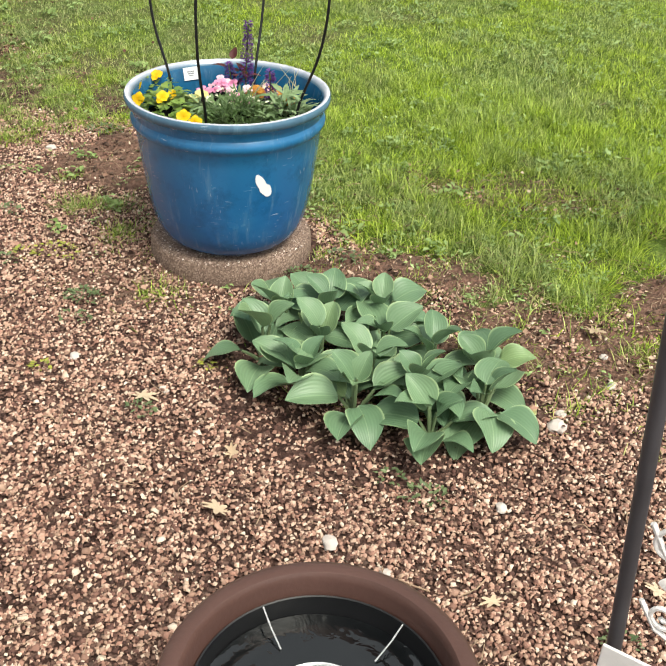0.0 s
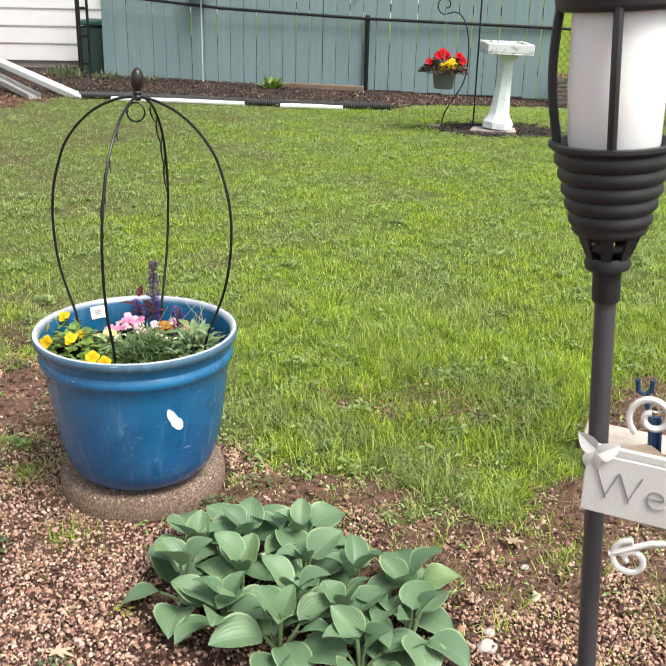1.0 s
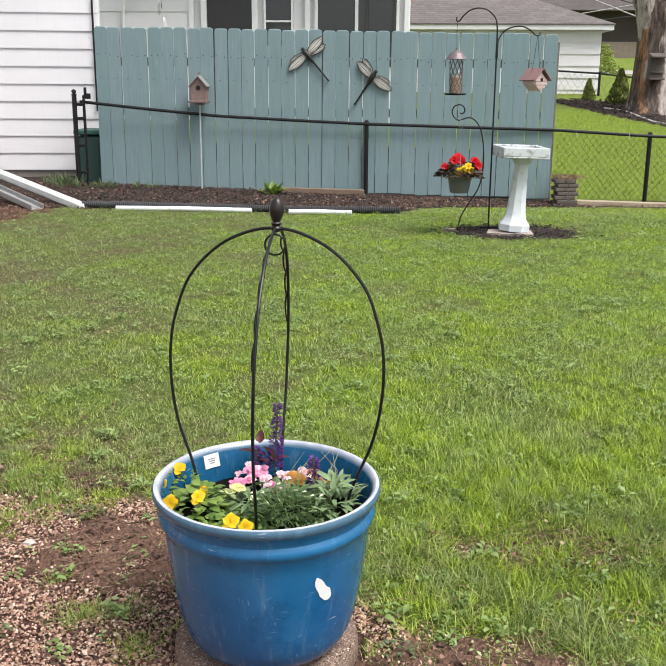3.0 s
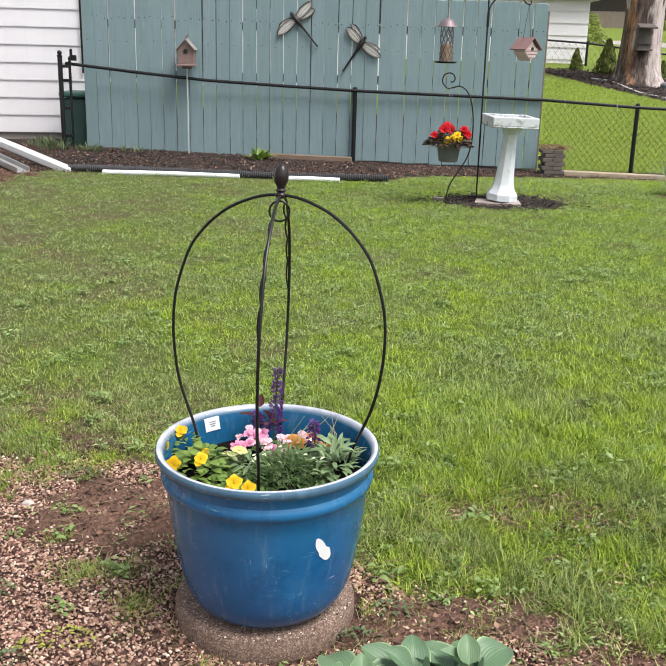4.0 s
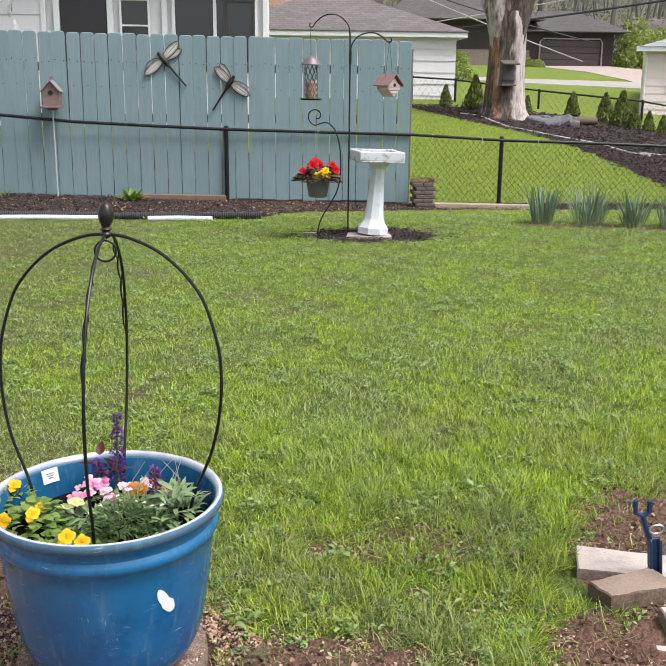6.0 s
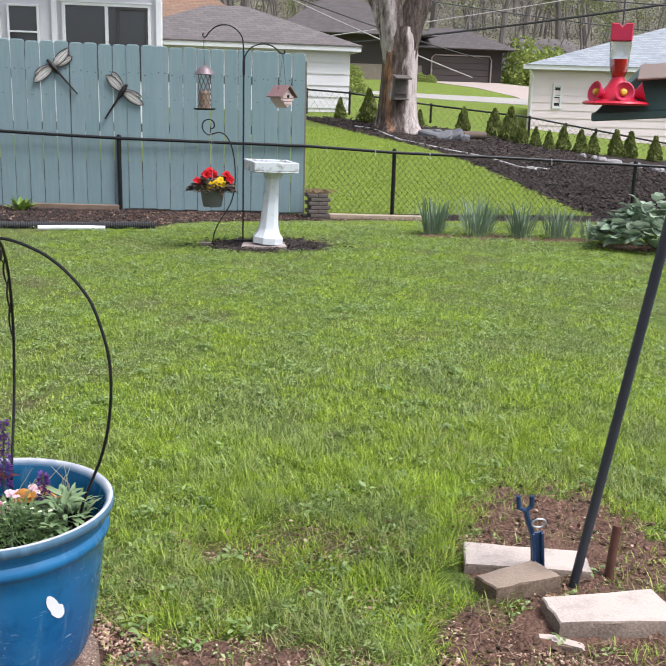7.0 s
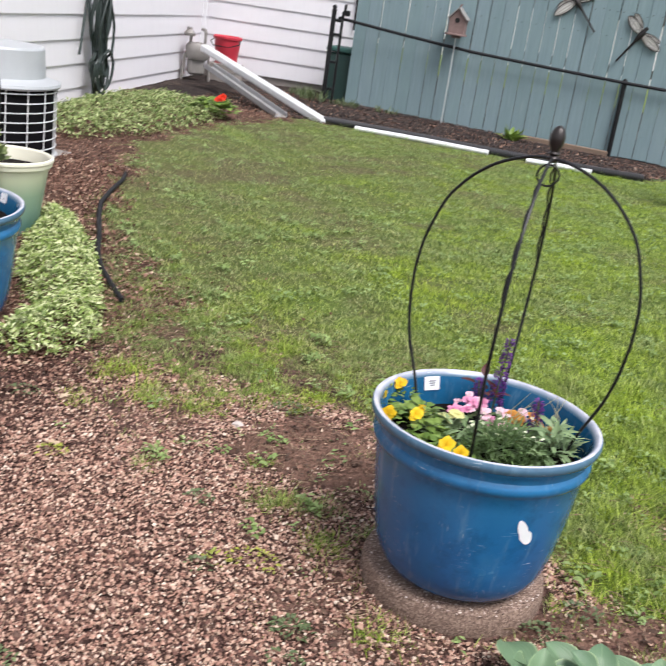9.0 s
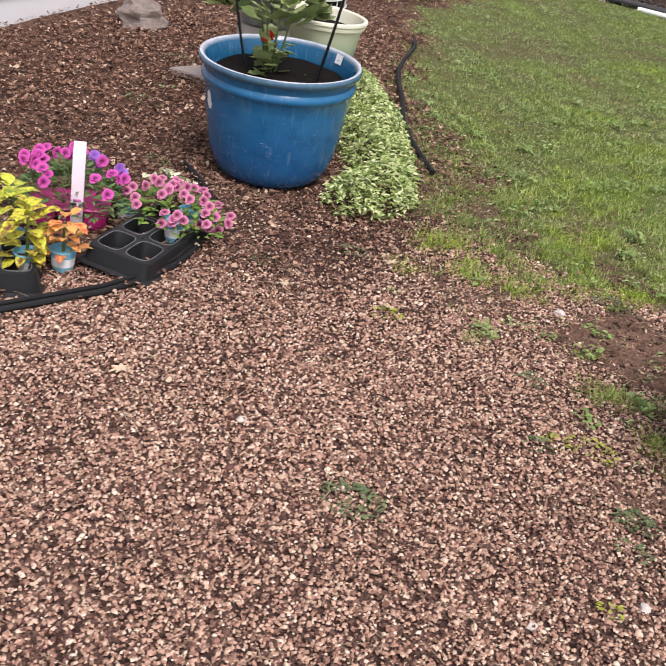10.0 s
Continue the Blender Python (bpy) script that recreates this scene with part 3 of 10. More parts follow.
def back_house():
    """The white house behind the fence; only its upper half shows."""
    h = thing("neighbour_house", pose(0, 0, 0), "white house with dark windows behind the fence", "house")
    core = Shape()
    core.box((-2.7, 16.6, 2.1), (6.05, 3.0, 3.6), 0.01)
    part("wall", core, WHITE_SIDING, h)
    face = 15.08
    door = Shape().box((-2.76, face - 0.03, 1.7), (0.76, 0.04, 2.1), 0.005)
    door_ob = part("door", door, plain("dark_screen_door", (0.035, 0.033, 0.035), 0.4), h, "dark screen door")
    trim = Shape()
    for x in (-3.2, -2.32):
        trim.box((x, face - 0.04, 1.75), (0.1, 0.07, 2.3), 0.005)
    part("door_frame", trim, TRIM_WHITE, door_ob)
    pane_window(h, Matrix.Translation((-2.15, face - 0.03, 1.83)), 0.47, 0.83, 1, 2, 0.035)
    slider = pane_window(h, Matrix.Translation((-1.27, face - 0.03, 1.62)), 1.38, 1.1, 2, 1, 0.055)
    sash = Shape()
    for x in (-0.4, 0.075):
        sash.box((x, face - 0.045, 2.17), (0.045, 0.03, 1.04), 0.004)
    for z in (1.67, 2.67):
        sash.box((-0.16, face - 0.046, z), (0.52, 0.03, 0.05), 0.004)
    part("sash", sash, plain("dark_bronze_frame", (0.05, 0.045, 0.042), 0.5), slider, "dark bronze sliding sash")
    lip = Shape().box((-0.58, face - 0.05, 2.755), (1.5, 0.05, 0.03), 0.004)
    part("head_trim", lip, TRIM_WHITE, slider)
    siding_wall(h, (-5.72, face - 0.01), (-3.47, face - 0.01), 0.6, 3.9, WHITE_SIDING, 0.3)
    for x in (0.27, -1.42, -3.42):
        s = Shape().box((x, face - 0.03, 2.1), (0.09, 0.06, 3.6), 0.005)
        part("corner_trim", s, TRIM_WHITE, h)
    s = Shape().tube([(-4.6, 14.98, 1.2), (-4.6, 14.98, 2.3), (-4.55, 14.9, 2.6), (-4.4, 14.85, 2.75), (-4.2, 14.9, 2.8)], 0.03, 8)
    part("downspout", s, TRIM_WHITE, h)
    top = Shape().box((-2.7, 16.4, 4.0), (6.8, 4.2, 0.14), 0.01)
    part("roof", top, roof, h)

    c = thing("wind_chime", pose(-3.85, 14.72, 2.42), "pale shell wind chime hanging below the eaves", "wind chime")
    shell = plain("pale_shell", (0.62, 0.62, 0.64), 0.4, 0, 0.15, 20)
    part("cord", Shape().tube([(0, 0, 0), (0, 0, 1.56)], 0.006, 5), BLACK, c)
    for k in range(7):
        a = 0.9 * k
        part("shell", Shape().slab([(-0.035, 0), (0.0, -0.05), (0.035, 0), (0.02, 0.08), (-0.02, 0.08)], -0.004, 0.004, Matrix.Translation((0.05 * math.cos(a), 0.04 * math.sin(a), -0.28 + 0.075 * k)) @ Matrix.Rotation(a, 4, "Z") @ Matrix.Rotation(radians(80), 4, "X")), shell, c)


back_house()


def hip_roof(x0, x1, y0, y1, z0, z1, inset):
    """Hip roof over a rectangle, with a thin fascia; one mesh."""
    yr = (y0 + y1) / 2
    s = Shape()
    s.put([(x0, y0, z0), (x1, y0, z0), (x1, y1, z0), (x0, y1, z0), (x0 + inset, yr, z1), (x1 - inset, yr, z1), (x0, y0, z0 - 0.03), (x1, y0, z0 - 0.03), (x1, y1, z0 - 0.03), (x0, y1, z0 - 0.03)],
          [[0, 1, 5, 4], [1, 2, 5], [2, 3, 4, 5], [3, 0, 4], [6, 7, 1, 0], [7, 8, 2, 1], [8, 9, 3, 2], [9, 6, 0, 3], [9, 8, 7, 6]])
    return s


def shingles(name, c):
    k = Nodes(name)
    sep = k.n("SeparateXYZ", Vector=k.co)
    flat = k.n("CombineXYZ", X=k.calc("ADD", sep.outputs["X"], k.calc("MULTIPLY", sep.outputs["Y"], 0.35)), Y=k.calc("MULTIPLY", sep.outputs["Z"], 2.1)).outputs[0]
    rows = k.n("TexBrick", Vector=flat, Scale=1.0)
    rows.inputs["Brick Width"].default_value, rows.inputs["Row Height"].default_value = 0.3, 0.11
    rows.inputs["Mortar Size"].default_value = 0.012
    for key, f in (("Color1", 0.75), ("Color2", 1.25), ("Mortar", 0.5)):
        rows.inputs[key].default_value = (*(x * f for x in c), 1)
    col = k.mix(0.5, rows.outputs["Color"], k.ramp(k.noise(7, 6), [(0.3, tuple(x * 0.8 for x in c)), (0.7, tuple(x * 1.2 for x in c))]))
    k.bump(rows.outputs["Fac"], 0.4, 0.01)
    return k.done(col, 0.92, 0, 0.2)


GREY_ROOF = shingles("grey_brown_shingles", (0.165, 0.145, 0.14))
BLUE_ROOF = shingles("pale_grey_shingles", (0.30, 0.32, 0.345))


def garage():
    g = thing("garage", pose(0, 0, 0), "white-sided garage with a grey hipped shingle roof", "garage")
    siding_wall(g, (-1.0, 20.8), (4.62, 20.8), 0.85, 2.41, BRIGHT_SIDING, 0.26, 0.02, 0.15)
    s = Shape().box((4.54, 23.2, 1.6), (0.15, 4.6, 1.7), 0.004)
    part("wall", s, BRIGHT_SIDING, g)
    s = Shape().box((1.8, 20.79, 0.84), (5.6, 0.14, 0.3), 0.01)
    part("foundation", s, CONCRETE, g)
    s = Shape().box((1.85, 20.6, 2.46), (5.96, 0.03, 0.12), 0.004)
    s.box((4.83, 22.9, 2.46), (0.03, 4.6, 0.12), 0.004)
    part("fascia", s, TRIM_WHITE, g)
    part("roof", hip_roof(-1.1, 4.87, 20.57, 25.4, 2.535, 3.5, 2.5), GREY_ROOF, g)


garage()


def far_houses():
    brown = plain("brown_board_siding", (0.055, 0.042, 0.038), 0.8, 0, 0.2, 4)
    tan = plain("tan_brick", (0.3, 0.24, 0.2), 0.9, 0, 0.2, 6)
    h = thing("brown_house", pose(0, 0, 0), "dark brown split-level house with a wide garage door", "house")
    s = Shape().box((8.6, 45.0, 3.2), (6.6, 6, 2.4), 0.02)
    part("wall", s, brown, h)
    s = Shape().box((8.6, 44.98, 2.5), (6.64, 6.0, 0.95), 0.02)
    part("foundation", s, tan, h)
    s = Shape().box((13.8, 45.0, 2.3), (3.9, 6, 3.0), 0.02)
    part("wall", s, brown, h)
    door = Shape()
    for i in range(4):
        door.box((13.75, 41.96, 2.44 + 0.28 * i), (2.7, 0.06, 0.27), 0.01)
    part("garage_door", door, plain("brown_garage_door", (0.075, 0.058, 0.052), 0.6), h, "brown sectional garage door")
    s = Shape().tube([(12.35, 41.9, 2.2), (12.35, 41.9, 3.35), (12.5, 41.9, 3.48), (15.1, 41.9, 3.48), (15.2, 41.9, 3.3), (15.2, 41.9, 2.2)], 0.035, 6)
    part("door_trim", s, plain("tan_trim", (0.4, 0.34, 0.3)), h)
    dark = shingles("dark_brown_shingles", (0.105, 0.092, 0.09))
    part("roof", hip_roof(4.9, 12.4, 41.3, 49, 4.25, 6.1, 3.0), dark, h)
    part("roof", hip_roof(11.6, 16.3, 41.4, 49, 3.78, 4.9, 1.5), dark, h)
    c = thing("cream_house", pose(0, 0, 0), "cream-sided bungalow with a pale grey roof", "house")
    siding_wall(c, (9.95, 23.0), (20.0, 21.6), 0.0, 2.28, CREAM_SIDING, 0.2, 0.016, 0.2)
    s = Shape().slab([(9.98, 23.1), (10.2, 23.1), (13.2, 30.0), (12.98, 30.0)], 0.0, 2.3)
    part("wall", s, CREAM_SIDING, c)
    m = Matrix.Translation((9.95, 23.0, 0)) @ Matrix.Rotation(math.atan2(-1.4, 10.05), 4, "Z")
    pane_window(c, m @ Matrix.Translation((0.62, -0.02, 1.27)), 0.2, 0.6, 1, 2, 0.045)
    pane_window(c, m @ Matrix.Translation((3.1, -0.02, 1.15)), 0.7, 0.4, 1, 1, 0.05)
    s = Shape().box((5.0, -0.3, 2.3), (10.6, 0.04, 0.12), 0.004, m)
    part("gutter", s, TRIM_WHITE, c)
    s = Shape().tube([m @ Vector(p) for p in ((-0.1, -0.25, 2.22), (0.02, -0.1, 2.05), (0.02, -0.05, 1.9), (0.02, -0.05, 0.2))], 0.035, 8)
    part("downspout", s, TRIM_WHITE, c)
    s = Shape().tube([m @ Vector(p) for p in ((4.3, -0.08, 2.22), (4.3, -0.05, 0.2))], 0.03, 8)
    part("downspout", s, TRIM_WHITE, c)
    r = Shape()
    r.put([m @ Vector(p) for p in ((-0.25, -0.35, 2.36), (10.6, -0.35, 2.36), (10.6, 3.4, 4.1), (6.2, 3.4, 4.1), (3.4, 7.2, 2.36), (10.6, 7.2, 2.36))], [[0, 1, 2, 3], [0, 3, 4], [3, 2, 5, 4]])
    part("roof", r, BLUE_ROOF, c)
    # a cottage roof further off
    d = thing("far_bungalow", pose(0, 0, 0), "distant bungalow with an orange-brown roof", "house")
    s = Shape().box((-1.0, 33.0, 2.4), (8.0, 5.0, 2.6), 0.02)
    part("wall", s, tan, d)
    part("roof", hip_roof(-5.4, 3.0, 30.0, 36.0, 3.7, 6.0, 3.2), shingles("orange_brown_shingles", (0.25, 0.16, 0.115)), d)
    e = thing("distant_house", pose(0, 0, 0), "white distant house with a grey gable", "house")
    s = Shape().box((24.0, 58, 3.4), (4, 4, 2.0), 0.02)
    part("wall", s, WHITE_SIDING, e)
    part("roof", hip_roof(21.7, 26.3, 55.6, 60.4, 4.4, 5.5, 0.6), GREY_ROOF, e)


far_houses()


# ---- paths beyond ----
def strip(name, line, width, material, label, lift=0.02):
    """A paved strip along a line, lying on the land."""
    s = Shape()
    pts = [Vector((x, y, 0)) for x, y in line]
    for i, p in enumerate(pts):
        d = (pts[min(i + 1, len(pts) - 1)] - pts[max(0, i - 1)]).normalized()
        side = Vector((-d.y, d.x, 0)) * width / 2
        for q in (p - side, p + side):
            z = float(land(q.x, q.y))
            s.v += [(q.x, q.y, z + lift), (q.x, q.y, z - 0.1)]
    for i in range(len(pts) - 1):
        a, b = 4 * i, 4 * i + 4
        s.f += [[a, b, b + 2, a + 2], [a + 1, a, a + 0, b][:0] or [a + 1, b + 1, b, a], [a + 2, b + 2, b + 3, a + 3]]
    tagged(new(name, mesh_of(name, s, material)), label, name, kind="structure")


PALE = plain("pale_concrete", (0.38, 0.35, 0.32), 0.9, 0, 0.15, 2, 0.2)
strip("road", [(-30 + 4 * i, 29.2 + 0.28 * i) for i in range(20)], 1.7, PALE, "pale concrete street beyond the yards")
strip("driveway", [(15.5, 31.0), (15.2, 34.0), (14.6, 37.0), (14.0, 40.0), (13.8, 41.9)], 3.6, plain("pink_concrete", (0.42, 0.34, 0.30), 0.9, 0, 0.12, 2, 0.2), "pinkish concrete driveway")


# ---- woods and trees ----
BARK = plain("grey_bark", (0.15, 0.12, 0.1), 0.95, 0, 0.4, 6, 0.8, 0.01)


def bare_tree(rng, h, r, levels=3):
    """A bare tree: a tapering trunk that forks into limbs and twigs."""
    s = Shape()

    def grow(p, d, length, rad, level):
        pts, rs = [p], [rad]
        for i in range(4):
            d = (d + Vector((rng.uniform(-0.16, 0.16), rng.uniform(-0.16, 0.16), rng.uniform(-0.02, 0.12)))).normalized()
            p = p + d * length / 4
            pts.append(p)
            rs.append(rad * (1 - 0.16 * (i + 1)))
        s.tube(pts, rs, (7, 4, 3, 3)[level], None, False)
        if level < levels:
            for _ in range(4 if level else 6):
                q = pts[rng.randrange(2 if level == 0 else 1, 5)]
                a = rng.uniform(0, 6.28)
                out = Vector((math.cos(a), math.sin(a), rng.uniform(0.5, 1.3))).normalized()
                grow(q, (d * 0.5 + out).normalized(), length * rng.uniform(0.45, 0.7), rs[-1] * 0.7, level + 1)

    grow(Vector((0, 0, 0)), Vector((0, 0, 1)), h * 0.55, r, 0)
    return s


def far_woods():
    rng = random.Random(3)
    greyish = plain("far_bark", (0.2, 0.175, 0.16), 0.95, 0, 0.3, 1)
    forms = [mesh_of("trunk", bare_tree(rng, 14, 0.26), greyish) for _ in range(4)]
    buds = foliage("spring_buds", (0.22, 0.24, 0.11), (0.34, 0.36, 0.18), 0.7, 0.3)
    crowns = []
    for j in range(3):
        n = 420
        g = np.random.RandomState(40 + j)
        d = g.normal(size=(n, 3))
        d /= np.linalg.norm(d, axis=1)[:, None]
        c = d * (g.rand(n)[:, None] ** 0.5) * np.array([3.2, 3.2, 4.0]) + np.array([0, 0, 9.5])
        v, t = spread([(-0.5, 0, 0), (0.5, 0, 0), (0, 0.3, 0.9), (0, -0.4, 0.5)], [(0, 1, 2), (0, 3, 1)], c, turns_of(g.rand(n) * 6.3, g.rand(n) * 2, g.rand(n) * 6), np.tile(0.22 + 0.25 * g.rand(n)[:, None], (1, 3)))
        crowns.append((v, t))
    metas = []
    for j, (v, t) in enumerate(crowns):
        sh = Shape().put(v.tolist(), t.tolist())
        metas.append(mesh_of("crown", sh, buds))
    for i in range(72):
        x, y = rng.uniform(-30, 75), rng.uniform(52, 105)
        k, c = rng.randrange(4), rng.randrange(3)
        tr = thing("woodland_tree", pose(x, y, float(land(x, y)) - 0.1, 0, 0, rng.uniform(0, 360)), "bare grey woodland tree with a haze of spring buds", "tree", "trees of the far hillside")
        part("trunk", forms[k], None, tr)
        if rng.random() < 0.5:
            part("crown", metas[c], None, tr)
    for i in range(170):
        x, y = rng.uniform(-25, 60), rng.uniform(50, 84)
        f = rng.uniform(0.3, 0.6)
        tr = thing("woodland_sapling", pose(x, y, float(land(x, y)) - 0.1, 0, 0, rng.uniform(0, 360)), "thin bare sapling on the wooded hillside", "tree", "saplings of the far hillside")
        part("trunk", forms[rng.randrange(4)], None, tr, m=Matrix.Diagonal((f * 0.8, f * 0.8, f, 1)))
        if rng.random() < 0.35:
            part("crown", metas[rng.randrange(3)], None, tr, m=Matrix.Diagonal((f * 0.8, f * 0.8, f, 1)))


def underbrush():
    """Thin shrubs and saplings in early leaf on the far hillside."""
    g = np.random.RandomState(70)
    n = 90000
    x, y = g.uniform(-40, 80, n), g.uniform(50, 100, n)
    clump = 0.5 + 0.5 * wave(x, y, 0.35, 2)
    z = land(x, y) + (0.3 + 3.2 * clump) * g.rand(n) ** 1.3
    v, t = spread([(-0.5, 0, 0), (0.5, 0, 0), (0, 0.3, 0.9), (0, -0.4, 0.5)], [(0, 1, 2), (0, 3, 1)], np.stack([x, y, z], -1), turns_of(g.rand(n) * 6.3, g.rand(n) * 2, g.rand(n) * 6), np.tile(0.05 + 0.10 * g.rand(n)[:, None], (1, 3)))
    k = Nodes("underbrush_leaf")
    rnd = k.n("NewGeometry").outputs["Random Per Island"]
    col = k.ramp(k.calc("ADD", k.calc("MULTIPLY", rnd, 0.6), k.calc("MULTIPLY", k.noise(0.16, 3), 0.6)), [(0.3, (0.17, 0.15, 0.135)), (0.6, (0.23, 0.21, 0.18)), (0.8, (0.26, 0.265, 0.185)), (1.0, (0.33, 0.36, 0.22))])
    bulk("underbrush", v, t, k.leafy(col, 0.8, 0.25, 0.2), "thin spring underbrush on the wooded hillside", "underbrush")


far_woods()
underbrush()


def bushes():
    leaf_mat = foliage("bush_leaf", (0.17, 0.23, 0.04), (0.42, 0.48, 0.13), 0.6, 0.3)
    rng = np.random.RandomState(8)
    for x, y, r, h in ((16.8, 40.5, 1.0, 1.5), (17.8, 41.5, 1.2, 1.9), (17.0, 42.5, 1.2, 2.2), (8.4, 40.6, 0.6, 0.7), (6.6, 30.4, 0.5, 0.6), (11.6, 41.0, 0.35, 0.4), (12.0, 40.6, 0.3, 0.35), (18.5, 37.5, 0.5, 0.5), (17.2, 36.8, 0.5, 0.45), (19.6, 38.2, 0.5, 0.5)):
        n = 700
        d = rng.normal(size=(n, 3))
        d /= np.linalg.norm(d, axis=1)[:, None]
        d[:, 2] = np.abs(d[:, 2])
        c = d * (0.55 + 0.45 * rng.rand(n)[:, None]) * np.array([r, r, h])
        v, t = spread([(-0.5, 0, 0), (0.5, 0, 0), (0, 0.3, 0.9), (0, -0.4, 0.5)], [(0, 1, 2), (0, 3, 1)], c, turns_of(rng.rand(n) * 6.3, rng.rand(n) * 2, rng.rand(n) * 6), np.tile((0.09 + 0.1 * rng.rand(n)[:, None]) * r, (1, 3)))
        b = thing("bush", pose(x, y, float(land(x, y))), "rounded leafy green garden bush", "bush", "bushes by the far houses")
        part("crown", Shape().put(v.tolist(), t.tolist()), leaf_mat, b)
        part("stem", Shape().tube([(0, 0, -0.1), (0.02, 0, h * 0.5)], [0.05 * r, 0.02 * r], 6), BARK, b)


bushes()


def old_tree_bark():
    """Grey fissured bark, peeled to pale wood down one side, with a raw orange-brown strip."""
    k = Nodes("peeling_pale_bark")
    tall = k.n("Mapping", Vector=k.co, Scale=(5.0, 5.0, 1.1)).outputs[0]
    rough = k.noise(3.2, 8, 0.65, tall)
    flake = k.noise(1.15, 5, 0.6, tall)
    x = k.n("SeparateXYZ", Vector=k.co).outputs["X"]
    wander = k.calc("MULTIPLY", k.calc("SUBTRACT", k.noise(2.6, 5), 0.5), 0.35)
    bark = k.ramp(rough, [(0.32, (0.028, 0.021, 0.019)), (0.5, (0.105, 0.078, 0.066)), (0.7, (0.22, 0.175, 0.15))])
    bare = k.ramp(rough, [(0.3, (0.24, 0.19, 0.175)), (0.5, (0.5, 0.43, 0.40)), (0.75, (0.66, 0.59, 0.56))])
    raw = k.ramp(rough, [(0.35, (0.10, 0.045, 0.022)), (0.6, (0.36, 0.2, 0.115))])
    side = k.calc("MULTIPLY", k.calc("SUBTRACT", k.calc("ADD", x, wander), 0.04), 14.0, True)
    spots = k.calc("MULTIPLY", k.calc("SUBTRACT", flake, 0.6), 10.0, True)
    col = k.mix(k.calc("MAXIMUM", side, spots), bark, bare)
    strip_at = k.calc("MULTIPLY", k.calc("SUBTRACT", 0.07, k.calc("ABSOLUTE", k.calc("ADD", k.calc("ADD", x, 0.26), wander))), 16.0, True)
    col = k.mix(strip_at, col, raw)
    k.bump(rough, 0.9, 0.05)
    return k.done(col, 0.9, 0, 0.2)


def limb_bark():
    """Bark of the limbs: grey fissured, with pale peeled patches."""
    k = Nodes("limb_bark")
    tall = k.n("Mapping", Vector=k.co, Scale=(5.0, 5.0, 1.3)).outputs[0]
    rough = k.noise(3.2, 8, 0.65, tall)
    bark = k.ramp(rough, [(0.32, (0.026, 0.02, 0.018)), (0.5, (0.10, 0.076, 0.064)), (0.7, (0.21, 0.17, 0.145))])
    bare = k.ramp(rough, [(0.3, (0.12, 0.09, 0.08)), (0.5, (0.42, 0.36, 0.34)), (0.75, (0.6, 0.54, 0.51))])
    x = k.n("SeparateXYZ", Vector=k.co).outputs["X"]
    left = k.calc("MULTIPLY", k.calc("SUBTRACT", -0.08, k.calc("ADD", x, k.calc("MULTIPLY", k.calc("SUBTRACT", k.noise(2.2, 4), 0.5), 0.5))), 9.0, True)
    col = k.mix(k.calc("MULTIPLY", left, k.calc("MULTIPLY", k.calc("SUBTRACT", k.noise(1.2, 5, 0.6, tall), 0.38), 8.0, True)), bark, bare)
    k.bump(rough, 0.9, 0.05)
    return k.done(col, 0.9, 0, 0.2)


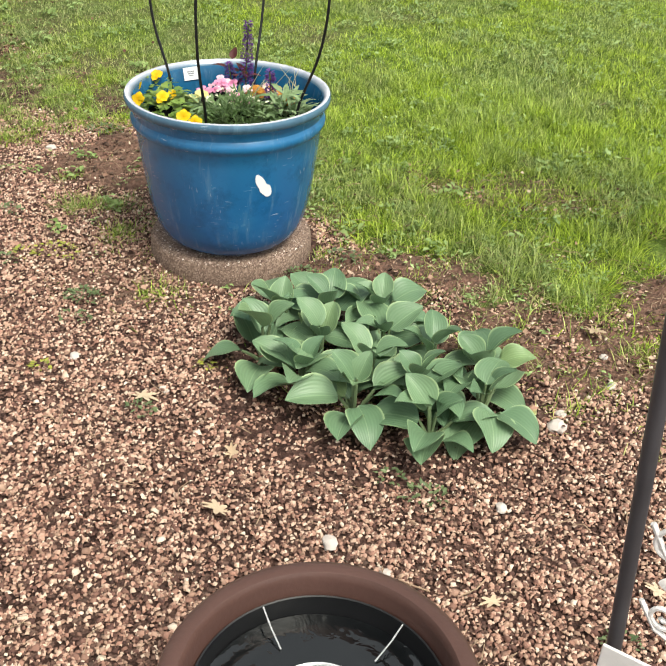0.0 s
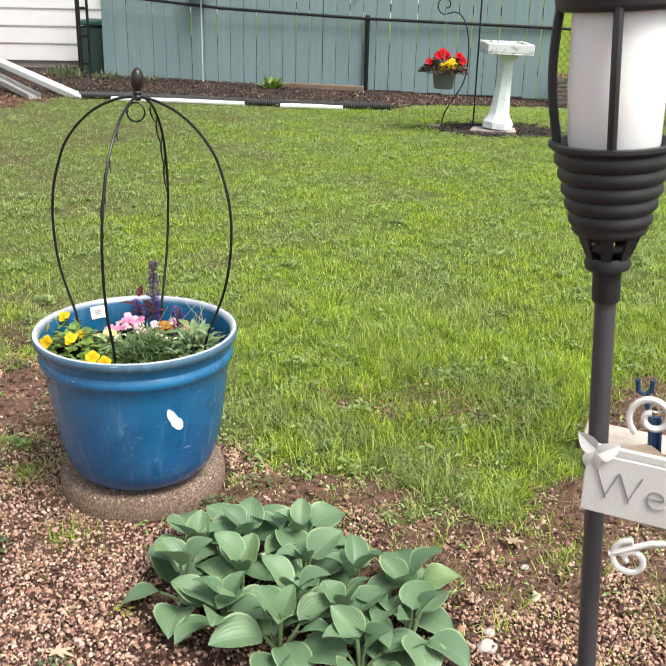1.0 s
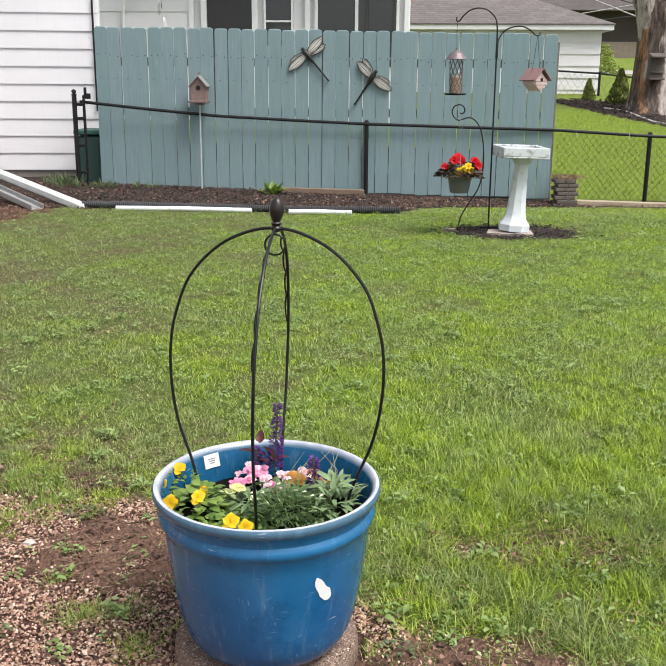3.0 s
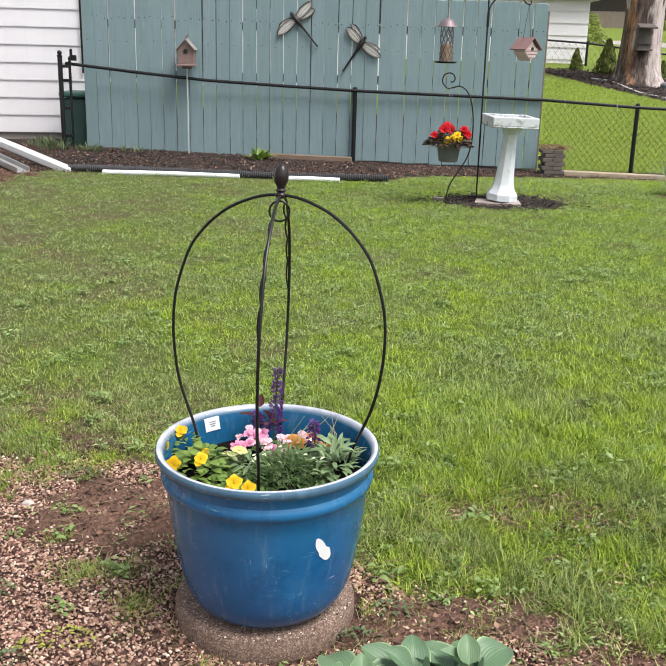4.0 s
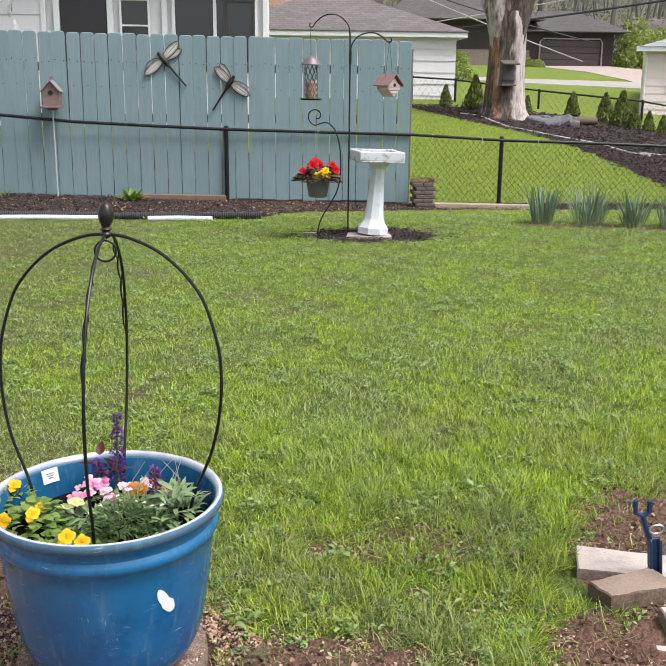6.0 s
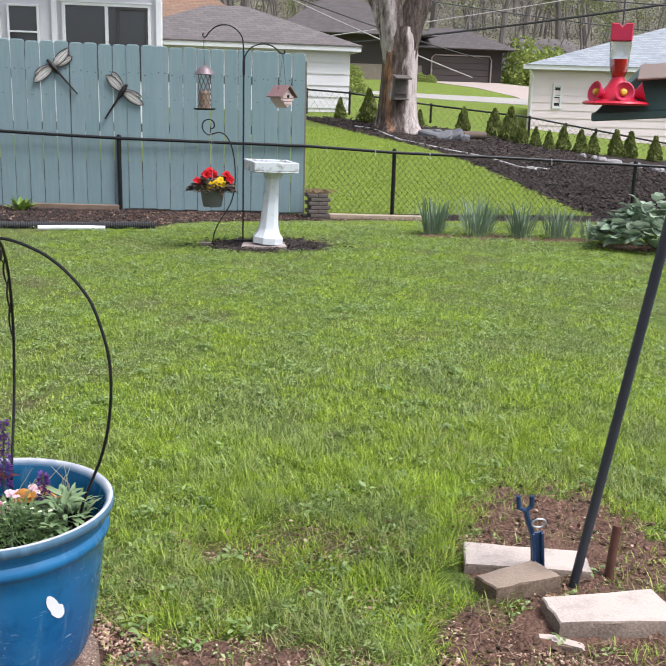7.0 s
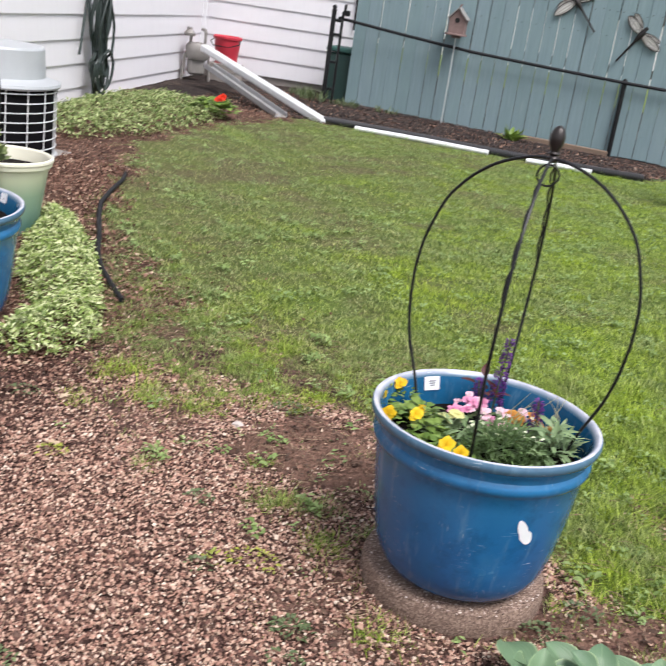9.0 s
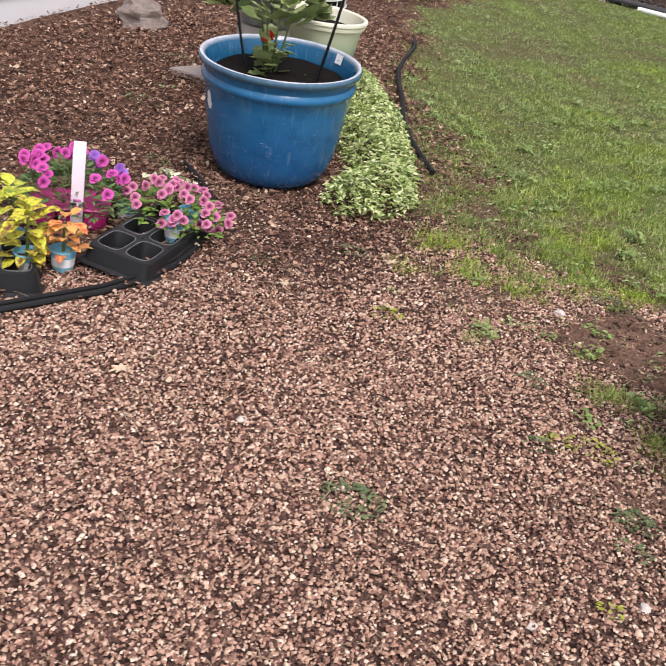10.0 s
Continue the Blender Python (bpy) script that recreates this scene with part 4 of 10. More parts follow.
def old_tree():
    bark, upper = old_tree_bark(), limb_bark()
    z0 = float(land(4.98, 17.3))
    t = thing("old_tree", pose(4.98, 17.3, z0), "thick old tree with pale peeling bark, forking into heavy limbs", "tree")
    s = Shape()
    pts = [(0, 0, -0.2), (0, 0, 0.0), (0.0, 0, 0.12), (0.0, 0, 0.3), (0.0, 0, 0.7), (0.0, 0, 1.1), (0.0, 0, 1.45), (-0.01, 0, 1.8), (-0.02, 0, 2.0)]
    rs = [0.60, 0.52, 0.445, 0.40, 0.365, 0.345, 0.35, 0.36, 0.33]
    n = 40
    verts = []
    for (x, y, z), r in zip(pts, rs):
        for k in range(n):
            a = 2 * math.pi * k / n
            q = r * (1 + (0.12 if z < 0.2 else 0.045) * math.sin(5 * a + z) + 0.025 * math.sin(11 * a + 3 * z) + 0.014 * math.sin(23 * a + 5 * z))
            verts.append((x + q * math.cos(a), y + q * math.sin(a), z))
    s.put(verts, [[i * n + k, i * n + (k + 1) % n, (i + 1) * n + (k + 1) % n, (i + 1) * n + k] for i in range(len(pts) - 1) for k in range(n)])
    part("trunk", s, bark, t)
    rng = random.Random(11)
    for line, r in (([(-0.09, -0.04, 1.3), (-0.15, -0.06, 1.7), (-0.2, -0.06, 2.1), (-0.26, 0, 2.6), (-0.42, 0.1, 3.4), (-0.8, 0.3, 4.8), (-1.2, 0.5, 6.5)], [0.24, 0.245, 0.24, 0.23, 0.22, 0.2, 0.12]), ([(0.06, -0.03, 1.4), (0.1, -0.05, 1.75), (0.2, -0.06, 2.15), (0.34, -0.05, 2.6), (0.62, -0.1, 3.3), (1.0, -0.2, 4.2), (1.5, 0, 6.0)], [0.26, 0.27, 0.26, 0.25, 0.22, 0.18, 0.1]), ([(-0.26, 0, 1.35), (-0.36, 0.02, 1.9), (-0.55, 0.1, 2.45), (-0.9, 0.3, 3.3), (-1.5, 0.5, 4.6)], [0.07, 0.085, 0.09, 0.08, 0.05])):
        part("limb", Shape().tube(line, r, 18), upper, t)
        tip = Vector(line[-1])
        tw = Shape()
        for _ in range(9):
            p = tip + Vector((0, 0, rng.uniform(-2.0, 0)))
            d = Vector((rng.uniform(-1, 1), rng.uniform(-1, 1), rng.uniform(0.3, 1.2)))
            tw.tube([p, p + d * 0.8, p + d * 1.7 + Vector((0, 0, 0.3))], [0.05, 0.03, 0.01], 5)
        part("branch", tw, upper, t)
    cb = np.random.RandomState(4)
    c = np.array([0, 0.3, 7.2]) + cb.normal(size=(900, 3)) * np.array([1.6, 1.5, 1.1])
    v, tt = spread([(-0.5, 0, 0), (0.5, 0, 0), (0, 0.3, 0.9)], [(0, 1, 2)], c, turns_of(cb.rand(900) * 6.3, cb.rand(900) * 2, cb.rand(900) * 6), np.full((900, 3), 0.09))
    part("crown", Shape().put(v.tolist(), tt.tolist()), foliage("young_leaf", (0.1, 0.14, 0.04), (0.2, 0.24, 0.08)), t)
    # nest box on the trunk
    grey = plain("silvered_wood", (0.12, 0.1, 0.09), 0.9, 0, 0.3, 20)
    nb = thing("nest_box", pose(4.9, 16.86, z0 + 0.62, 0, 0, 4), "silvered wooden nest box fixed to the trunk", "nest box")
    part("body", Shape().box((0, 0.02, 0.2), (0.24, 0.16, 0.4), 0.006), grey, nb)
    part("roof", Shape().box((0, -0.03, 0.44), (0.32, 0.28, 0.03), 0.005, pose(0, 0, 0, 14)), grey, nb)
    part("floor", Shape().box((0, -0.04, 0.0), (0.28, 0.24, 0.03), 0.005), grey, nb)
    part("slat", Shape().box((0, -0.075, 0.12), (0.26, 0.03, 0.04), 0.004), grey, nb)
    # split logs and stones at the foot
    rock = plain("slate_stone", (0.16, 0.16, 0.17), 0.9, 0, 0.3, 5, 0.6, 0.01)
    for x, y, w, tw in ((5.55, 16.7, 0.3, 10), (5.8, 16.6, 0.26, 40), (5.98, 16.75, 0.3, -20), (6.2, 16.85, 0.2, 5), (5.7, 16.9, 0.25, 70), (6.05, 17.0, 0.22, 25)):
        s = Shape().slab([(w * (0.8 + 0.3 * rng.random()) * math.cos(a), 0.55 * w * (0.8 + 0.3 * rng.random()) * math.sin(a)) for a in np.linspace(0, 5.5, 8)], 0, 0.12, None, 0.03)
        solid("garden_stone", s, rock, "flat grey garden stone in dark mulch", "stone", "stones by the old tree", m=pose(x, y, float(land(x, y)) - 0.01 + 0.05 * rng.random(), rng.uniform(-24, 24), rng.uniform(-30, 30), tw))
    s = Shape().tube([(-0.28, 0, 0), (0, 0.02, 0.01), (0.25, 0, 0)], [0.08, 0.085, 0.075], 12)
    solid("log", s, plain("cut_log", (0.15, 0.11, 0.085), 0.9, 0, 0.3, 9), "short cut log lying on the mulch", "log", m=pose(6.6, 17.2, float(land(6.6, 17.2)) + 0.1, 0, 0, 12))


old_tree()


def arborvitae():
    leaf_mat = foliage("arborvitae_green", (0.055, 0.085, 0.014), (0.21, 0.235, 0.05), 0.6, 0.2)
    meshes = []
    for j in range(3):
        g = np.random.RandomState(60 + j)
        n = 900
        z = g.rand(n) ** 0.8
        a = g.rand(n) * 6.283
        prof = 0.30 * np.clip(1.05 - z, 0, 1) ** 0.75 * (0.72 + 0.28 * step(0, 0.15, z))
        rad = prof * (0.75 + 0.3 * g.rand(n)) * (1 + 0.12 * np.sin(3 * a + 5 * z))
        c = np.stack([rad * np.cos(a), rad * np.sin(a), z * 0.96 + 0.02], -1)
        v, t = spread([(-0.4, 0, 0), (0.4, 0, 0), (0.25, 0.08, 0.7), (-0.25, 0.1, 0.8), (0, 0.05, 1.2)], [(0, 1, 2), (0, 2, 3), (3, 2, 4)], c, turns_of(a + 1.57 + g.normal(size=n) * 0.8, g.normal(size=n) * 0.35, a), np.tile(0.06 + 0.05 * g.rand(n)[:, None], (1, 3)))
        meshes.append(mesh_of("crown", Shape().put(v.tolist(), t.tolist()), leaf_mat))
    rng = random.Random(2)
    rows = ((4.17, 19.38, 0.46), (4.65, 18.58, 0.72), (5.95, 19.2, 0.36), (6.87, 18.9, 0.55), (7.45, 18.5, 0.62), (7.6, 17.9, 0.72), (7.72, 17.5, 0.5), (7.95, 17.3, 0.42), (8.15, 17.05, 0.4), (8.52, 17.2, 0.52), (8.85, 17.05, 0.5), (9.2, 17.2, 0.45), (9.8, 17.4, 0.56), (10.16, 17.45, 0.56), (10.6, 17.2, 0.54), (11.3, 17.6, 0.55), (12.0, 17.8, 0.6), (12.7, 17.9, 0.6), (13.4, 18.0, 0.6))
    for x, y, h in rows:
        b = thing("arborvitae", pose(x, y, float(land(x, y)) - 0.02, 0, 0, rng.uniform(0, 360)), "small cone-shaped green arborvitae in dark mulch", "shrub", "row of arborvitae along the back fence")
        ob = part("crown", meshes[rng.randrange(3)], None, b)
        ob.scale = (h * 1.1, h * 1.1, h * 0.97)
        part("trunk", Shape().tube([(0, 0, -0.05), (0, 0, 0.2)], 0.02, 6), BARK, b)


arborvitae()


def far_fence():
    f = thing("far_chain_fence", pose(0, 0, 0), "black chain-link fence along the far side of the neighbouring yard", "fence")
    line = [(3.55, 20.3, 1.52), (4.55, 20.3, 1.47), (6.47, 20.2, 1.25), (8.64, 19.5, 1.04), (9.5, 19.4, 0.9), (10.2, 19.3, 0.79), (11.7, 19.3, 0.56), (13.2, 19.3, 0.42)]
    for a, b in zip(line, line[1:]):
        part("rail", Shape().tube([a, b], 0.022, 6), BLACK, f)
    for x, y, z in line:
        part("post", Shape().tube([(x, y, float(land(x, y)) - 0.1), (x, y, z + 0.04)], 0.028, 8), BLACK, f)
    s = Shape()
    for (x0, y0, z0), (x1, y1, z1) in zip(line, line[1:]):
        n = int(math.hypot(x1 - x0, y1 - y0) / 0.14)
        for i in range(n):
            u, w = i / n, (i + 2.4) / n
            h0, h1 = float(land(x0, y0)) + 0.02, float(land(x1, y1)) + 0.02
            for p, q in (((u, 0), (w, 1)), ((w, 0), (u, 1))):
                A, B = [(x0 + (x1 - x0) * k, y0 + (y1 - y0) * k, (h0 + (h1 - h0) * k) * (1 - e) + (z0 + (z1 - z0) * k) * e) for k, e in (p, q)]
                s.tube([A, B], 0.0022, 3, None, False)
    part("mesh", s, BLACK, f)


far_fence()


def wires():
    s_mat, pale = plain("cable_black", (0.02, 0.02, 0.022), 0.6), plain("cable_grey", (0.35, 0.33, 0.32), 0.6)
    for a, b, sag, r, mat in (((-6, 30, 6.3), (24, 24, 4.2), 0.6, 0.018, s_mat), ((-6, 32, 7.0), (30, 30, 3.6), 0.9, 0.018, s_mat), ((4.4, 36.5, 3.2), (20.0, 26.0, 5.3), 0.25, 0.035, s_mat), ((4.0, 36, 3.3), (24, 36, 7.1), 0.15, 0.02, pale), ((2.2, 22, 4.1), (8.0, 22, 1.95), 0.06, 0.016, pale), ((2.4, 24, 4.3), (9.5, 26, 2.6), 0.1, 0.018, s_mat)):
        A, B = Vector(a), Vector(b)
        pts = [A.lerp(B, i / 16) - Vector((0, 0, sag * 4 * (i / 16) * (1 - i / 16))) for i in range(17)]
        solid("overhead_cable", Shape().tube(pts, r, 5), mat, "thin overhead cable sagging between poles", "cable", "overhead cables")


wires()


# ---- the blue planter and what grows in it ----
def blue_glaze(name, top, low, worn=0.0):
    k = Nodes(name)
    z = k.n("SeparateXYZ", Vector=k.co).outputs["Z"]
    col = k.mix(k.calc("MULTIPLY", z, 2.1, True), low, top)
    cloud = k.noise(7, 5)
    col = k.mix(k.calc("MULTIPLY", k.calc("SUBTRACT", cloud, 0.5, True), 0.9), col, tuple(min(1, 1.7 * x + 0.02) for x in top))
    scr = k.n("Mapping", Vector=k.co, Rotation=(1.15, 0.35, 0.9), Scale=(9.0, 12.0, 80.0)).outputs[0]
    lines = k.noise(3.2, 3, 0.5, scr)
    patch = k.noise(11, 3)
    mask = k.calc("MULTIPLY", k.calc("MULTIPLY", k.calc("SUBTRACT", lines, 0.65, True), 9.0, True), k.calc("MULTIPLY", k.calc("SUBTRACT", patch, 0.54, True), 8.0, True), True)
    steep = k.noise(3.2, 3, 0.5, k.n("Mapping", Vector=k.co, Rotation=(0.3, 1.1, 0.4), Scale=(70.0, 9.0, 12.0)).outputs[0])
    mask = k.calc("MAXIMUM", mask, k.calc("MULTIPLY", k.calc("MULTIPLY", k.calc("SUBTRACT", steep, 0.66, True), 9.0, True), k.calc("MULTIPLY", k.calc("SUBTRACT", k.noise(8, 3), 0.52, True), 8.0, True), True))
    col = k.mix(mask, col, (0.4, 0.47, 0.52))
    drip = k.noise(3.0, 4, 0.6, k.n("Mapping", Vector=k.co, Scale=(16.0, 16.0, 0.8)).outputs[0])
    col = k.mix(k.calc("MULTIPLY", k.calc("SUBTRACT", drip, 0.56, True), 2.0, True), col, (0.16, 0.27, 0.36))
    fleck = k.n("TexVoronoi", Vector=k.co, Scale=70.0)
    chips = k.calc("MULTIPLY", k.calc("SUBTRACT", 0.09, fleck.outputs["Distance"], True), k.calc("MULTIPLY", k.calc("SUBTRACT", k.noise(6, 3), 0.6, True), 90.0), True)
    col = k.mix(chips, col, (0.5, 0.56, 0.6))
    deep = k.calc("MULTIPLY", k.calc("SUBTRACT", k.noise(16, 6, 0.7), 0.5, True), 2.2, True)
    col = k.mix(deep, col, tuple(0.45 * x for x in low))
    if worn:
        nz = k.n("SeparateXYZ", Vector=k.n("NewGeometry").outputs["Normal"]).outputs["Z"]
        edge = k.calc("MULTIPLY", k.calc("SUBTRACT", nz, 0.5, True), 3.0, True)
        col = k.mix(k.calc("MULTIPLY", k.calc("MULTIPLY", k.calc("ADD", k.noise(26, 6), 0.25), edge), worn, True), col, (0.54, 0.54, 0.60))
    k.bump(k.noise(60, 3), 0.05, 0.001)
    return k.done(col, k.calc("ADD", 0.13, k.calc("MULTIPLY", cloud, 0.22)), 0.0, 0.5)


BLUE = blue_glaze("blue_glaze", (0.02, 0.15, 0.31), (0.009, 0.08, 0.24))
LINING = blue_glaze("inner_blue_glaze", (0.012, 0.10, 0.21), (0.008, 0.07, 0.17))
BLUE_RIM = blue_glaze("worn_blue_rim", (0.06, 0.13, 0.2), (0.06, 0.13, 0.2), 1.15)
POT_SOIL = plain("potting_soil", (0.013, 0.009, 0.008), 0.95, 0, 0.5, 60, 0.9, 0.006, 0.08)
WHITE_PATCH = plain("bare_white_plastic", (0.82, 0.82, 0.82), 0.55, 0, 0.05, 40)
PAPER = plain("white_paper", (0.75, 0.76, 0.78), 0.7, 0, 0.05, 40)


def planter(m, f, label, soil_z, chip, sticker):
    """A large resin planter with a rolled rim and a moulded band; f scales it."""
    p = thing("planter", m, label, "planter", "large blue planters")
    outer = [(0.0, 0.0), (0.122, 0.0), (0.138, 0.003), (0.153, 0.010), (0.167, 0.023), (0.179, 0.043), (0.189, 0.07), (0.199, 0.115), (0.210, 0.19), (0.219, 0.27), (0.224, 0.312), (0.2285, 0.319), (0.233, 0.325), (0.2345, 0.334), (0.232, 0.342), (0.2275, 0.349), (0.2285, 0.362), (0.236, 0.373)]
    inner = [(0.226, 0.385), (0.219, 0.36), (0.213, 0.32), (0.206, 0.25), (0.198, 0.18), (0.0, 0.18)]
    rim = [(0.236, 0.373), (0.243, 0.378), (0.2455, 0.385), (0.2455, 0.393), (0.242, 0.398), (0.236, 0.3985), (0.2305, 0.395), (0.226, 0.385)]
    sc = lambda rows: [(r * f, z * f) for r, z in rows]
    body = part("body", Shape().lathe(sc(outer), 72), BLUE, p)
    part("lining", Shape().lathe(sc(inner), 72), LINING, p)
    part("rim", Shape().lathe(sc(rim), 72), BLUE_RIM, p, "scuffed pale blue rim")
    rng = np.random.RandomState(3)
    s = Shape()
    rows = [(0.0, 0.006), (0.05, 0.012), (0.1, 0.008), (0.15, 0.004), (0.204, -0.002)]
    n = 28
    for r, z in rows:
        for k in range(n):
            a = 2 * math.pi * k / n
            s.v.append((r * f * math.cos(a), r * f * math.sin(a), soil_z + z + 0.008 * rng.rand()))
    s.f = [[i * n + k, i * n + (k + 1) % n, (i + 1) * n + (k + 1) % n, (i + 1) * n + k] for i in range(len(rows) - 1) for k in range(n)]
    part("soil", s, POT_SOIL, p, "dark moist potting soil")

    def radius(z):
        zz = np.array([b for _, b in outer]) * f
        rr = np.array([a for a, _ in outer]) * f
        return float(np.interp(z, zz, rr))

    a0, z0, w, h, tilt = chip
    s = Shape()
    ring = []
    for k in range(20):
        a = 2 * math.pi * k / 20
        u = w * math.cos(a) * (1.0 if math.sin(a) < 0 else 0.62 - 0.1 * math.cos(a)) * (1 + 0.12 * math.sin(3 * a))
        v = h * math.sin(a)
        u, v = u * math.cos(tilt) - v * math.sin(tilt), u * math.sin(tilt) + v * math.cos(tilt)
        ring.append((u, v))
    for lift in (0.0004, 0.0014):
        for u, v in ring:
            r = radius(z0 + v) + lift
            s.v.append((r * math.cos(a0 + u / r), r * math.sin(a0 + u / r), z0 + v))
    s.v.append(((radius(z0) + 0.0016) * math.cos(a0), (radius(z0) + 0.0016) * math.sin(a0), z0))
    s.f = [[k, (k + 1) % 20, 20 + (k + 1) % 20, 20 + k] for k in range(20)] + [[20 + k, 20 + (k + 1) % 20, 40] for k in range(20)]
    part("worn_patch", s, WHITE_PATCH, body, "white patch where the blue has flaked off", 60)
    a1, z1, w1, h1 = sticker
    s = Shape()
    for lift in (0.0015, 0.003):
        for i in range(5):
            for v in (-h1 / 2, h1 / 2):
                r = float(np.interp(z1 + v, [0.25 * f, 0.32 * f, 0.36 * f, 0.385 * f], [0.206 * f, 0.213 * f, 0.219 * f, 0.226 * f])) - lift
                a = a1 + (i / 4 - 0.5) * w1 / r
                s.v.append((r * math.cos(a), r * math.sin(a), z1 + v))
    s.f = [[10 * q + 2 * i, 10 * q + 2 * i + 1, 10 * q + 2 * i + 3, 10 * q + 2 * i + 2] for q in (0, 1) for i in range(4)]
    st = part("price_sticker", s, PAPER, p, "white paper sticker with grey printed bars")
    bars = Shape()
    for j, (zz, ww) in enumerate(((0.006, 0.5), (0.001, 0.42), (-0.004, 0.3))):
        for i in range(4):
            for v in (-0.0012, 0.0012):
                r = float(np.interp(z1 + zz + v, [0.25 * f, 0.32 * f, 0.36 * f, 0.385 * f], [0.206 * f, 0.213 * f, 0.219 * f, 0.226 * f])) - 0.0042
                a = a1 + ((i / 3 - 0.5) * ww) * w1 / r
                bars.v.append((r * math.cos(a), r * math.sin(a), z1 + zz + v))
        bars.f += [[8 * j + 2 * i, 8 * j + 2 * i + 1, 8 * j + 2 * i + 3, 8 * j + 2 * i + 2] for i in range(3)]
    part("print", bars, plain("grey_ink", (0.2, 0.2, 0.22)), st)
    return p


POT1 = (0.026, -0.008, 0.074)
planter(pose(*POT1) @ Matrix.Diagonal((1, 1, 0.945, 1)), 1.0, "large blue resin planter with a white worn patch, full of flowers", 0.318, (math.atan2(-0.170, 0.139), 0.230, 0.0165, 0.036, 0.5), (math.atan2(0.17, -0.165), 0.370, 0.040, 0.032))
POT2 = (-1.866, 0.592, 0.046)
planter(pose(*POT2, 3.2, 0.5, -14) @ Matrix.Diagonal((1, 1, 0.92, 1)), 1.1, "large blue resin planter holding a geranium, against a leafy border", 0.372, (radians(-106), 0.29, 0.022, 0.034, 0.0), (radians(84), 0.415, 0.034, 0.034))

AGG = None


def exposed_aggregate():
    k = Nodes("exposed_aggregate")
    cell = k.n("TexVoronoi", Vector=k.co, Scale=300.0)
    col = k.ramp(cell.outputs["Color"], [(0.0, (0.07, 0.045, 0.034)), (0.5, (0.19, 0.128, 0.096)), (1.0, (0.46, 0.34, 0.27))])
    col = k.mix(k.calc("MULTIPLY", k.noise(12, 4), 0.6), col, (0.14, 0.10, 0.08))
    k.bump(cell.outputs["Distance"], 0.4, 0.002)
    return k.done(col, 0.92, 0, 0.2)


AGG = exposed_aggregate()


def round_paver():
    t = thing("round_paver", pose(0.018, 0.02, 0.0, 1.0, 0.5, 0), "round pebbled concrete stepping stone under the planter", "paver")
    part("slab", Shape().lathe([(0.0, -0.02), (0.203, -0.02), (0.207, 0.0), (0.208, 0.03), (0.206, 0.058), (0.2, 0.068), (0.192, 0.0715), (0.0, 0.0725)], 64, None, False, 0.01), AGG, t)
    g = np.random.RandomState(23)
    n = 2600
    a, r = g.rand(n) * 6.283, 0.203 * np.sqrt(0.3 + 0.7 * g.rand(n))
    size = 0.0017 + 0.0026 * g.rand(n) ** 2
    v, tris = spread([(1, 0, 0), (0.3, 0.9, 0), (-0.8, 0.5, 0), (-0.7, -0.6, 0), (0.4, -0.9, 0), (0.1, 0.05, 0.75)], [(0, 1, 5), (1, 2, 5), (2, 3, 5), (3, 4, 5), (4, 0, 5)], np.stack([r * np.cos(a), r * np.sin(a), 0.0712 - 0.004 * step(0.192, 0.203, r)], -1), turns_of(g.rand(n) * 6.283), np.stack([size, size * (0.6 + 0.4 * g.rand(n)), size * 0.7], -1))
    k = Nodes("paver_pebble")
    rnd = k.n("NewGeometry").outputs["Random Per Island"]
    bulk("pebble_topping", v, tris, k.done(k.ramp(rnd, [(0.0, (0.05, 0.03, 0.022)), (0.5, (0.17, 0.11, 0.085)), (0.85, (0.4, 0.3, 0.25)), (1.0, (0.68, 0.6, 0.54))]), 0.85, 0, 0.25), "", "", False, t)


round_paver()


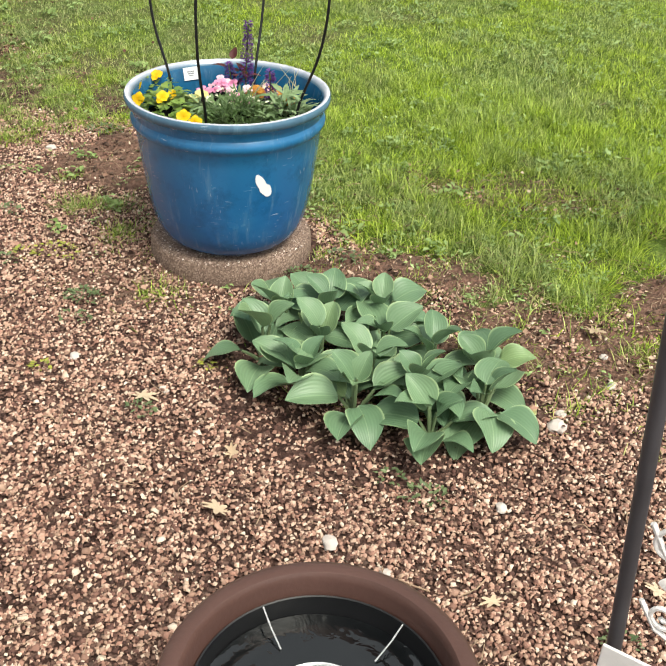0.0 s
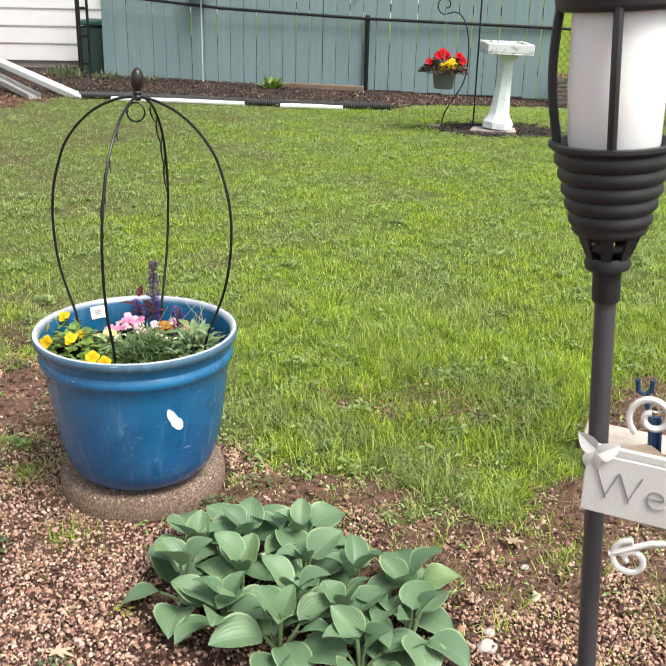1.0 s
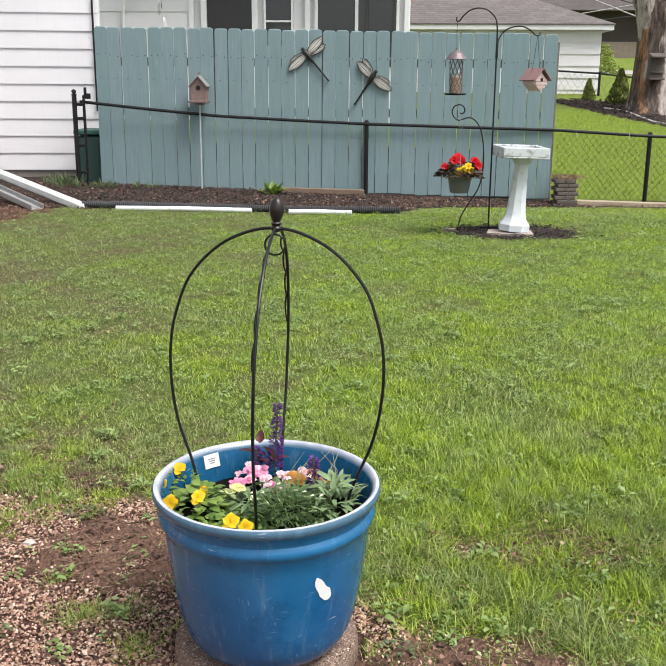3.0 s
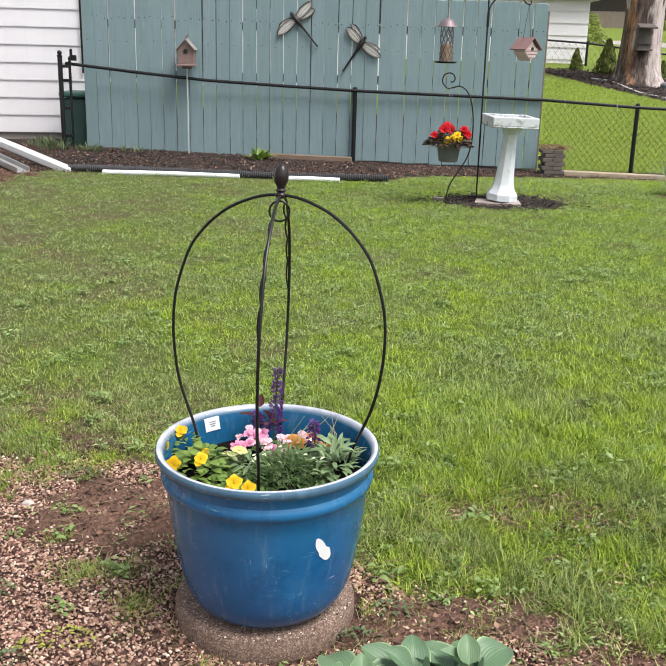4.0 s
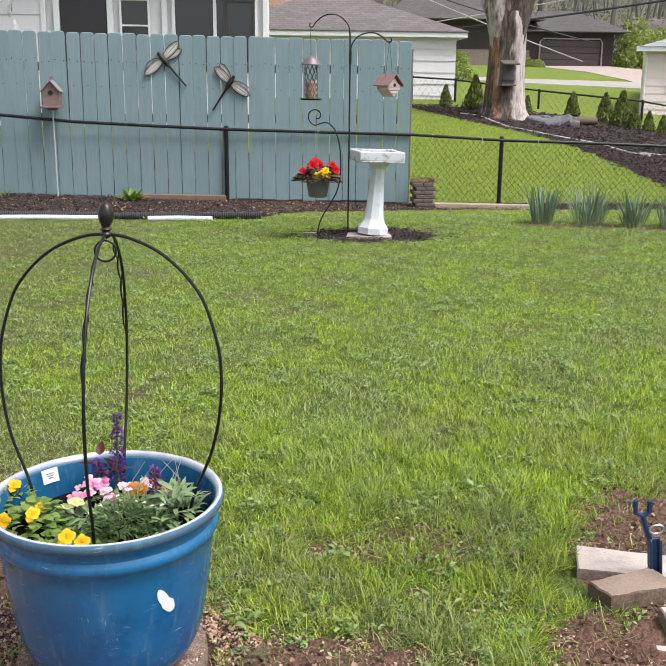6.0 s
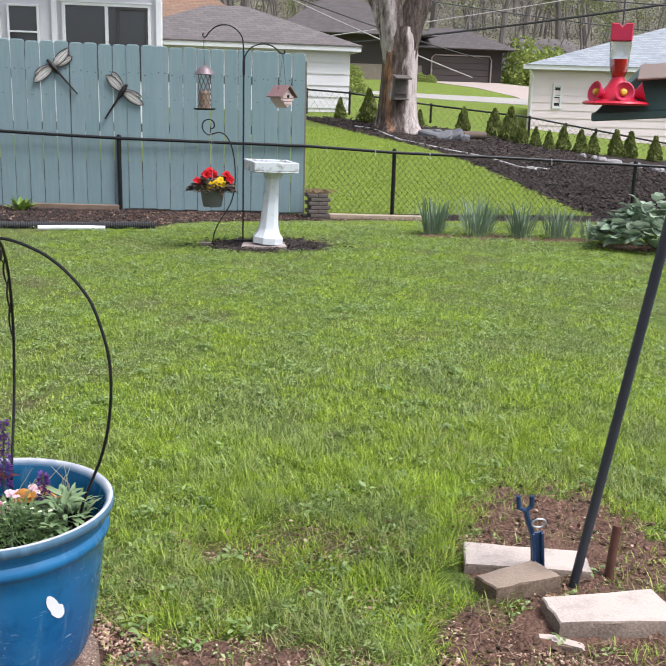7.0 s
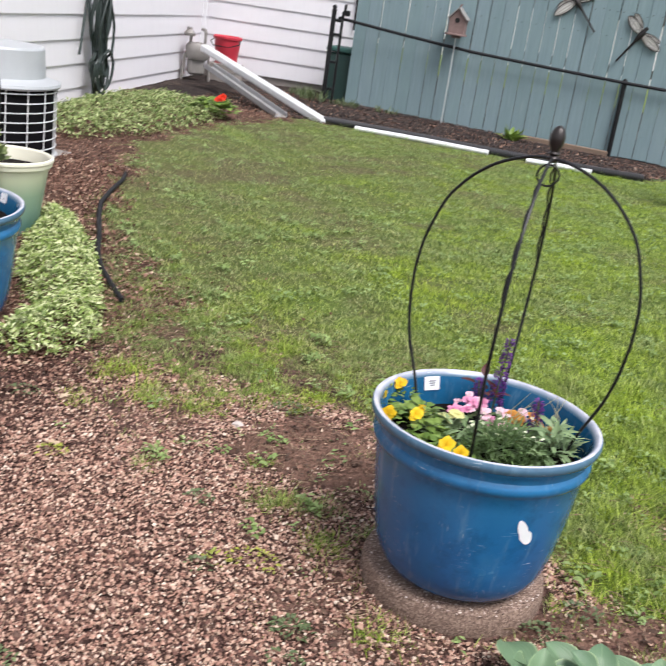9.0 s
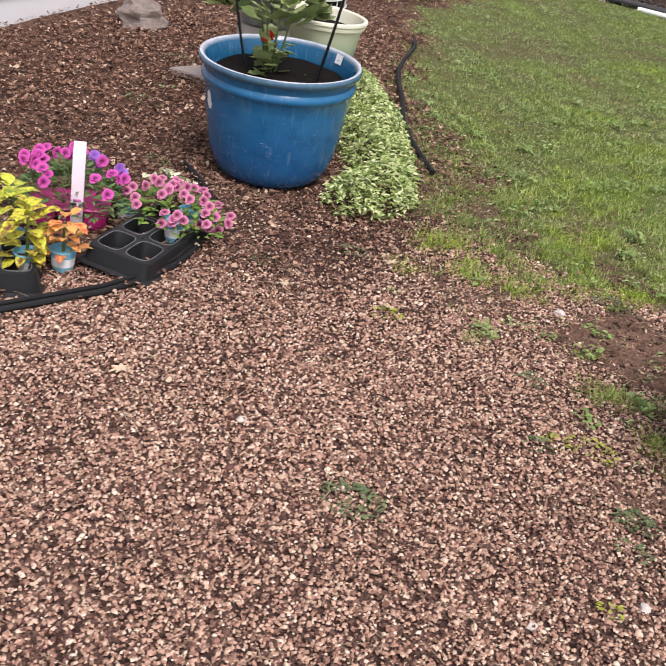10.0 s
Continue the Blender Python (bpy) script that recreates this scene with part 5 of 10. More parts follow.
# trellis
def trellis():
    """Two wire hoops, not quite square to each other, leaning a little; a finial where they cross."""
    lean = Matrix(((1, 0, 0.0257, 0), (0, 1, 0.0379, 0), (0, 0, 1, 0), (0, 0, 0, 1)))
    t = thing("trellis", pose(0.03, 0.0052, 0.38), "black wire globe trellis standing in the planter", "trellis")
    prof = [(0.004, 0.612), (0.035, 0.609), (0.07, 0.599), (0.112, 0.58), (0.15, 0.552), (0.179, 0.522), (0.203, 0.488), (0.222, 0.44), (0.236, 0.39), (0.2415, 0.345), (0.2425, 0.31), (0.2405, 0.27), (0.234, 0.22), (0.222, 0.17), (0.207, 0.13), (0.191, 0.09), (0.179, 0.05), (0.173, 0.0), (0.168, -0.06)]
    zs, rr = [-z for _, z in prof], [r for r, _ in prof]
    for k, a in enumerate((-91.2, -14.4, 89.5, 165.8)):
        c, d = math.cos(radians(a)), math.sin(radians(a))
        line = arch([(r * c, r * d, z) for r, z in prof], 3)
        part("leg", Shape().tube(line, 0.0033, 8, lean), BLACK, t)
        for zz, drop in ((0.585, 0.05), (0.55, 0.075), (0.5, 0.09), (0.445, 0.1)) if k % 2 == 0 else ():
            r, low = float(np.interp(-zz, zs, rr)), float(np.interp(drop - zz, zs, rr))
            pts = []
            for u in np.linspace(0, 1, 9):
                q, off = r + (low - r) * 0.55 * u, 0.006 * math.sin(u * 3.3) * (1 if k else -1)
                pts.append((q * c - off * d, q * d + off * c, zz - drop * u))
            part("scroll", Shape().tube(pts, [0.0012, 0.0018, 0.0022, 0.0024, 0.0022, 0.002, 0.0018, 0.0014, 0.0008], 6, lean), BLACK, t)
    part("ring", Shape().tube([(0.021 * math.cos(u), -0.012, 0.58 + 0.021 * math.sin(u)) for u in np.linspace(0, 6.2832, 25)], 0.0022, 6, lean), BLACK, t)
    part("finial", Shape().lathe([(0.0, 0.602), (0.009, 0.606), (0.012, 0.613), (0.008, 0.618), (0.012, 0.622), (0.008, 0.626), (0.010, 0.631), (0.0135, 0.638), (0.0155, 0.648), (0.0152, 0.657), (0.012, 0.667), (0.0065, 0.674), (0.0, 0.677)], 24, lean), plain("bronze_black", (0.03, 0.024, 0.022), 0.35, 0.4), t, "dark egg-shaped finial")


trellis()


# flowers
def flower_mesh(name, petals, r, cup, colors, width=0.9, centre=None):
    """A bloom facing +z: petals, and a centre of its own colour."""
    s = Shape()
    for k in range(petals):
        a = 360 / petals * k + 7 * math.sin(5 * k)
        s.leaf(r * (1 - 0.12 * (k % 2)), r * width, pose(0, 0, 0.0008 * k, cup + 13 * math.sin(2.4 * k), 6 * math.cos(3 * k), a), droop=0.8, fold=0.1 + 0.12 * (k % 2), tip=0.95, rows=5, ruffle=0.025)
    me = mesh_of(name, s, colors[0], 60)
    if len(colors) > 1:
        n0 = len(s.v)
        s.lathe([(0.0, r * 0.16), (r * 0.14, r * 0.12), (r * 0.2, 0.0)], 8)
        me = mesh_of(name, s, colors[0], 60)
        me.materials.append(colors[1])
        cut = n0
        for poly in me.polygons:
            if min(poly.vertices) >= cut:
                poly.material_index = 1
    return me


def petal(name, c1, c2, through=0.3, slope=28.0, start=0.0):
    k = Nodes(name)
    rnd = k.n("ObjectInfo").outputs["Random"]
    d = k.n("VectorMath")
    d.operation = "LENGTH"
    k.set(d.inputs[0], k.co)
    col = k.mix(k.calc("ADD", k.calc("MULTIPLY", rnd, 0.35 if not start else 0.1), k.calc("MULTIPLY", k.calc("SUBTRACT", d.outputs["Value"], start, True), slope), True), c2, c1)
    return k.leafy(col, 0.55, through, 0.25)


YELLOW = petal("yellow_petal", (0.86, 0.62, 0.015), (0.75, 0.42, 0.01))
PINK = petal("pink_petal", (0.8, 0.46, 0.6), (0.6, 0.12, 0.3))
PALE_PINK = petal("pale_pink_petal", (0.85, 0.72, 0.74), (0.75, 0.4, 0.5))
RED = petal("red_petal", (0.62, 0.012, 0.02), (0.4, 0.005, 0.01))
ORANGE_RED = petal("scarlet_petal", (0.78, 0.05, 0.02), (0.6, 0.02, 0.01))
MAGENTA = petal("magenta_petal", (0.64, 0.1, 0.42), (0.2, 0.01, 0.12), 0.3, 100.0, 0.005)
ROSE_EDGE = petal("rose_petal", (0.8, 0.3, 0.5), (0.16, 0.006, 0.05), 0.3, 80.0, 0.005)
VIOLET = petal("violet_petal", (0.42, 0.2, 0.62), (0.2, 0.06, 0.4))
WHITE_PETAL = petal("white_petal", (0.85, 0.85, 0.8), (0.75, 0.75, 0.5))
EYE = plain("dark_flower_eye", (0.08, 0.02, 0.02))
YELLOW_EYE = plain("yellow_flower_eye", (0.7, 0.5, 0.03))
PANSY_LEAF = foliage("pansy_leaf", (0.09, 0.17, 0.03), (0.26, 0.36, 0.08))
FERNY = foliage("feathery_leaf", (0.06, 0.11, 0.035), (0.17, 0.26, 0.09))
SAGE = foliage("sage_leaf", (0.12, 0.19, 0.08), (0.28, 0.38, 0.19))
STEM = foliage("stem_green", (0.08, 0.12, 0.03), (0.14, 0.18, 0.06))


def tuft(rng, n, area, z, size, material, parent, name="leaves", width=0.5, up=0.5, droop=0.8, lift=0.06, ruffle=0.0, within=None):
    """A cushion of many small leaves in one mesh, within an ellipse area (cx, cy, rx, ry)."""
    s = Shape()
    cx, cy, rx, ry = area
    for _ in range(n):
        a, q = rng.uniform(0, 6.283), math.sqrt(rng.random())
        x, y = cx + rx * q * math.cos(a), cy + ry * q * math.sin(a)
        if within and math.hypot(x - within[0], y - within[1]) > within[2]:
            continue
        h = z + lift * (1 - q * q) * rng.uniform(0.4, 1.0)
        L = size * rng.uniform(0.6, 1.25)
        out = math.degrees(math.atan2(y - cy, x - cx)) - 90 + rng.uniform(-70, 70)
        s.leaf(L, L * width, pose(x, y, h, rng.uniform(10, 70) * up, rng.uniform(-25, 25), out), droop, 0.2, 1.2, 3, ruffle)
    return part(name, s, material, parent, smooth=60)


def pot_flowers():
    rng = random.Random(21)
    top = POT1[2] + 0.303
    # yellow pansies
    p = thing("pansy", pose(POT1[0] - 0.13, POT1[1] - 0.06, top), "yellow pansies spilling over the rim of the planter", "flower")
    tuft(rng, 230, (-0.01, 0.0, 0.075, 0.115), 0.0, 0.03, PANSY_LEAF, p, width=0.6, lift=0.075, within=(0.13, 0.06, 0.2))
    tuft(rng, 120, (0.075, -0.07, 0.085, 0.065), 0.0, 0.03, PANSY_LEAF, p, width=0.5, lift=0.05, within=(0.13, 0.06, 0.19))
    bloom = flower_mesh("bloom", 5, 0.0185, 36, (YELLOW,), 0.95)
    for x, y, z, a, b, f in ((-0.078, 0.125, 0.062, 35, 30, 1.0), (-0.095, 0.06, 0.05, 60, -50, 0.9), (-0.06, -0.03, 0.052, 60, -10, 1.2), (-0.005, -0.02, 0.062, 50, 20, 1.0), (-0.007, 0.04, 0.05, 45, 60, 0.8), (0.082, -0.114, 0.056, 50, 5, 1.15), (0.112, -0.122, 0.05, 60, 15, 1.05)):
        part("bloom", bloom, None, p, m=pose(x, y, z, a, 0, b) @ Matrix.Scale(f, 4))
    cream = flower_mesh("bloom", 6, 0.021, 20, (petal("cream_petal", (0.72, 0.68, 0.34), (0.6, 0.6, 0.2)),), 1.0)
    for x, y, z, a, b in ((0.068, 0.042, 0.058, 14, 20), (0.05, 0.035, 0.05, 25, 120)):
        part("bloom", cream, None, p, "soft cream-yellow bloom", m=pose(x, y, z, a, 0, b))
    tuft(rng, 70, (-0.055, 0.105, 0.045, 0.05), 0.0, 0.028, PANSY_LEAF, p, width=0.5, lift=0.07, within=(0.13, 0.06, 0.215))
    for x, y, L in ((-0.088, 0.1, 0.045), (-0.094, 0.075, 0.038), (-0.096, 0.03, 0.04), (-0.088, -0.02, 0.035)):
        part("overhanging_leaf", Shape().leaf(L, L * 0.4, pose(x, y, 0.064, 14, 0, 78), 0.4, 0.2), PANSY_LEAF, p, smooth=60)
    # pink phlox
    q = thing("pink_flowers", pose(POT1[0] - 0.008, POT1[1] + 0.075, top + 0.006), "pink and white phlox in bloom in the planter", "flower")
    tuft(rng, 60, (0, 0, 0.075, 0.05), 0.0, 0.03, FERNY, q, width=0.35, lift=0.03)
    pk, wh = flower_mesh("bloom", 7, 0.017, 22, (PINK, EYE), 0.7), flower_mesh("bloom", 5, 0.012, 18, (PALE_PINK, YELLOW_EYE), 0.9)
    for i in range(34):
        x, y = rng.uniform(-0.075, 0.08), rng.uniform(-0.055, 0.04)
        pale = x > -0.03
        part("bloom", wh if rng.random() < (0.85 if pale else 0.45) else pk, None, q, m=pose(x, y, 0.025 + rng.uniform(0, 0.03), rng.uniform(5, 50), 0, rng.uniform(-60, 60)))
    # salvia
    for x, y, h, lean in ((-0.006, 0.15, 0.195, 3), (0.108, 0.01, 0.125, -4), (-0.03, 0.14, 0.09, -10)):
        sv = thing("salvia", pose(POT1[0] + x, POT1[1] + y, top), "purple salvia spike above dark red leaves", "flower")
        sp = Shape()
        for i in range(int(h * 2000)):
            z = 0.03 + (h - 0.03) * rng.random()
            w = 0.021 * (1.1 - z / h) + 0.004
            a = rng.uniform(0, 360)
            sp.leaf(0.010, 0.006, pose(w * 0.6 * math.cos(radians(a)), w * 0.6 * math.sin(radians(a)), z, rng.uniform(20, 60), 0, a - 90), 0.6, 0.3, 1.0, 2)
        part("spike", sp, petal("salvia_purple", (0.15, 0.045, 0.25), (0.05, 0.012, 0.08)) if h > 0.16 else bpy.data.materials["salvia_purple"], sv, smooth=60).matrix_basis = pose(0, 0, 0, 0, lean, 0)
        part("stem", Shape().tube([(0, 0, -0.02), (0, 0, h)], 0.002, 5), STEM, sv).matrix_basis = pose(0, 0, 0, 0, lean, 0)
        if h > 0.16:
            s = Shape()
            for i in range(9):
                s.leaf(0.04, 0.02, pose(rng.uniform(-0.05, 0.01), rng.uniform(-0.01, 0.02), rng.uniform(0.03, 0.10), rng.uniform(10, 60), 0, rng.uniform(0, 360)), 0.6)
            part("leaves", s, foliage("dark_red_leaf", (0.05, 0.012, 0.012), (0.14, 0.03, 0.025)), sv)
    # feathery and sage-green foliage, cream flower, dry stalks
    f = thing("feathery_herb", pose(POT1[0] + 0.055, POT1[1] - 0.085, top), "fine feathery green foliage plant in the planter", "plant")
    tuft(rng, 1500, (0.0, 0.005, 0.1, 0.09), 0.0, 0.027, FERNY, f, width=0.14, up=1.2, lift=0.095)
    buds = flower_mesh("bud", 5, 0.005, 20, (WHITE_PETAL,), 0.9)
    for i in range(26):
        part("bud", buds, None, f, m=pose(rng.uniform(-0.08, 0.08), rng.uniform(-0.03, 0.09), rng.uniform(0.07, 0.095), 20, 0, rng.uniform(0, 360)))
    a = thing("silver_foliage", pose(POT1[0] - 0.035, POT1[1] - 0.045, top), "grey-green lacy leaves in the planter", "plant")
    tuft(rng, 260, (0, 0, 0.075, 0.07), 0.0, 0.036, SAGE, a, width=0.26, up=0.8, lift=0.06)
    g = thing("sage_plant", pose(POT1[0] + 0.165, POT1[1] - 0.03, top), "grey-green pointed-leaved plant by the planter rim", "plant")
    tuft(rng, 330, (-0.015, -0.01, 0.06, 0.11), 0.0, 0.042, SAGE, g, width=0.24, up=0.9, lift=0.1, within=(-0.165, 0.03, 0.185))
    h = thing("orange_flowers", pose(POT1[0] + 0.10, POT1[1] + 0.06, top), "faded orange blooms and dry stalks in the planter", "flower")
    ob = flower_mesh("bloom", 6, 0.02, 28, (petal("orange_petal", (0.62, 0.33, 0.06), (0.35, 0.1, 0.02)),), 0.9)
    for i in range(9):
        part("bloom", ob, None, h, m=pose(rng.uniform(-0.06, 0.05), rng.uniform(-0.03, 0.02), rng.uniform(0.03, 0.06), rng.uniform(10, 50), 0, rng.uniform(-60, 60)))
    st = Shape()
    for i in range(15):
        x, y = rng.uniform(-0.07, 0.06), rng.uniform(-0.04, 0.05)
        L = rng.uniform(0.06, 0.13)
        st.tube([(x, y, 0), (x + rng.uniform(-0.01, 0.01), y, L * 0.6), (x + rng.uniform(-0.03, 0.04), y + rng.uniform(-0.02, 0.02), L)], [0.0012, 0.001, 0.0005], 4)
    part("dry_stalks", st, foliage("straw", (0.4, 0.38, 0.22), (0.55, 0.55, 0.35)), h)
    tuft(rng, 60, (0, -0.02, 0.06, 0.04), 0, 0.03, SAGE, h, width=0.3, lift=0.03)


pot_flowers()


# ---- hostas ----
def hosta_leaf_material():
    k = Nodes("hosta_leaf")
    rnd = k.n("ObjectInfo").outputs["Random"]
    sep = k.n("SeparateXYZ", Vector=k.co)
    across = k.calc("ABSOLUTE", sep.outputs["X"])
    u = k.calc("DIVIDE", sep.outputs["Y"], 0.125)
    # half width of the blade at this height, for veins and the pale margin
    half = k.calc("MULTIPLY", k.calc("POWER", k.calc("SINE", k.calc("MULTIPLY", k.calc("POWER", k.calc("MAXIMUM", u, 0.001), 0.72), 3.1416)), 0.72), 0.0475)
    rel = k.calc("DIVIDE", across, k.calc("MAXIMUM", half, 0.004))
    ribs = k.n("TexWave", Vector=k.n("CombineXYZ", X=rel).outputs[0], Scale=1.9, Distortion=0.0)
    col = k.mix(k.calc("ADD", k.calc("MULTIPLY", rnd, 0.6), k.calc("MULTIPLY", k.noise(25, 4), 0.4)), (0.098, 0.178, 0.098), (0.2, 0.3, 0.165))
    col = k.mix(k.calc("MULTIPLY", k.calc("SUBTRACT", rnd, 0.93, True), 8.0, True), col, (0.24, 0.32, 0.07))
    col = k.mix(k.calc("MULTIPLY", ribs.outputs["Fac"], 0.14), col, (0.04, 0.095, 0.045))
    edge = k.calc("MULTIPLY", k.calc("SUBTRACT", rel, 0.87, True), 9.0, True)
    col = k.mix(k.calc("MULTIPLY", edge, 0.8), col, (0.36, 0.47, 0.25))
    rib = k.calc("SUBTRACT", 1.0, k.calc("MULTIPLY", across, 800.0, True))
    col = k.mix(k.calc("MULTIPLY", rib, 0.45), col, (0.3, 0.4, 0.22))
    k.bump(ribs.outputs["Fac"], 0.3, 0.0012)
    return k.leafy(col, 0.42, 0.14, 0.4)


def hosta_blade(L, W, droop, fold, wave_by, seed):
    """A broad heart-shaped blade along +y, cupped along its midrib, with a wavy margin and a pointed, drooping tip."""
    s = Shape()
    rows, cols = 14, 5
    for i in range(rows + 1):
        u = i / rows
        w = W / 2 * max(0.02, math.sin(math.pi * max(u, 1e-3) ** 0.72)) ** 0.72 if 0 < u < 1 else W * 0.012
        bend = droop * u * u
        y, z = L * (u - 0.16 * droop * u ** 3), L * (0.10 * math.sin(2.2 * u) - 0.42 * bend)
        for c in range(-cols, cols + 1):
            q = c / cols
            up = fold * w * abs(q) ** 1.4 + wave_by * W * q * abs(q) * math.sin(7.5 * u + seed + 0.9 * (q > 0)) - 0.06 * w * (1 - q * q)
            s.v.append((w * q, y, z + up))
    n = 2 * cols + 1
    s.f = [[i * n + c, i * n + c + 1, (i + 1) * n + c + 1, (i + 1) * n + c] for i in range(rows) for c in range(n - 1)]
    return s


def hostas():
    mat = hosta_leaf_material()
    stalk = foliage("hosta_stalk", (0.12, 0.18, 0.09), (0.2, 0.26, 0.13), island=False)
    rng = random.Random(23)
    leaves = [mesh_of("leaf", hosta_blade(0.125, 0.095, dr, fo, wv, sd), mat, 60) for dr, fo, wv, sd in ((0.5, 0.34, 0.035, 0.0), (0.85, 0.22, 0.05, 1.3), (0.3, 0.5, 0.03, 2.1), (0.65, 0.28, 0.045, 3.4), (1.0, 0.16, 0.05, 4.4))]
    crowns = [(0.25, -0.35), (0.36, -0.31), (0.47, -0.27), (0.25, -0.46), (0.37, -0.43), (0.50, -0.385), (0.36, -0.54), (0.49, -0.50), (0.61, -0.42), (0.72, -0.44), (0.60, -0.54), (0.73, -0.55), (0.48, -0.60), (0.64, -0.63)]
    for i, (cx, cy) in enumerate(crowns):
        h = thing("hosta", pose(cx, cy, float(land(cx, cy)) - 0.005), "hosta with broad ribbed blue-green leaves in gravel", "plant", "clump of hostas")
        n = rng.choice((9, 10, 11))
        turn = rng.uniform(0, 360)
        for k in range(n):
            inner = k < 3
            a = (turn + k * 137.5 + rng.uniform(-18, 18)) % 360
            reach = rng.uniform(0.004, 0.014) if inner else rng.uniform(0.014, 0.05)
            top = rng.uniform(0.075, 0.105) if inner else rng.uniform(0.025, 0.08)
            ca, sa = math.cos(radians(a)), math.sin(radians(a))
            part("stalk", Shape().tube([(0, 0, 0), (reach * 0.5 * ca, reach * 0.5 * sa, top * 0.6), (reach * ca, reach * sa, top)], [0.005, 0.004, 0.003], 5), stalk, h)
            pitch = rng.uniform(30, 62) if inner else rng.uniform(-4, 32)
            sc = rng.uniform(0.5, 0.78) if inner else rng.uniform(0.66, 0.96)
            ob = part("leaf", leaves[2 if inner and rng.random() < 0.6 else rng.randrange(5)], None, h)
            ob.matrix_basis = pose(reach * ca, reach * sa, top, 0, 0, a - 90) @ pose(0, 0, 0, pitch, rng.uniform(-18, 18), 0) @ Matrix.Diagonal((sc * rng.uniform(0.88, 1.08), sc, sc, 1))


hostas()


# ---- fountain pot ----
def fountain_pot():
    brown = plain("brown_clay", (0.085, 0.042, 0.034), 0.42, 0, 0.22, 10, 0.25, 0.002, 0.35)
    p = thing("fountain_pot", pose(0.605, -1.435, 0.0), "brown clay bowl with a wide rim, holding dark water", "planter")
    part("body", Shape().lathe([(0.0, 0.0), (0.11, 0.0), (0.118, 0.008), (0.14, 0.1), (0.158, 0.2), (0.164, 0.232), (0.176, 0.236)], 64), brown, p)
    part("rim", Shape().lathe([(0.176, 0.236), (0.188, 0.24), (0.1915, 0.25), (0.1915, 0.264), (0.188, 0.272), (0.182, 0.2765), (0.172, 0.2785), (0.165, 0.277), (0.1612, 0.272), (0.160, 0.264), (0.1545, 0.235)], 64), brown, p)
    liner = plain("black_plastic", (0.007, 0.007, 0.008), 0.4, 0, 0.2, 30, 0.15, 0.001, 0.3)
    part("liner", Shape().lathe([(0.155, 0.245), (0.1535, 0.2475), (0.1515, 0.2465), (0.147, 0.2), (0.13, 0.14), (0.0, 0.14)], 64), liner, p, "black plastic liner")
    k = Nodes("dark_water")
    k.bump(k.n("TexNoise", Vector=k.co, Scale=26.0, Detail=2.0, Distortion=1.4).outputs["Fac"], 0.35, 0.006)
    water = k.done((0.003, 0.0035, 0.004), 0.03, 0.0, 1.0)
    rng = np.random.RandomState(2)
    s = Shape()
    n = 64
    for i in range(25):
        r = 0.1475 * i / 24
        for j in range(n):
            a = 2 * math.pi * j / n
            s.v.append((r * math.cos(a), r * math.sin(a), 0.219 + 0.0016 * math.sin(r * 260 + 1.6 * math.sin(3 * a)) * (0.5 + 0.5 * math.sin(2 * a + 9 * r))))
    s.f = [[i * n + j, i * n + (j + 1) % n, (i + 1) * n + (j + 1) % n, (i + 1) * n + j] for i in range(24) for j in range(n)]
    part("water", s, water, p, "dark rippled water")
    wire = plain("bright_wire", (0.75, 0.75, 0.75), 0.35, 0.6)
    for a in (132, 60, -12, -84, -156):
        c, d = math.cos(radians(a)), math.sin(radians(a))
        part("wire", Shape().tube([(0.151 * c, 0.151 * d, 0.247), (0.13 * c, 0.13 * d, 0.233), (0.1 * c, 0.1 * d, 0.222)], 0.0011, 5), wire, p, "thin silvery wire")
    part("bubbler", Shape().lathe([(0.070, 0.214), (0.071, 0.221), (0.0695, 0.2225), (0.068, 0.221), (0.066, 0.216)], 40), wire, p, "pale ring of the water bubbler")
    part("bubbler_dome", Shape().lathe([(0.066, 0.218), (0.056, 0.226), (0.04, 0.232), (0.02, 0.235), (0.0, 0.236)], 32), plain("smoky_plastic", (0.06, 0.055, 0.07), 0.12, 0, 0.2, 40), p)


fountain_pot()


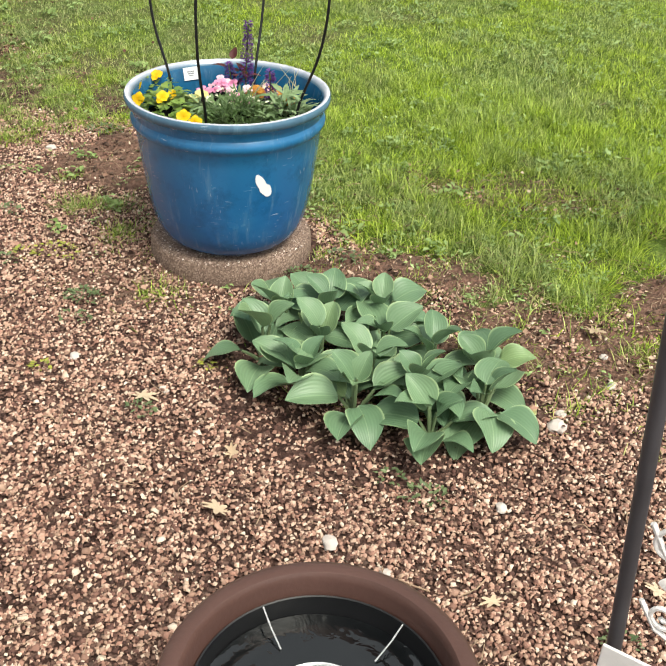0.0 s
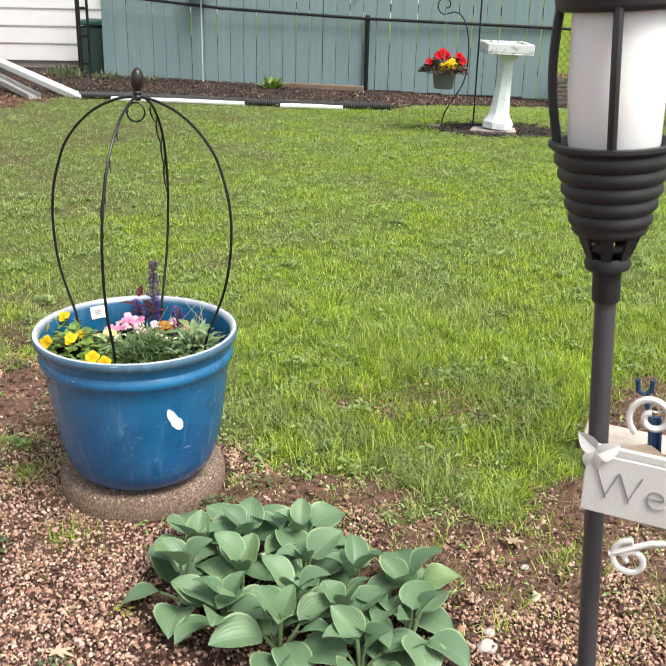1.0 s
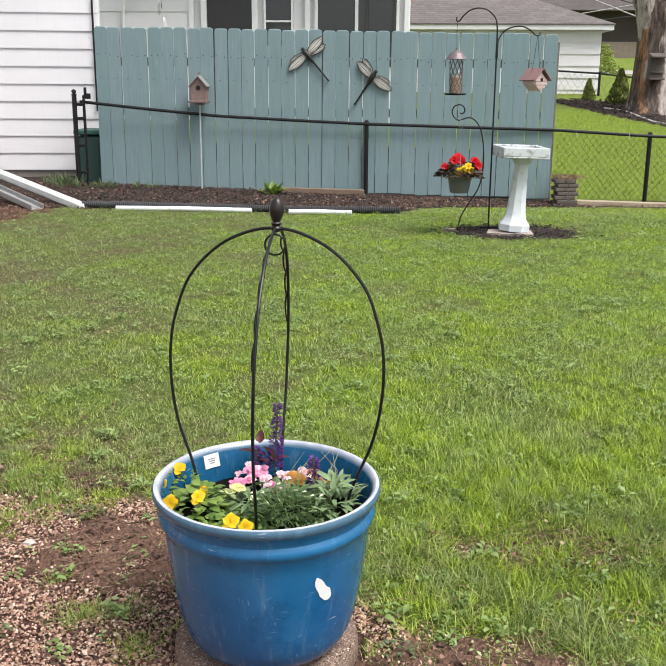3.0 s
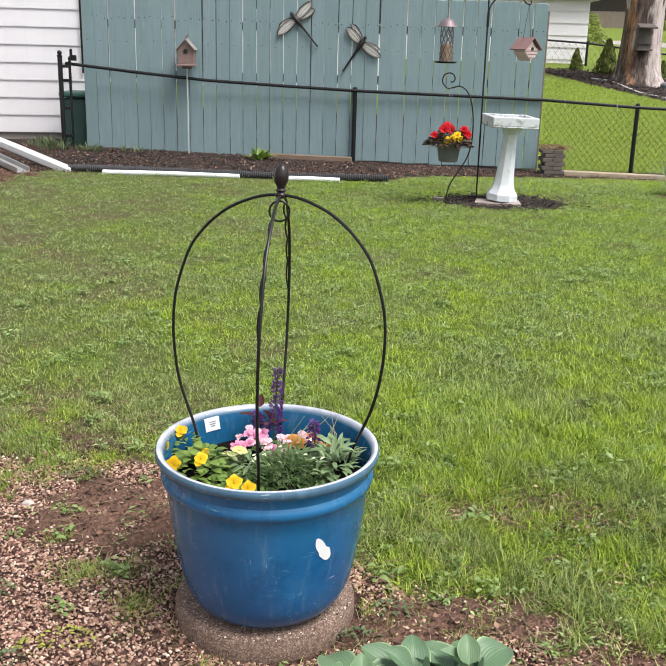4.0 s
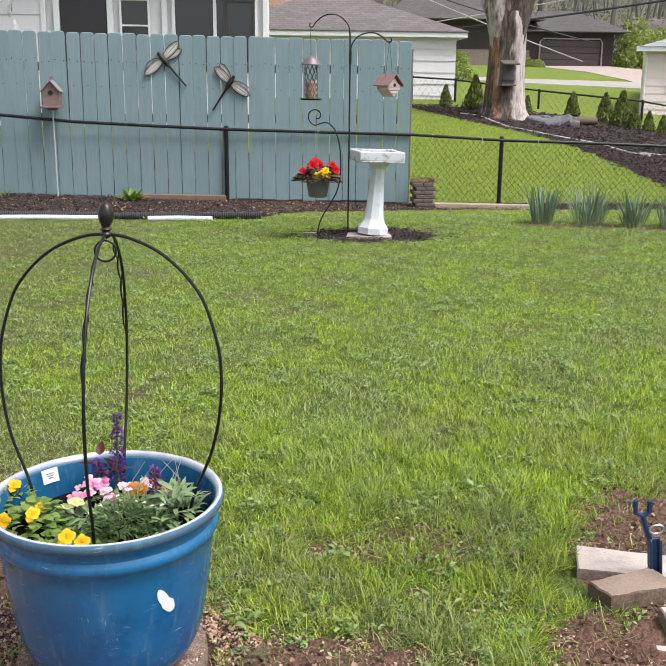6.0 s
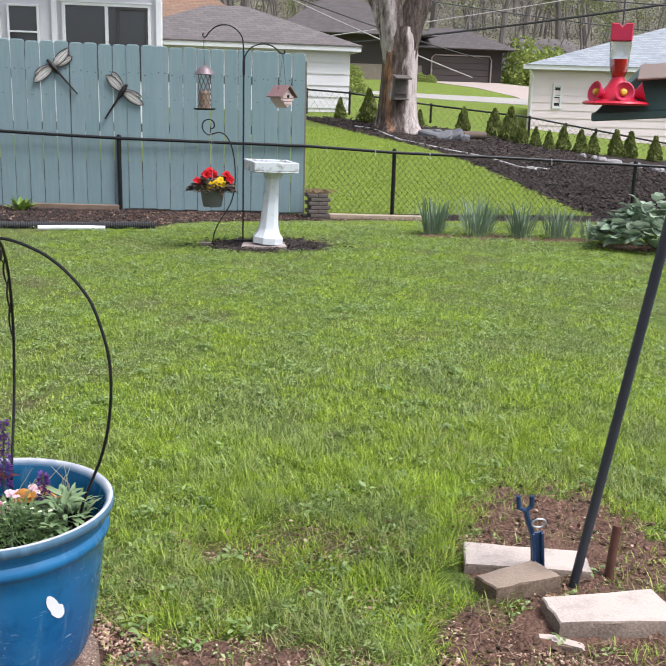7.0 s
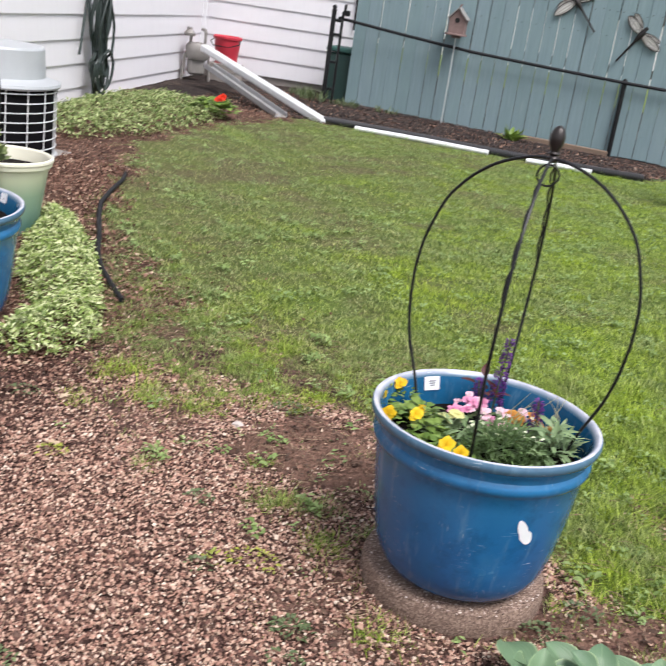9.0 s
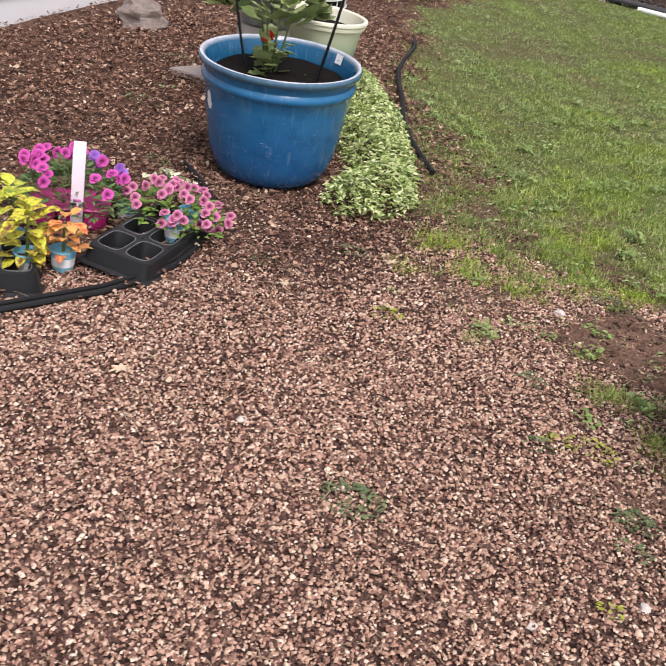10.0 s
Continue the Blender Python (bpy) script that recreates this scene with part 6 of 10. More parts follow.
# ---- torch and sign ----
def torch():
    blk = plain("matt_black_plastic", (0.022, 0.021, 0.023), 0.5, 0, 0.2, 40, 0.1)
    gry = plain("grey_tube", (0.075, 0.07, 0.078), 0.45, 0.2, 0.15, 30, 0.1)
    t = thing("torch_light", pose(0.9434, -1.3547, 0.0, 0, -4.07, 0), "black solar torch light on a dark grey pole", "garden light")
    part("pole", Shape().tube([(0, 0, -0.05), (0, 0, 0.3), (0, 0, 0.7), (0, 0, 1.03)], 0.0085, 14), gry, t)
    part("socket", Shape().lathe([(0.0105, 1.02), (0.0112, 1.022), (0.0112, 1.042), (0.012, 1.046), (0.0175, 1.048), (0.0185, 1.053), (0.0165, 1.058)], 24), blk, t)
    bowl = [(0.0165, 1.058)]
    for k in range(7):
        neck = Shape()
        a0 = 2 * math.pi * k / 7
        neck.put([((0.0165 + 0.010 * u) * math.cos(a0 + w), (0.0165 + 0.010 * u) * math.sin(a0 + w), 1.055 + 0.025 * u) for u in (0, 1) for w in (-0.22, 0.22)] + [((0.0145 + 0.010 * u) * math.cos(a0 + w), (0.0145 + 0.010 * u) * math.sin(a0 + w), 1.055 + 0.025 * u) for u in (0, 1) for w in (-0.22, 0.22)], [[0, 1, 3, 2], [4, 6, 7, 5], [0, 2, 6, 4], [1, 5, 7, 3]])
        part("neck_rib", neck, blk, t)
    neck = Shape()
    neck.lathe([(0.027, 1.077), (0.0295, 1.08), (0.0295, 1.085), (0.025, 1.085)], 28)
    neck.lathe([(0.0175, 1.064), (0.0195, 1.066), (0.0195, 1.07), (0.017, 1.07)], 28)
    part("neck_ring", neck, blk, t)
    prof = []
    for i in range(5):
        r, z = 0.0300 + 0.0031 * i, 1.084 + 0.0118 * i
        prof += [(r, z), (r + 0.0022, z + 0.0025), (r + 0.0026, z + 0.006), (r + 0.0016, z + 0.0095), (r + 0.0005, z + 0.0112)]
    prof += [(0.0465, 1.1435), (0.0495, 1.146), (0.0495, 1.149), (0.043, 1.149), (0.036, 1.14)]
    part("bowl", Shape().lathe(prof, 40), blk, t, "ribbed black bowl")
    k = Nodes("frosted_white_plastic")
    k.set(k.b.inputs["Subsurface Weight"], 0.2)
    part("diffuser", Shape().lathe([(0.0315, 1.14), (0.0345, 1.147), (0.036, 1.19), (0.0345, 1.245), (0.0, 1.247)], 36), k.done((0.85, 0.84, 0.85), 0.5), t, "frosted white diffuser")
    for k in range(4):
        a = radians(90 * k - 101)
        pts = [((0.0425 + 0.005 * math.sin(math.pi * u)) * math.cos(a), (0.0425 + 0.005 * math.sin(math.pi * u)) * math.sin(a), 1.147 + 0.104 * u) for u in np.linspace(0, 1, 9)]
        part("cage_bar", Shape().tube(pts, 0.0036, 8), blk, t)
    part("cap", Shape().lathe([(0.0, 1.244), (0.043, 1.244), (0.047, 1.248), (0.048, 1.256), (0.044, 1.263), (0.028, 1.272), (0.022, 1.279), (0.0, 1.283)], 36), blk, t)


torch()


def scroll(cx, cz, r, a0, turns, n=26):
    """Points of a spiral in the x-z plane."""
    return [(cx + r * (1 - 0.8 * u) * math.cos(a0 + turns * 6.283 * u), 0, cz + r * (1 - 0.8 * u) * math.sin(a0 + turns * 6.283 * u)) for u in np.linspace(0, 1, n)]


def welcome_sign():
    iron = plain("chipped_white_paint", (0.78, 0.74, 0.72), 0.6, 0, 0.1, 30, 0.3, 0.001)
    m = pose(0.8715, -1.372, -0.013, 0, 0, -20)
    g = thing("welcome_sign", m, "white-painted iron welcome sign with scrollwork on a stake", "sign")
    plate = part("plate", Shape().box((0.1, 0, 0.875), (0.205, 0.004, 0.055), 0.001), iron, g)
    font = bpy.data.curves.new("welcome", "FONT")
    font.body, font.size, font.extrude, font.align_x, font.align_y = "Welcome", 0.041, 0.0006, "LEFT", "CENTER"
    font.space_character, font.offset = 0.98, -0.0013
    ink = plain("grey_lettering", (0.3, 0.28, 0.28), 0.6)
    font.materials.append(ink)
    txt = new("lettering", font)
    txt.parent = plate
    txt.matrix_basis = pose(0.005, -0.0028, 0.875, 90, 0, 0)
    part("bar", Shape().box((0.1, 0.001, 0.9065), (0.2, 0.004, 0.008), 0.001), iron, g)
    for args in ((0.045, 0.944, 0.020, -2.2, -1.35), (0.155, 0.944, 0.020, -1.0, 1.35), (0.045, 0.81, 0.018, 1.6, 1.4), (0.155, 0.81, 0.018, 1.6, -1.4), (0.06, 0.64, 0.02, 0.5, 1.3), (0.07, 0.55, 0.022, 1.2, 1.4), (0.16, 0.6, 0.02, 2.4, -1.3), (0.08, 0.46, 0.018, 0.2, -1.4)):
        part("scroll", Shape().tube(scroll(*args), 0.0028, 7), iron, g)
    for pts in ([(0.105, 0, 0.842), (0.06, 0, 0.83), (0.027, 0, 0.81)], [(0.105, 0, 0.842), (0.14, 0, 0.83), (0.173, 0, 0.81)], [(0.1, 0, 0.6), (0.07, 0, 0.62), (0.05, 0, 0.65)], [(0.1, 0, 0.52), (0.07, 0, 0.53), (0.045, 0, 0.57)], [(0.1, 0, 0.43), (0.075, 0, 0.44), (0.055, 0, 0.47)]):
        part("scroll", Shape().tube(pts, 0.003, 7), iron, g)
    part("stake", Shape().box((0.105, 0.003, 0.4), (0.014, 0.006, 0.9), 0.002), iron, g)
    lf = mesh_of("iron_leaf", Shape().leaf(0.022, 0.016, None, 0.5, 0.3), iron)
    for x, z, a in ((0.006, 0.907, 60), (0.004, 0.905, 170), (0.006, 0.903, -60), (0.07, 0.7, -60), (0.08, 0.66, 60), (0.06, 0.58, -70), (0.14, 0.64, 60), (0.07, 0.5, -30)):
        ob = part("iron_leaf", lf, None, g)
        ob.matrix_basis = pose(x, -0.004, z, 90, 0, 0) @ pose(0, 0, 0, 0, 0, a)
    part("lower_plate", Shape().box((0.132, -0.003, 0.345), (0.2, 0.004, 0.09), 0.001), iron, g)


welcome_sign()


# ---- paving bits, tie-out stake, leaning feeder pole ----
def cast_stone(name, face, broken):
    """Cast concrete: a smooth weathered face, and rough soil-stained sides with shade painted into their colour."""
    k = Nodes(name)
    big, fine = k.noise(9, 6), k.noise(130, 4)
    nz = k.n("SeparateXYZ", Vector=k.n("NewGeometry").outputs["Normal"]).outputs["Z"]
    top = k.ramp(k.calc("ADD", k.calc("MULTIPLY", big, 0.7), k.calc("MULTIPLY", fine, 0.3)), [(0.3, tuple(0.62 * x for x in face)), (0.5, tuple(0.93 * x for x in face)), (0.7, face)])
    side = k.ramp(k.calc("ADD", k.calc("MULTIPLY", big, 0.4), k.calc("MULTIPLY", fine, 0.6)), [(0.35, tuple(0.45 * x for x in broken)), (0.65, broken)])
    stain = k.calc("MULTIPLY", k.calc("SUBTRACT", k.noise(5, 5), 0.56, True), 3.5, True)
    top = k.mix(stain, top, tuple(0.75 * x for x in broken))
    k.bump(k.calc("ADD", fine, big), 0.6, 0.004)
    # Upright faces get the darker tone: soil stain plus shade put into the colour.
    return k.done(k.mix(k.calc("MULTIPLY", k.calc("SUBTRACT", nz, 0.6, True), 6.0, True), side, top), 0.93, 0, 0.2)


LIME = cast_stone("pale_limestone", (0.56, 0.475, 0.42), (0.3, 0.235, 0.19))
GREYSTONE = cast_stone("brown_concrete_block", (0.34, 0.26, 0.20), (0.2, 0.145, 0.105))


def paver(name, corners, z0, z1, material, label, tilt=(0, 0)):
    cx, cy = sum(p[0] for p in corners) / 4, sum(p[1] for p in corners) / 4
    rng = random.Random(int(1000 * cx))
    out = []
    for (x0, y0), (x1, y1) in zip(corners, corners[1:] + corners[:1]):
        for k in range(5):
            u = k / 5
            j = 0.003 if k else 0.0
            out.append((x0 + (x1 - x0) * u - cx + rng.uniform(-j, j), y0 + (y1 - y0) * u - cy + rng.uniform(-j, j)))
    solid(name, Shape().slab(out, 0, z1 - z0, None, 0.004), material, label, "paver", "loose paving round the feeder pole", m=pose(cx, cy, z0, *tilt, 0))


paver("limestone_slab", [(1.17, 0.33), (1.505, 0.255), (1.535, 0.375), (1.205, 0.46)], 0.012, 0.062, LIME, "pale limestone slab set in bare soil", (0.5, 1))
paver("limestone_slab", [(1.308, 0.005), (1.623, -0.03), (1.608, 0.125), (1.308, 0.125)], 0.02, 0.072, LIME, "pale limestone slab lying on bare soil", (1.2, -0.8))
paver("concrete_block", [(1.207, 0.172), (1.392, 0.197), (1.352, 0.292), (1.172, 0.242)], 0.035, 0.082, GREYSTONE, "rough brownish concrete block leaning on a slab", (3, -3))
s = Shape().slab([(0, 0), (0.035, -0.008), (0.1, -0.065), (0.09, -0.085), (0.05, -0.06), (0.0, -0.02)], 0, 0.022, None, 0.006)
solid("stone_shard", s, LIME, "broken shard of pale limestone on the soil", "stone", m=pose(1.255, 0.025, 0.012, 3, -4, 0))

NAVY = plain("dark_blue_plastic", (0.01, 0.04, 0.11), 0.4, 0, 0.2, 30)


def blue_stake():
    t = thing("hose_guide_stake", pose(1.365, 0.29, 0.03, 0, -6, 0), "dark blue forked plastic stake with a metal ring", "garden stake")
    part("blade", Shape().box((0, 0, 0.065), (0.034, 0.008, 0.15), 0.002).box((-0.012, -0.007, 0.065), (0.008, 0.014, 0.15), 0.002).box((0.013, -0.007, 0.065), (0.008, 0.014, 0.15), 0.002), NAVY, t)
    fork = Shape().tube([(-0.006, 0.002, 0.12), (-0.02, 0.004, 0.17), (-0.027, 0.004, 0.205)], 0.0075, 8)
    fork.tube([(-0.046, 0.004, 0.248), (-0.045, 0.004, 0.214), (-0.027, 0.004, 0.203), (-0.010, 0.004, 0.213), (-0.008, 0.004, 0.243)], 0.007, 8)
    part("fork", fork, NAVY, t)
    part("ring", Shape().tube([(0.006 + 0.019 * math.cos(a), -0.004, 0.165 + 0.012 * math.sin(a)) for a in np.linspace(0, 6.283, 21)], 0.0028, 6), plain("galvanised", (0.45, 0.48, 0.5), 0.35, 0.8), t, "bright metal ring")


blue_stake()
solid("rusty_pipe", Shape().tube([(0, 0, -0.05), (0.004, 0, 0.07), (0.012, 0, 0.16)], 0.0125, 12), plain("rust", (0.13, 0.055, 0.035), 0.85, 0.1, 0.3, 30, 0.4), "short rusty pipe standing in the soil", "pipe", m=pose(1.555, 0.26, 0.03))


def feeder_pole():
    foot, top = Vector((1.435, 0.235, -0.02)), Vector((1.535, 0.035, 1.285))
    t = thing("feeder_pole", pose(*foot), "dark leaning metal pole carrying bird feeders", "pole")
    slate = plain("slate_metal", (0.045, 0.052, 0.068), 0.5, 0.2, 0.15, 30)
    d = top - foot
    part("pole", Shape().tube([(0, 0, 0), d * 0.5, d], 0.0124, 16), slate, t)
    hang = Vector((1.32, 0.0, 1.756)) - foot
    part("arm", Shape().tube([d * 0.97, d + Vector((0.03, 0.0, 0.2)), d + Vector((0.0, 0, 0.45)), d + Vector((-0.1, 0, 0.53)), hang + Vector((0.03, 0, 0.02)), hang], 0.005, 8), slate, t)
    green = plain("dull_green_paint", (0.065, 0.135, 0.115), 0.5, 0, 0.15, 20)
    tan = plain("tan_metal_roof", (0.28, 0.2, 0.16), 0.45, 0.3, 0.15, 8)
    f = thing("hopper_feeder", pose(1.49, 0.05, 1.247, 0, -4.5, -30) @ Matrix.Diagonal((1, 1, 0.93, 1)), "green house-shaped bird feeder with a tan roof, on a pole", "bird feeder")
    part("tray", Shape().box((0.0, 0, 0.022), (0.34, 0.22, 0.02), 0.003), green, f)
    body = Shape().put([(-0.165, -0.1, 0.03), (0.165, -0.1, 0.03), (0.165, 0.1, 0.03), (-0.165, 0.1, 0.03), (-0.065, -0.075, 0.118), (0.15, -0.075, 0.118), (0.15, 0.075, 0.118), (-0.065, 0.075, 0.118), (-0.065, 0.0, 0.142), (0.15, 0.0, 0.142)],
                       [[3, 2, 1, 0], [0, 1, 5, 4], [1, 2, 6, 9, 5], [2, 3, 7, 6], [3, 0, 4, 8, 7]])
    part("body", body, green, f, "dark green sloping walls", 20)
    for sg in (-1, 1):
        part("roof_panel", Shape().box((0.05, sg * 0.052, 0.137), (0.25, 0.122, 0.006), 0.002, Matrix.Translation((0, 0, 0.0)) @ Matrix.Rotation(radians(-17 * sg), 4, Vector((1, 0, 0)))), tan, f)
    h = thing("hummingbird_feeder", pose(1.32, 0.0, 1.28) @ Matrix.Scale(0.95, 4), "red hummingbird feeder with flower ports and nectar", "bird feeder")
    red = plain("red_plastic", (0.55, 0.012, 0.04), 0.3, 0, 0.12, 40)
    pinkish = plain("pink_red_plastic", (0.56, 0.022, 0.07), 0.35, 0, 0.1, 40)
    part("base", Shape().lathe([(0.0, 0.0), (0.068, 0.0), (0.072, 0.004), (0.068, 0.008), (0.04, 0.012), (0.03, 0.02), (0.0, 0.022)], 32), red, h)
    part("dome", Shape().lathe([(0.044, 0.01), (0.04, 0.02), (0.03, 0.032), (0.02, 0.045), (0.0145, 0.056), (0.0135, 0.064)], 28), red, h)
    for k in range(5):
        a = radians(72 * k - 99)
        m = Matrix.Translation((0.046 * math.cos(a), 0.046 * math.sin(a), 0.026)) @ Matrix.Rotation(a + math.pi / 2, 4, "Z") @ Matrix.Rotation(radians(75), 4, "X")
        port = part("port", Shape().lathe([(0.008, -0.012), (0.012, 0.0), (0.02, 0.009), (0.0225, 0.012), (0.02, 0.0125), (0.011, 0.004), (0.0, 0.002)], 16, m), pinkish, h, "trumpet-shaped red feeding port")
        part("port_centre", Shape().lathe([(0.0, 0.0125), (0.006, 0.0115), (0.0085, 0.006), (0.008, 0.002)], 10, m), plain("yellow_plastic", (0.7, 0.42, 0.04), 0.5) if k == 0 else bpy.data.materials["yellow_plastic"], port)
    gl = Nodes("clear_feeder_glass")
    gl.set(gl.b.inputs["Transmission Weight"], 1.0)
    clear = gl.done((0.9, 0.92, 0.92), 0.06, 0, 0.5)
    part("bottle", Shape().lathe([(0.0145, 0.06), (0.0185, 0.07), (0.0205, 0.092), (0.0235, 0.135), (0.0235, 0.137), (0.0218, 0.137), (0.0187, 0.092), (0.0168, 0.07), (0.013, 0.06)], 28), clear, h, "clear bottle")
    part("nectar", Shape().lathe([(0.0, 0.058), (0.0128, 0.06), (0.0163, 0.07), (0.0186, 0.098), (0.0, 0.0985)], 24), plain("red_nectar", (0.75, 0.03, 0.01), 0.1, 0, 0.05, 10), h, "red nectar")
    w = 0.0235
    cap = [(-w * 0.96, 0.135), (w * 0.96, 0.135), (w, 0.172), (w * 0.35, 0.172), (0.0, 0.165), (-w * 0.35, 0.172), (-w, 0.172)]
    part("cap", Shape().slab(cap, -w, w, Matrix.Rotation(radians(-25), 4, "Z") @ Matrix.Rotation(radians(90), 4, "X"), 0.003), pinkish, h)
    part("chain", Shape().tube([(0, 0, 0.17), (0.001, 0, 0.3), (0.0, 0, 0.5)], 0.0018, 6), slate, h)


feeder_pole()


# ---- things by the fence ----
def shepherd():
    z0 = float(land(1.0, 6.0))
    t = thing("shepherd_hook", pose(0, 6.0, 0), "tall black double shepherd hook in a mulch ring", "garden hook")
    part("pole", Shape().tube([(1.003, 0, z0 - 0.05), (1.003, 0, 0.8), (1.002, 0, 1.56), (0.998, 0, 1.70)], 0.0065, 8), BLACK, t)
    part("arm", Shape().tube(arch([(0.998, 0, 1.68), (0.985, 0, 1.755), (0.93, 0, 1.815), (0.86, 0, 1.838), (0.79, 0, 1.825), (0.735, 0, 1.785), (0.705, 0, 1.745), (0.686, 0, 1.738), (0.678, 0, 1.752), (0.682, 0, 1.768)]), 0.0055, 8), BLACK, t)
    part("arm", Shape().tube(arch([(1.002, 0, 1.54), (1.015, 0, 1.61), (1.06, 0, 1.67), (1.13, 0, 1.70), (1.20, 0, 1.70), (1.26, 0, 1.67), (1.295, 0, 1.64), (1.32, 0, 1.632), (1.332, 0, 1.645), (1.327, 0, 1.662)]), 0.0055, 8), BLACK, t)
    part("collar", Shape().tube([(1.003, 0, 1.46), (1.003, 0, 1.565)], 0.011, 10), BLACK, t)
    part("foot_bar", Shape().tube([(0.93, 0, z0 + 0.03), (1.08, 0, z0 + 0.03)], 0.006, 8), BLACK, t)

    f = thing("mesh_feeder", pose(0.69, 6.0, 1.17), "copper-topped lattice bird feeder hanging from the hook", "bird feeder")
    copper = plain("weathered_copper", (0.2, 0.155, 0.165), 0.5, 0.4, 0.2, 30)
    part("roof", Shape().lathe([(0.0, 0.375), (0.008, 0.37), (0.01, 0.352), (0.018, 0.345), (0.045, 0.335), (0.06, 0.318), (0.066, 0.303), (0.083, 0.288), (0.085, 0.282), (0.075, 0.281), (0.0, 0.29)], 28), copper, f)
    lat = Shape()
    for k in range(9):
        for sgn in (1, -1):
            pts = [(0.052 * math.cos(sgn * 2.2 * u + k * 0.698), 0.052 * math.sin(sgn * 2.2 * u + k * 0.698), 0.025 + 0.26 * u) for u in np.linspace(0, 1, 9)]
            lat.tube(pts, 0.0026, 4, None, False)
    part("lattice", lat, plain("dark_copper", (0.10, 0.075, 0.07), 0.5, 0.4), f)
    part("seed", Shape().lathe([(0.0, 0.02), (0.042, 0.02), (0.042, 0.14), (0.03, 0.155), (0.0, 0.16)], 16), plain("bird_seed", (0.46, 0.33, 0.24), 0.9, 0, 0.5, 90, 0.8, 0.005), f, "seed and nuts")
    part("tray", Shape().lathe([(0.0, 0.006), (0.078, 0.006), (0.088, 0.014), (0.09, 0.02), (0.08, 0.014), (0.0, 0.014)], 28), BLACK, f)
    part("hanger", Shape().tube([(0, 0, 0.37), (-0.005, 0, 0.47), (-0.004, 0, 0.57)], 0.0022, 5), BLACK, f)

    b = thing("bird_house", pose(1.315, 5.99, 1.21, 0, 0, 40), "pink wooden bird house with a red roof hanging on a chain", "bird house")
    pinkw = plain("washed_pink_wood", (0.5, 0.38, 0.36), 0.8, 0, 0.15, 20)
    rr = plain("faded_red_wood", (0.235, 0.135, 0.13), 0.75, 0, 0.2, 20)
    part("front", Shape().slab([(0, 0), (0.075, 0.06), (0.075, 0.08), (0, 0.155), (-0.075, 0.08), (-0.075, 0.06)], -0.06, 0.06, Matrix.Rotation(radians(90), 4, "X"), 0.003), pinkw, b)
    for z in (0.035, 0.06, 0.085):
        part("slat", Shape().box((0, -0.063, z), (0.09 if z < 0.05 else 0.13, 0.006, 0.02), 0.002), pinkw, b)
    for sgn in (-1, 1):
        part("roof_panel", Shape().box((0, 0, 0), (0.135, 0.17, 0.009), 0.002, Matrix.Translation((sgn * 0.05, 0, 0.13)) @ Matrix.Rotation(radians(sgn * 44), 4, "Y")), rr, b)
    part("entrance", Shape().lathe([(0.0, -0.002), (0.014, -0.002), (0.014, 0.002), (0.0, 0.002)], 16, Matrix.Translation((0, -0.067, 0.09)) @ Matrix.Rotation(radians(90), 4, "X")), plain("dark_hole", (0.01, 0.01, 0.01), 0.9), b)
    for sgn in (-1, 1):
        part("chain", Shape().tube([(sgn * 0.045, 0, 0.145), (0.0, 0, 0.43)], 0.0016, 4), BLACK, b)


shepherd()


